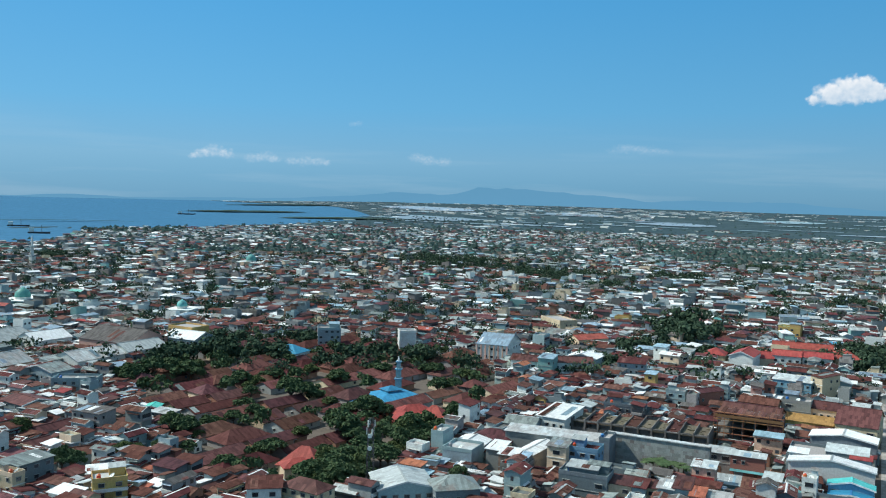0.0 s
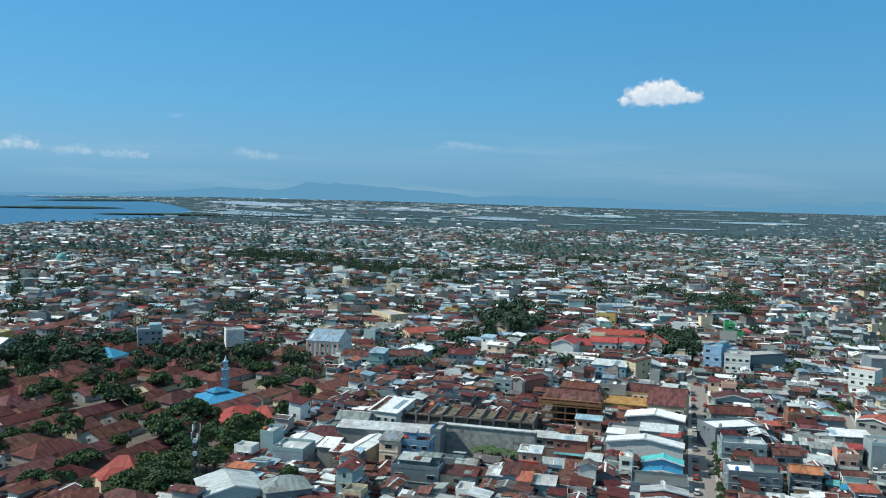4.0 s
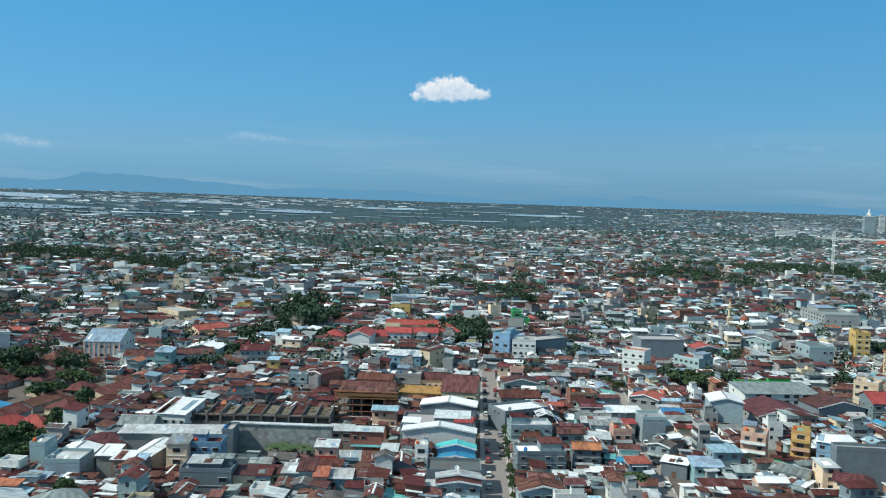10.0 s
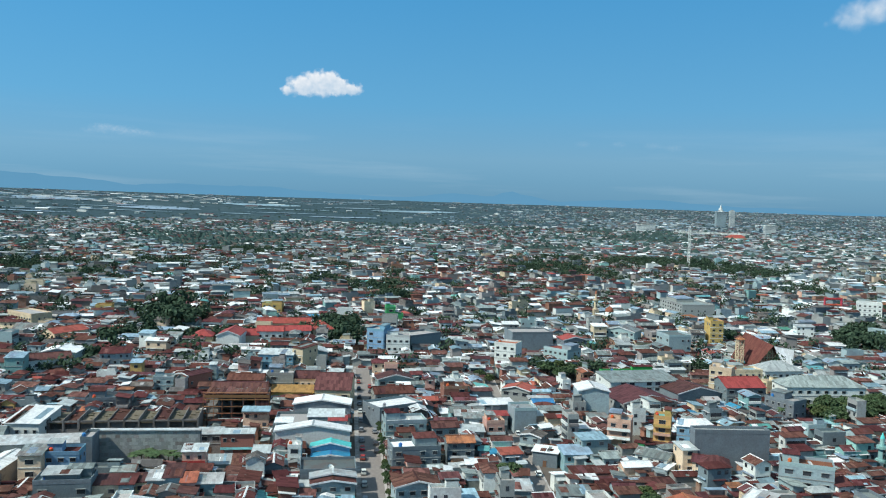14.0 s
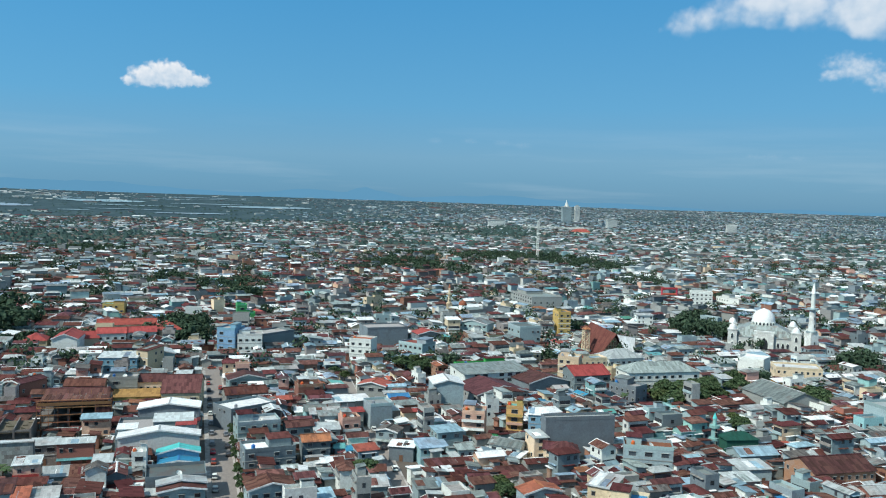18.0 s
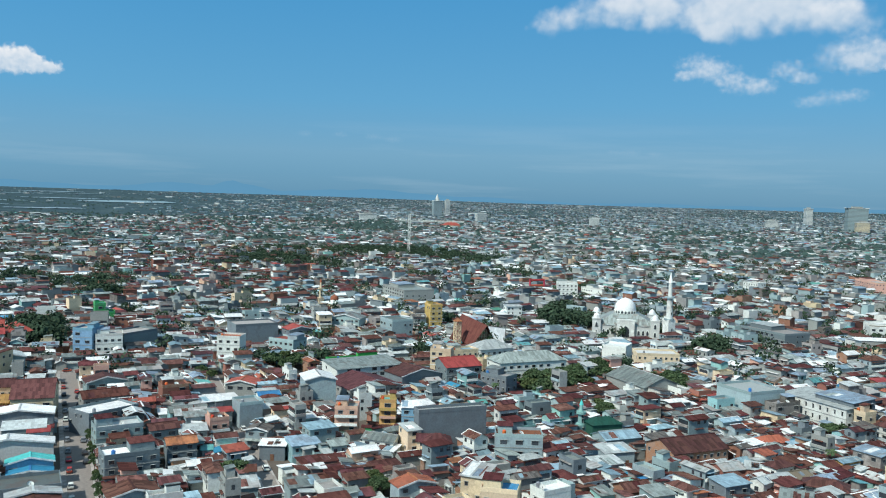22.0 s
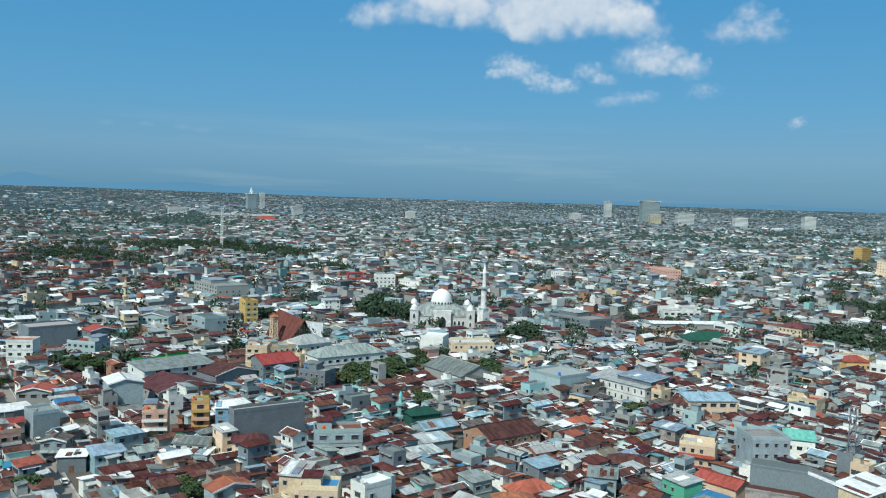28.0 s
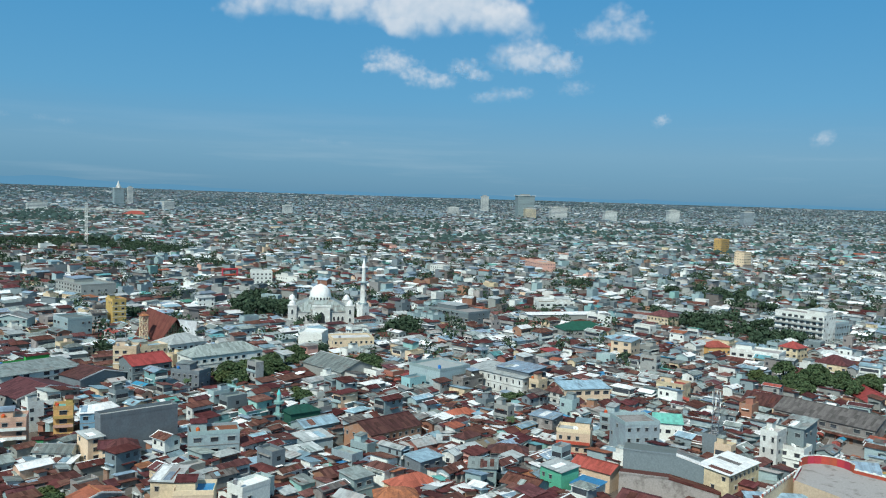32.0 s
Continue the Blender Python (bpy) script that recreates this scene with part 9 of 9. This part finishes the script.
# ---- small mosques, ships, market stalls, rooftop dishes ----
def small_mosque(x, y, r, cap, wall, label):
    e = thing("mosque", pose(x, y, 0, 0, 0, 20), label, "mosque", "small mosques")
    bm = bmesh.new()
    box(bm, -r * 2.2, -r * 2.2, -0.3, r * 2.2, r * 2.2, 7)
    part("wall", bm, WALL[wall], e)
    bm = bmesh.new()
    box(bm, -r * 2.4, -r * 2.4, 7, r * 2.4, r * 2.4, 7.6)
    part("cornice", bm, WALL["white"], e)
    bm = bmesh.new()
    rod(bm, (0, 0, 7.6), (0, 0, 9.4), r * 0.95, 16)
    part("drum", bm, WALL["white"], e)
    part("dome", dome_bm(r, r * 1.15, 9.4, 20, 7, r * 0.2), ROOF[cap], e)
    bm = bmesh.new()
    rod(bm, (0, 0, 9.4 + r), (0, 0, 11.5 + r * 1.3), 0.12, 5)
    part("finial", bm, STEEL, e)
    for i in range(4):
        shared("arch", ARCH, e, pose((i - 1.5) * r, -r * 2.2, 1.2))
        shared("arch", ARCH, e, pose(-r * 2.2, (i - 1.5) * r, 1.2, 0, 0, -90))


small_mosque(-603, 441, 6, "teal", "aqua", "mosque with a pale green dome among roofs")
small_mosque(-465, 473, 4, "teal", "white", "small mosque with turquoise dome among roofs")
small_mosque(-752, 891, 7, "teal", "white", "far mosque with a green dome")
small_mosque(196, 622, 3.2, "orange", "cream", "small mosque with a golden dome")
minaret(-934, 696, 40, 2.2, "tall pale minaret over the far roofs")


def ship(x, y, length, label):
    e = thing("ship", pose(x, y, float(height(x, y)) + 0.6, 0, 0, 35), label, "ship", "ships in the bay")
    L, B = length, length * 0.09
    bm = bmesh.new()
    faces(bm, [(-L / 2, -B, 4), (L * 0.35, -B, 4), (L / 2, 0, 5), (L * 0.35, B, 4), (-L / 2, B, 4), (-L / 2, -B * 0.7, -1), (L * 0.33, -B * 0.7, -1), (L * 0.44, 0, -1), (L * 0.33, B * 0.7, -1), (-L / 2, B * 0.7, -1)], [(0, 1, 2, 3, 4)] + [(i, (i + 1) % 5, 5 + (i + 1) % 5, 5 + i) for i in range(5)])
    part("hull", bm, DARK, e)
    bm = bmesh.new()
    box(bm, -L * 0.45, -B * 0.8, 4, -L * 0.28, B * 0.8, 13)
    part("bridge", bm, WALL["white"], e)
    bm = bmesh.new()
    rod(bm, (L * 0.1, 0, 4), (L * 0.1, 0, 20), 0.5, 6)
    part("mast", bm, DARK, e)


ship(-2447, 2509, 70, "dark cargo ship lying in the bay")
ship(-1748, 1322, 50, "dark coaster near the quay")
ship(-2150, 1560, 60, "dark cargo ship beyond the breakwater")


def stall_kind(cover, label):
    e = thing("market_stall", pose(0, 0, 0), label, "market stall", "market stalls")
    bm = bmesh.new()
    faces(bm, [(-1.7, -1.4, 2.1), (1.7, -1.4, 2.1), (1.7, 0, 2.7), (-1.7, 0, 2.7), (1.7, 1.4, 2.1), (-1.7, 1.4, 2.1), (-1.7, -1.4, 2.05), (1.7, -1.4, 2.05), (1.7, 0, 2.65), (-1.7, 0, 2.65), (1.7, 1.4, 2.05), (-1.7, 1.4, 2.05)],
          [(0, 1, 2, 3), (3, 2, 4, 5), (6, 9, 8, 7), (9, 11, 10, 8), (0, 6, 7, 1), (4, 10, 11, 5)])
    part("canopy", bm, cover, e)
    for sx in (-1.6, 1.6):
        for sy in (-1.3, 1.3):
            bm = bmesh.new()
            rod(bm, (sx, sy, 0), (sx, sy, 2.15), 0.05, 5)
            part("post", bm, STEEL, e)
    bm = bmesh.new()
    box(bm, -1.4, -1.0, 0.7, 1.4, 1.0, 0.85)
    part("table", bm, WOOD, e)
    return e


STALLS = [stall_kind(ROOF[c], "market stall with %s canopy" % t) for c, t in (("sky", "a bright blue"), ("orange", "an orange"), ("white", "a white"), ("teal", "a green"), ("red", "a red"), ("pale", "a pale grey"))]
srng = random.Random(9)
for i in range(34):
    x, y = 303 + (i % 17) * 3.7, 118 + (i // 17) * 8 + (i % 17) * 0.9 + srng.uniform(-1, 1)
    copy_thing(srng.choice(STALLS), pose(x, y, 0.1, 0, 0, 14 + srng.uniform(-15, 15)))
for c in STALLS:
    for o in (*c.children_recursive, c):
        bpy.data.objects.remove(o)

# painted end wall of the market hall: yellow with turquoise frames
pw = thing("painted_wall", pose(274, 97.5, 0, 0, 0, -62), "market end wall painted yellow with turquoise squares", "wall")
bm = bmesh.new()
box(bm, 0, -0.2, 0, 9, 0.2, 8)
part("panel", bm, WALL["yellow"], pw)
for k, q in enumerate((0.6, 1.7, 2.8)):
    bm = bmesh.new()
    for x0, x1, z0, z1 in ((q, 9 - q, 8 - q - 0.5, 8 - q), (q, q + 0.5, q * 0.6, 8 - q - 0.5), (9 - q - 0.5, 9 - q, q * 0.6, 8 - q - 0.5)):
        box(bm, x0, -0.26, z0, x1, -0.19, z1)
    part("painted_frame", bm, ROOF["teal"] if k % 2 else WALL["aqua"], pw)


def dish_kind():
    e = thing("satellite_dish", pose(0, 0, 0), "pale satellite dish on a roof terrace", "satellite dish", "rooftop dishes")
    bm = dome_bm(0.9, 0.28, 0, 14, 4)
    bmesh.ops.rotate(bm, verts=bm.verts, cent=(0, 0, 0), matrix=Matrix.Rotation(radians(215), 3, "X"))
    bmesh.ops.translate(bm, verts=bm.verts, vec=(0, 0, 1.1))
    part("bowl", bm, WALL["white"], e)
    bm = bmesh.new()
    rod(bm, (0, 0, 0), (0, 0, 1.15), 0.05, 6)
    part("post", bm, DARK, e)
    return e


dish = dish_kind()
for x, y, rot, tw, td, th in TANK_SITES:
    if math.hypot(x, y) < 420 and srng.random() < 0.45:
        ox, oy = tw * 0.05, -td * 0.34
        copy_thing(dish, pose(x + ox * math.cos(rot) - oy * math.sin(rot), y + ox * math.sin(rot) + oy * math.cos(rot), th, 0, 0, srng.uniform(-40, 40)))
for o in (*dish.children_recursive, dish):
    bpy.data.objects.remove(o)


def profile_hall(x, y, turn, w, d, h, low, flat_part, wall, top, verge, label):
    """A hall whose plain end wall is level first and then falls with the roof."""
    e = thing("hall", pose(x, y, 0, 0, 0, turn), label, "hall")
    SITES.append((x + math.cos(radians(turn)) * w / 2 - math.sin(radians(turn)) * d / 2, y + math.sin(radians(turn)) * w / 2 + math.cos(radians(turn)) * d / 2, w / 2, d / 2, radians(turn)))
    q = w * flat_part
    prof = [(0, -0.4), (w, -0.4), (w, low), (q, h), (0, h)]
    n = len(prof)
    bm = bmesh.new()
    faces(bm, [(a, 0, b) for a, b in prof] + [(a, d, b) for a, b in prof], [tuple(range(n)), tuple(reversed(range(n, 2 * n)))] + [(i, n + i, n + (i + 1) % n, (i + 1) % n) for i in (1, 4)])
    part("wall", bm, WALL[wall], e)
    for name, (xa, za), (xb, zb), mat in (("roof", (q, h), (w + 0.5, low - 0.05), ROOF[top]), ("roof", (-0.1, h), (q, h), ROOF[top])):
        bm = bmesh.new()
        pts = [(xa, 0.5, za), (xb, 0.5, zb), (xb, d - 0.1, zb), (xa, d - 0.1, za)]
        faces(bm, pts + [(a, b, c + 0.12) for a, b, c in pts], [(4, 5, 6, 7), (0, 1, 5, 4), (1, 2, 6, 5), (2, 3, 7, 6), (3, 0, 4, 7)])
        part(name, bm, mat, e)
    for (xa, za), (xb, zb), mat, wide in (((q, h), (w + 0.5, low), ROOF[verge], 1.6), ((-0.1, h), (q, h), WALL[wall], 0.5)):
        bm = bmesh.new()
        pts = [(xa, -0.12, za), (xb, -0.12, zb), (xb, wide, zb), (xa, wide, za)]
        faces(bm, [(a, b, c - 0.1) for a, b, c in pts] + [(a, b, c + 0.4) for a, b, c in pts], [(4, 5, 6, 7), (0, 1, 5, 4), (1, 2, 6, 5), (2, 3, 7, 6), (3, 0, 4, 7)])
        part("verge", bm, mat, e)


profile_hall(222.4, 150.7, -63, 31.0, 8, 12, 7.6, 0.5, "slate", "grey", "white", "broad slate-grey hall with plain wall and white sloping verge")
profile_hall(217.2, 148.6, -63, 28.5, 5, 6.4, 3.6, 0.5, "concrete", "rust", "brown", "low annex with a rusted roof that falls along the hall")
rail = thing("parapet_wall", pose(221.5, 107.0, 0, 0, 0, 4.5), "low red and white railing wall along the market ramp", "wall")
bm = bmesh.new()
box(bm, 0, -0.15, 0, 31.5, 0.15, 9.6)
part("wall", bm, WALL["cream"], rail)
bm = bmesh.new()
box(bm, 0, -0.2, 9.6, 31.5, 0.2, 10.3)
part("band", bm, WALL["red"], rail)
for k in range(11):
    bm = bmesh.new()
    box(bm, 0.4 + k * 2.85, -0.26, 9.75, 2.3 + k * 2.85, 0.26, 10.42)
    part("panel", bm, WALL["white"], rail)
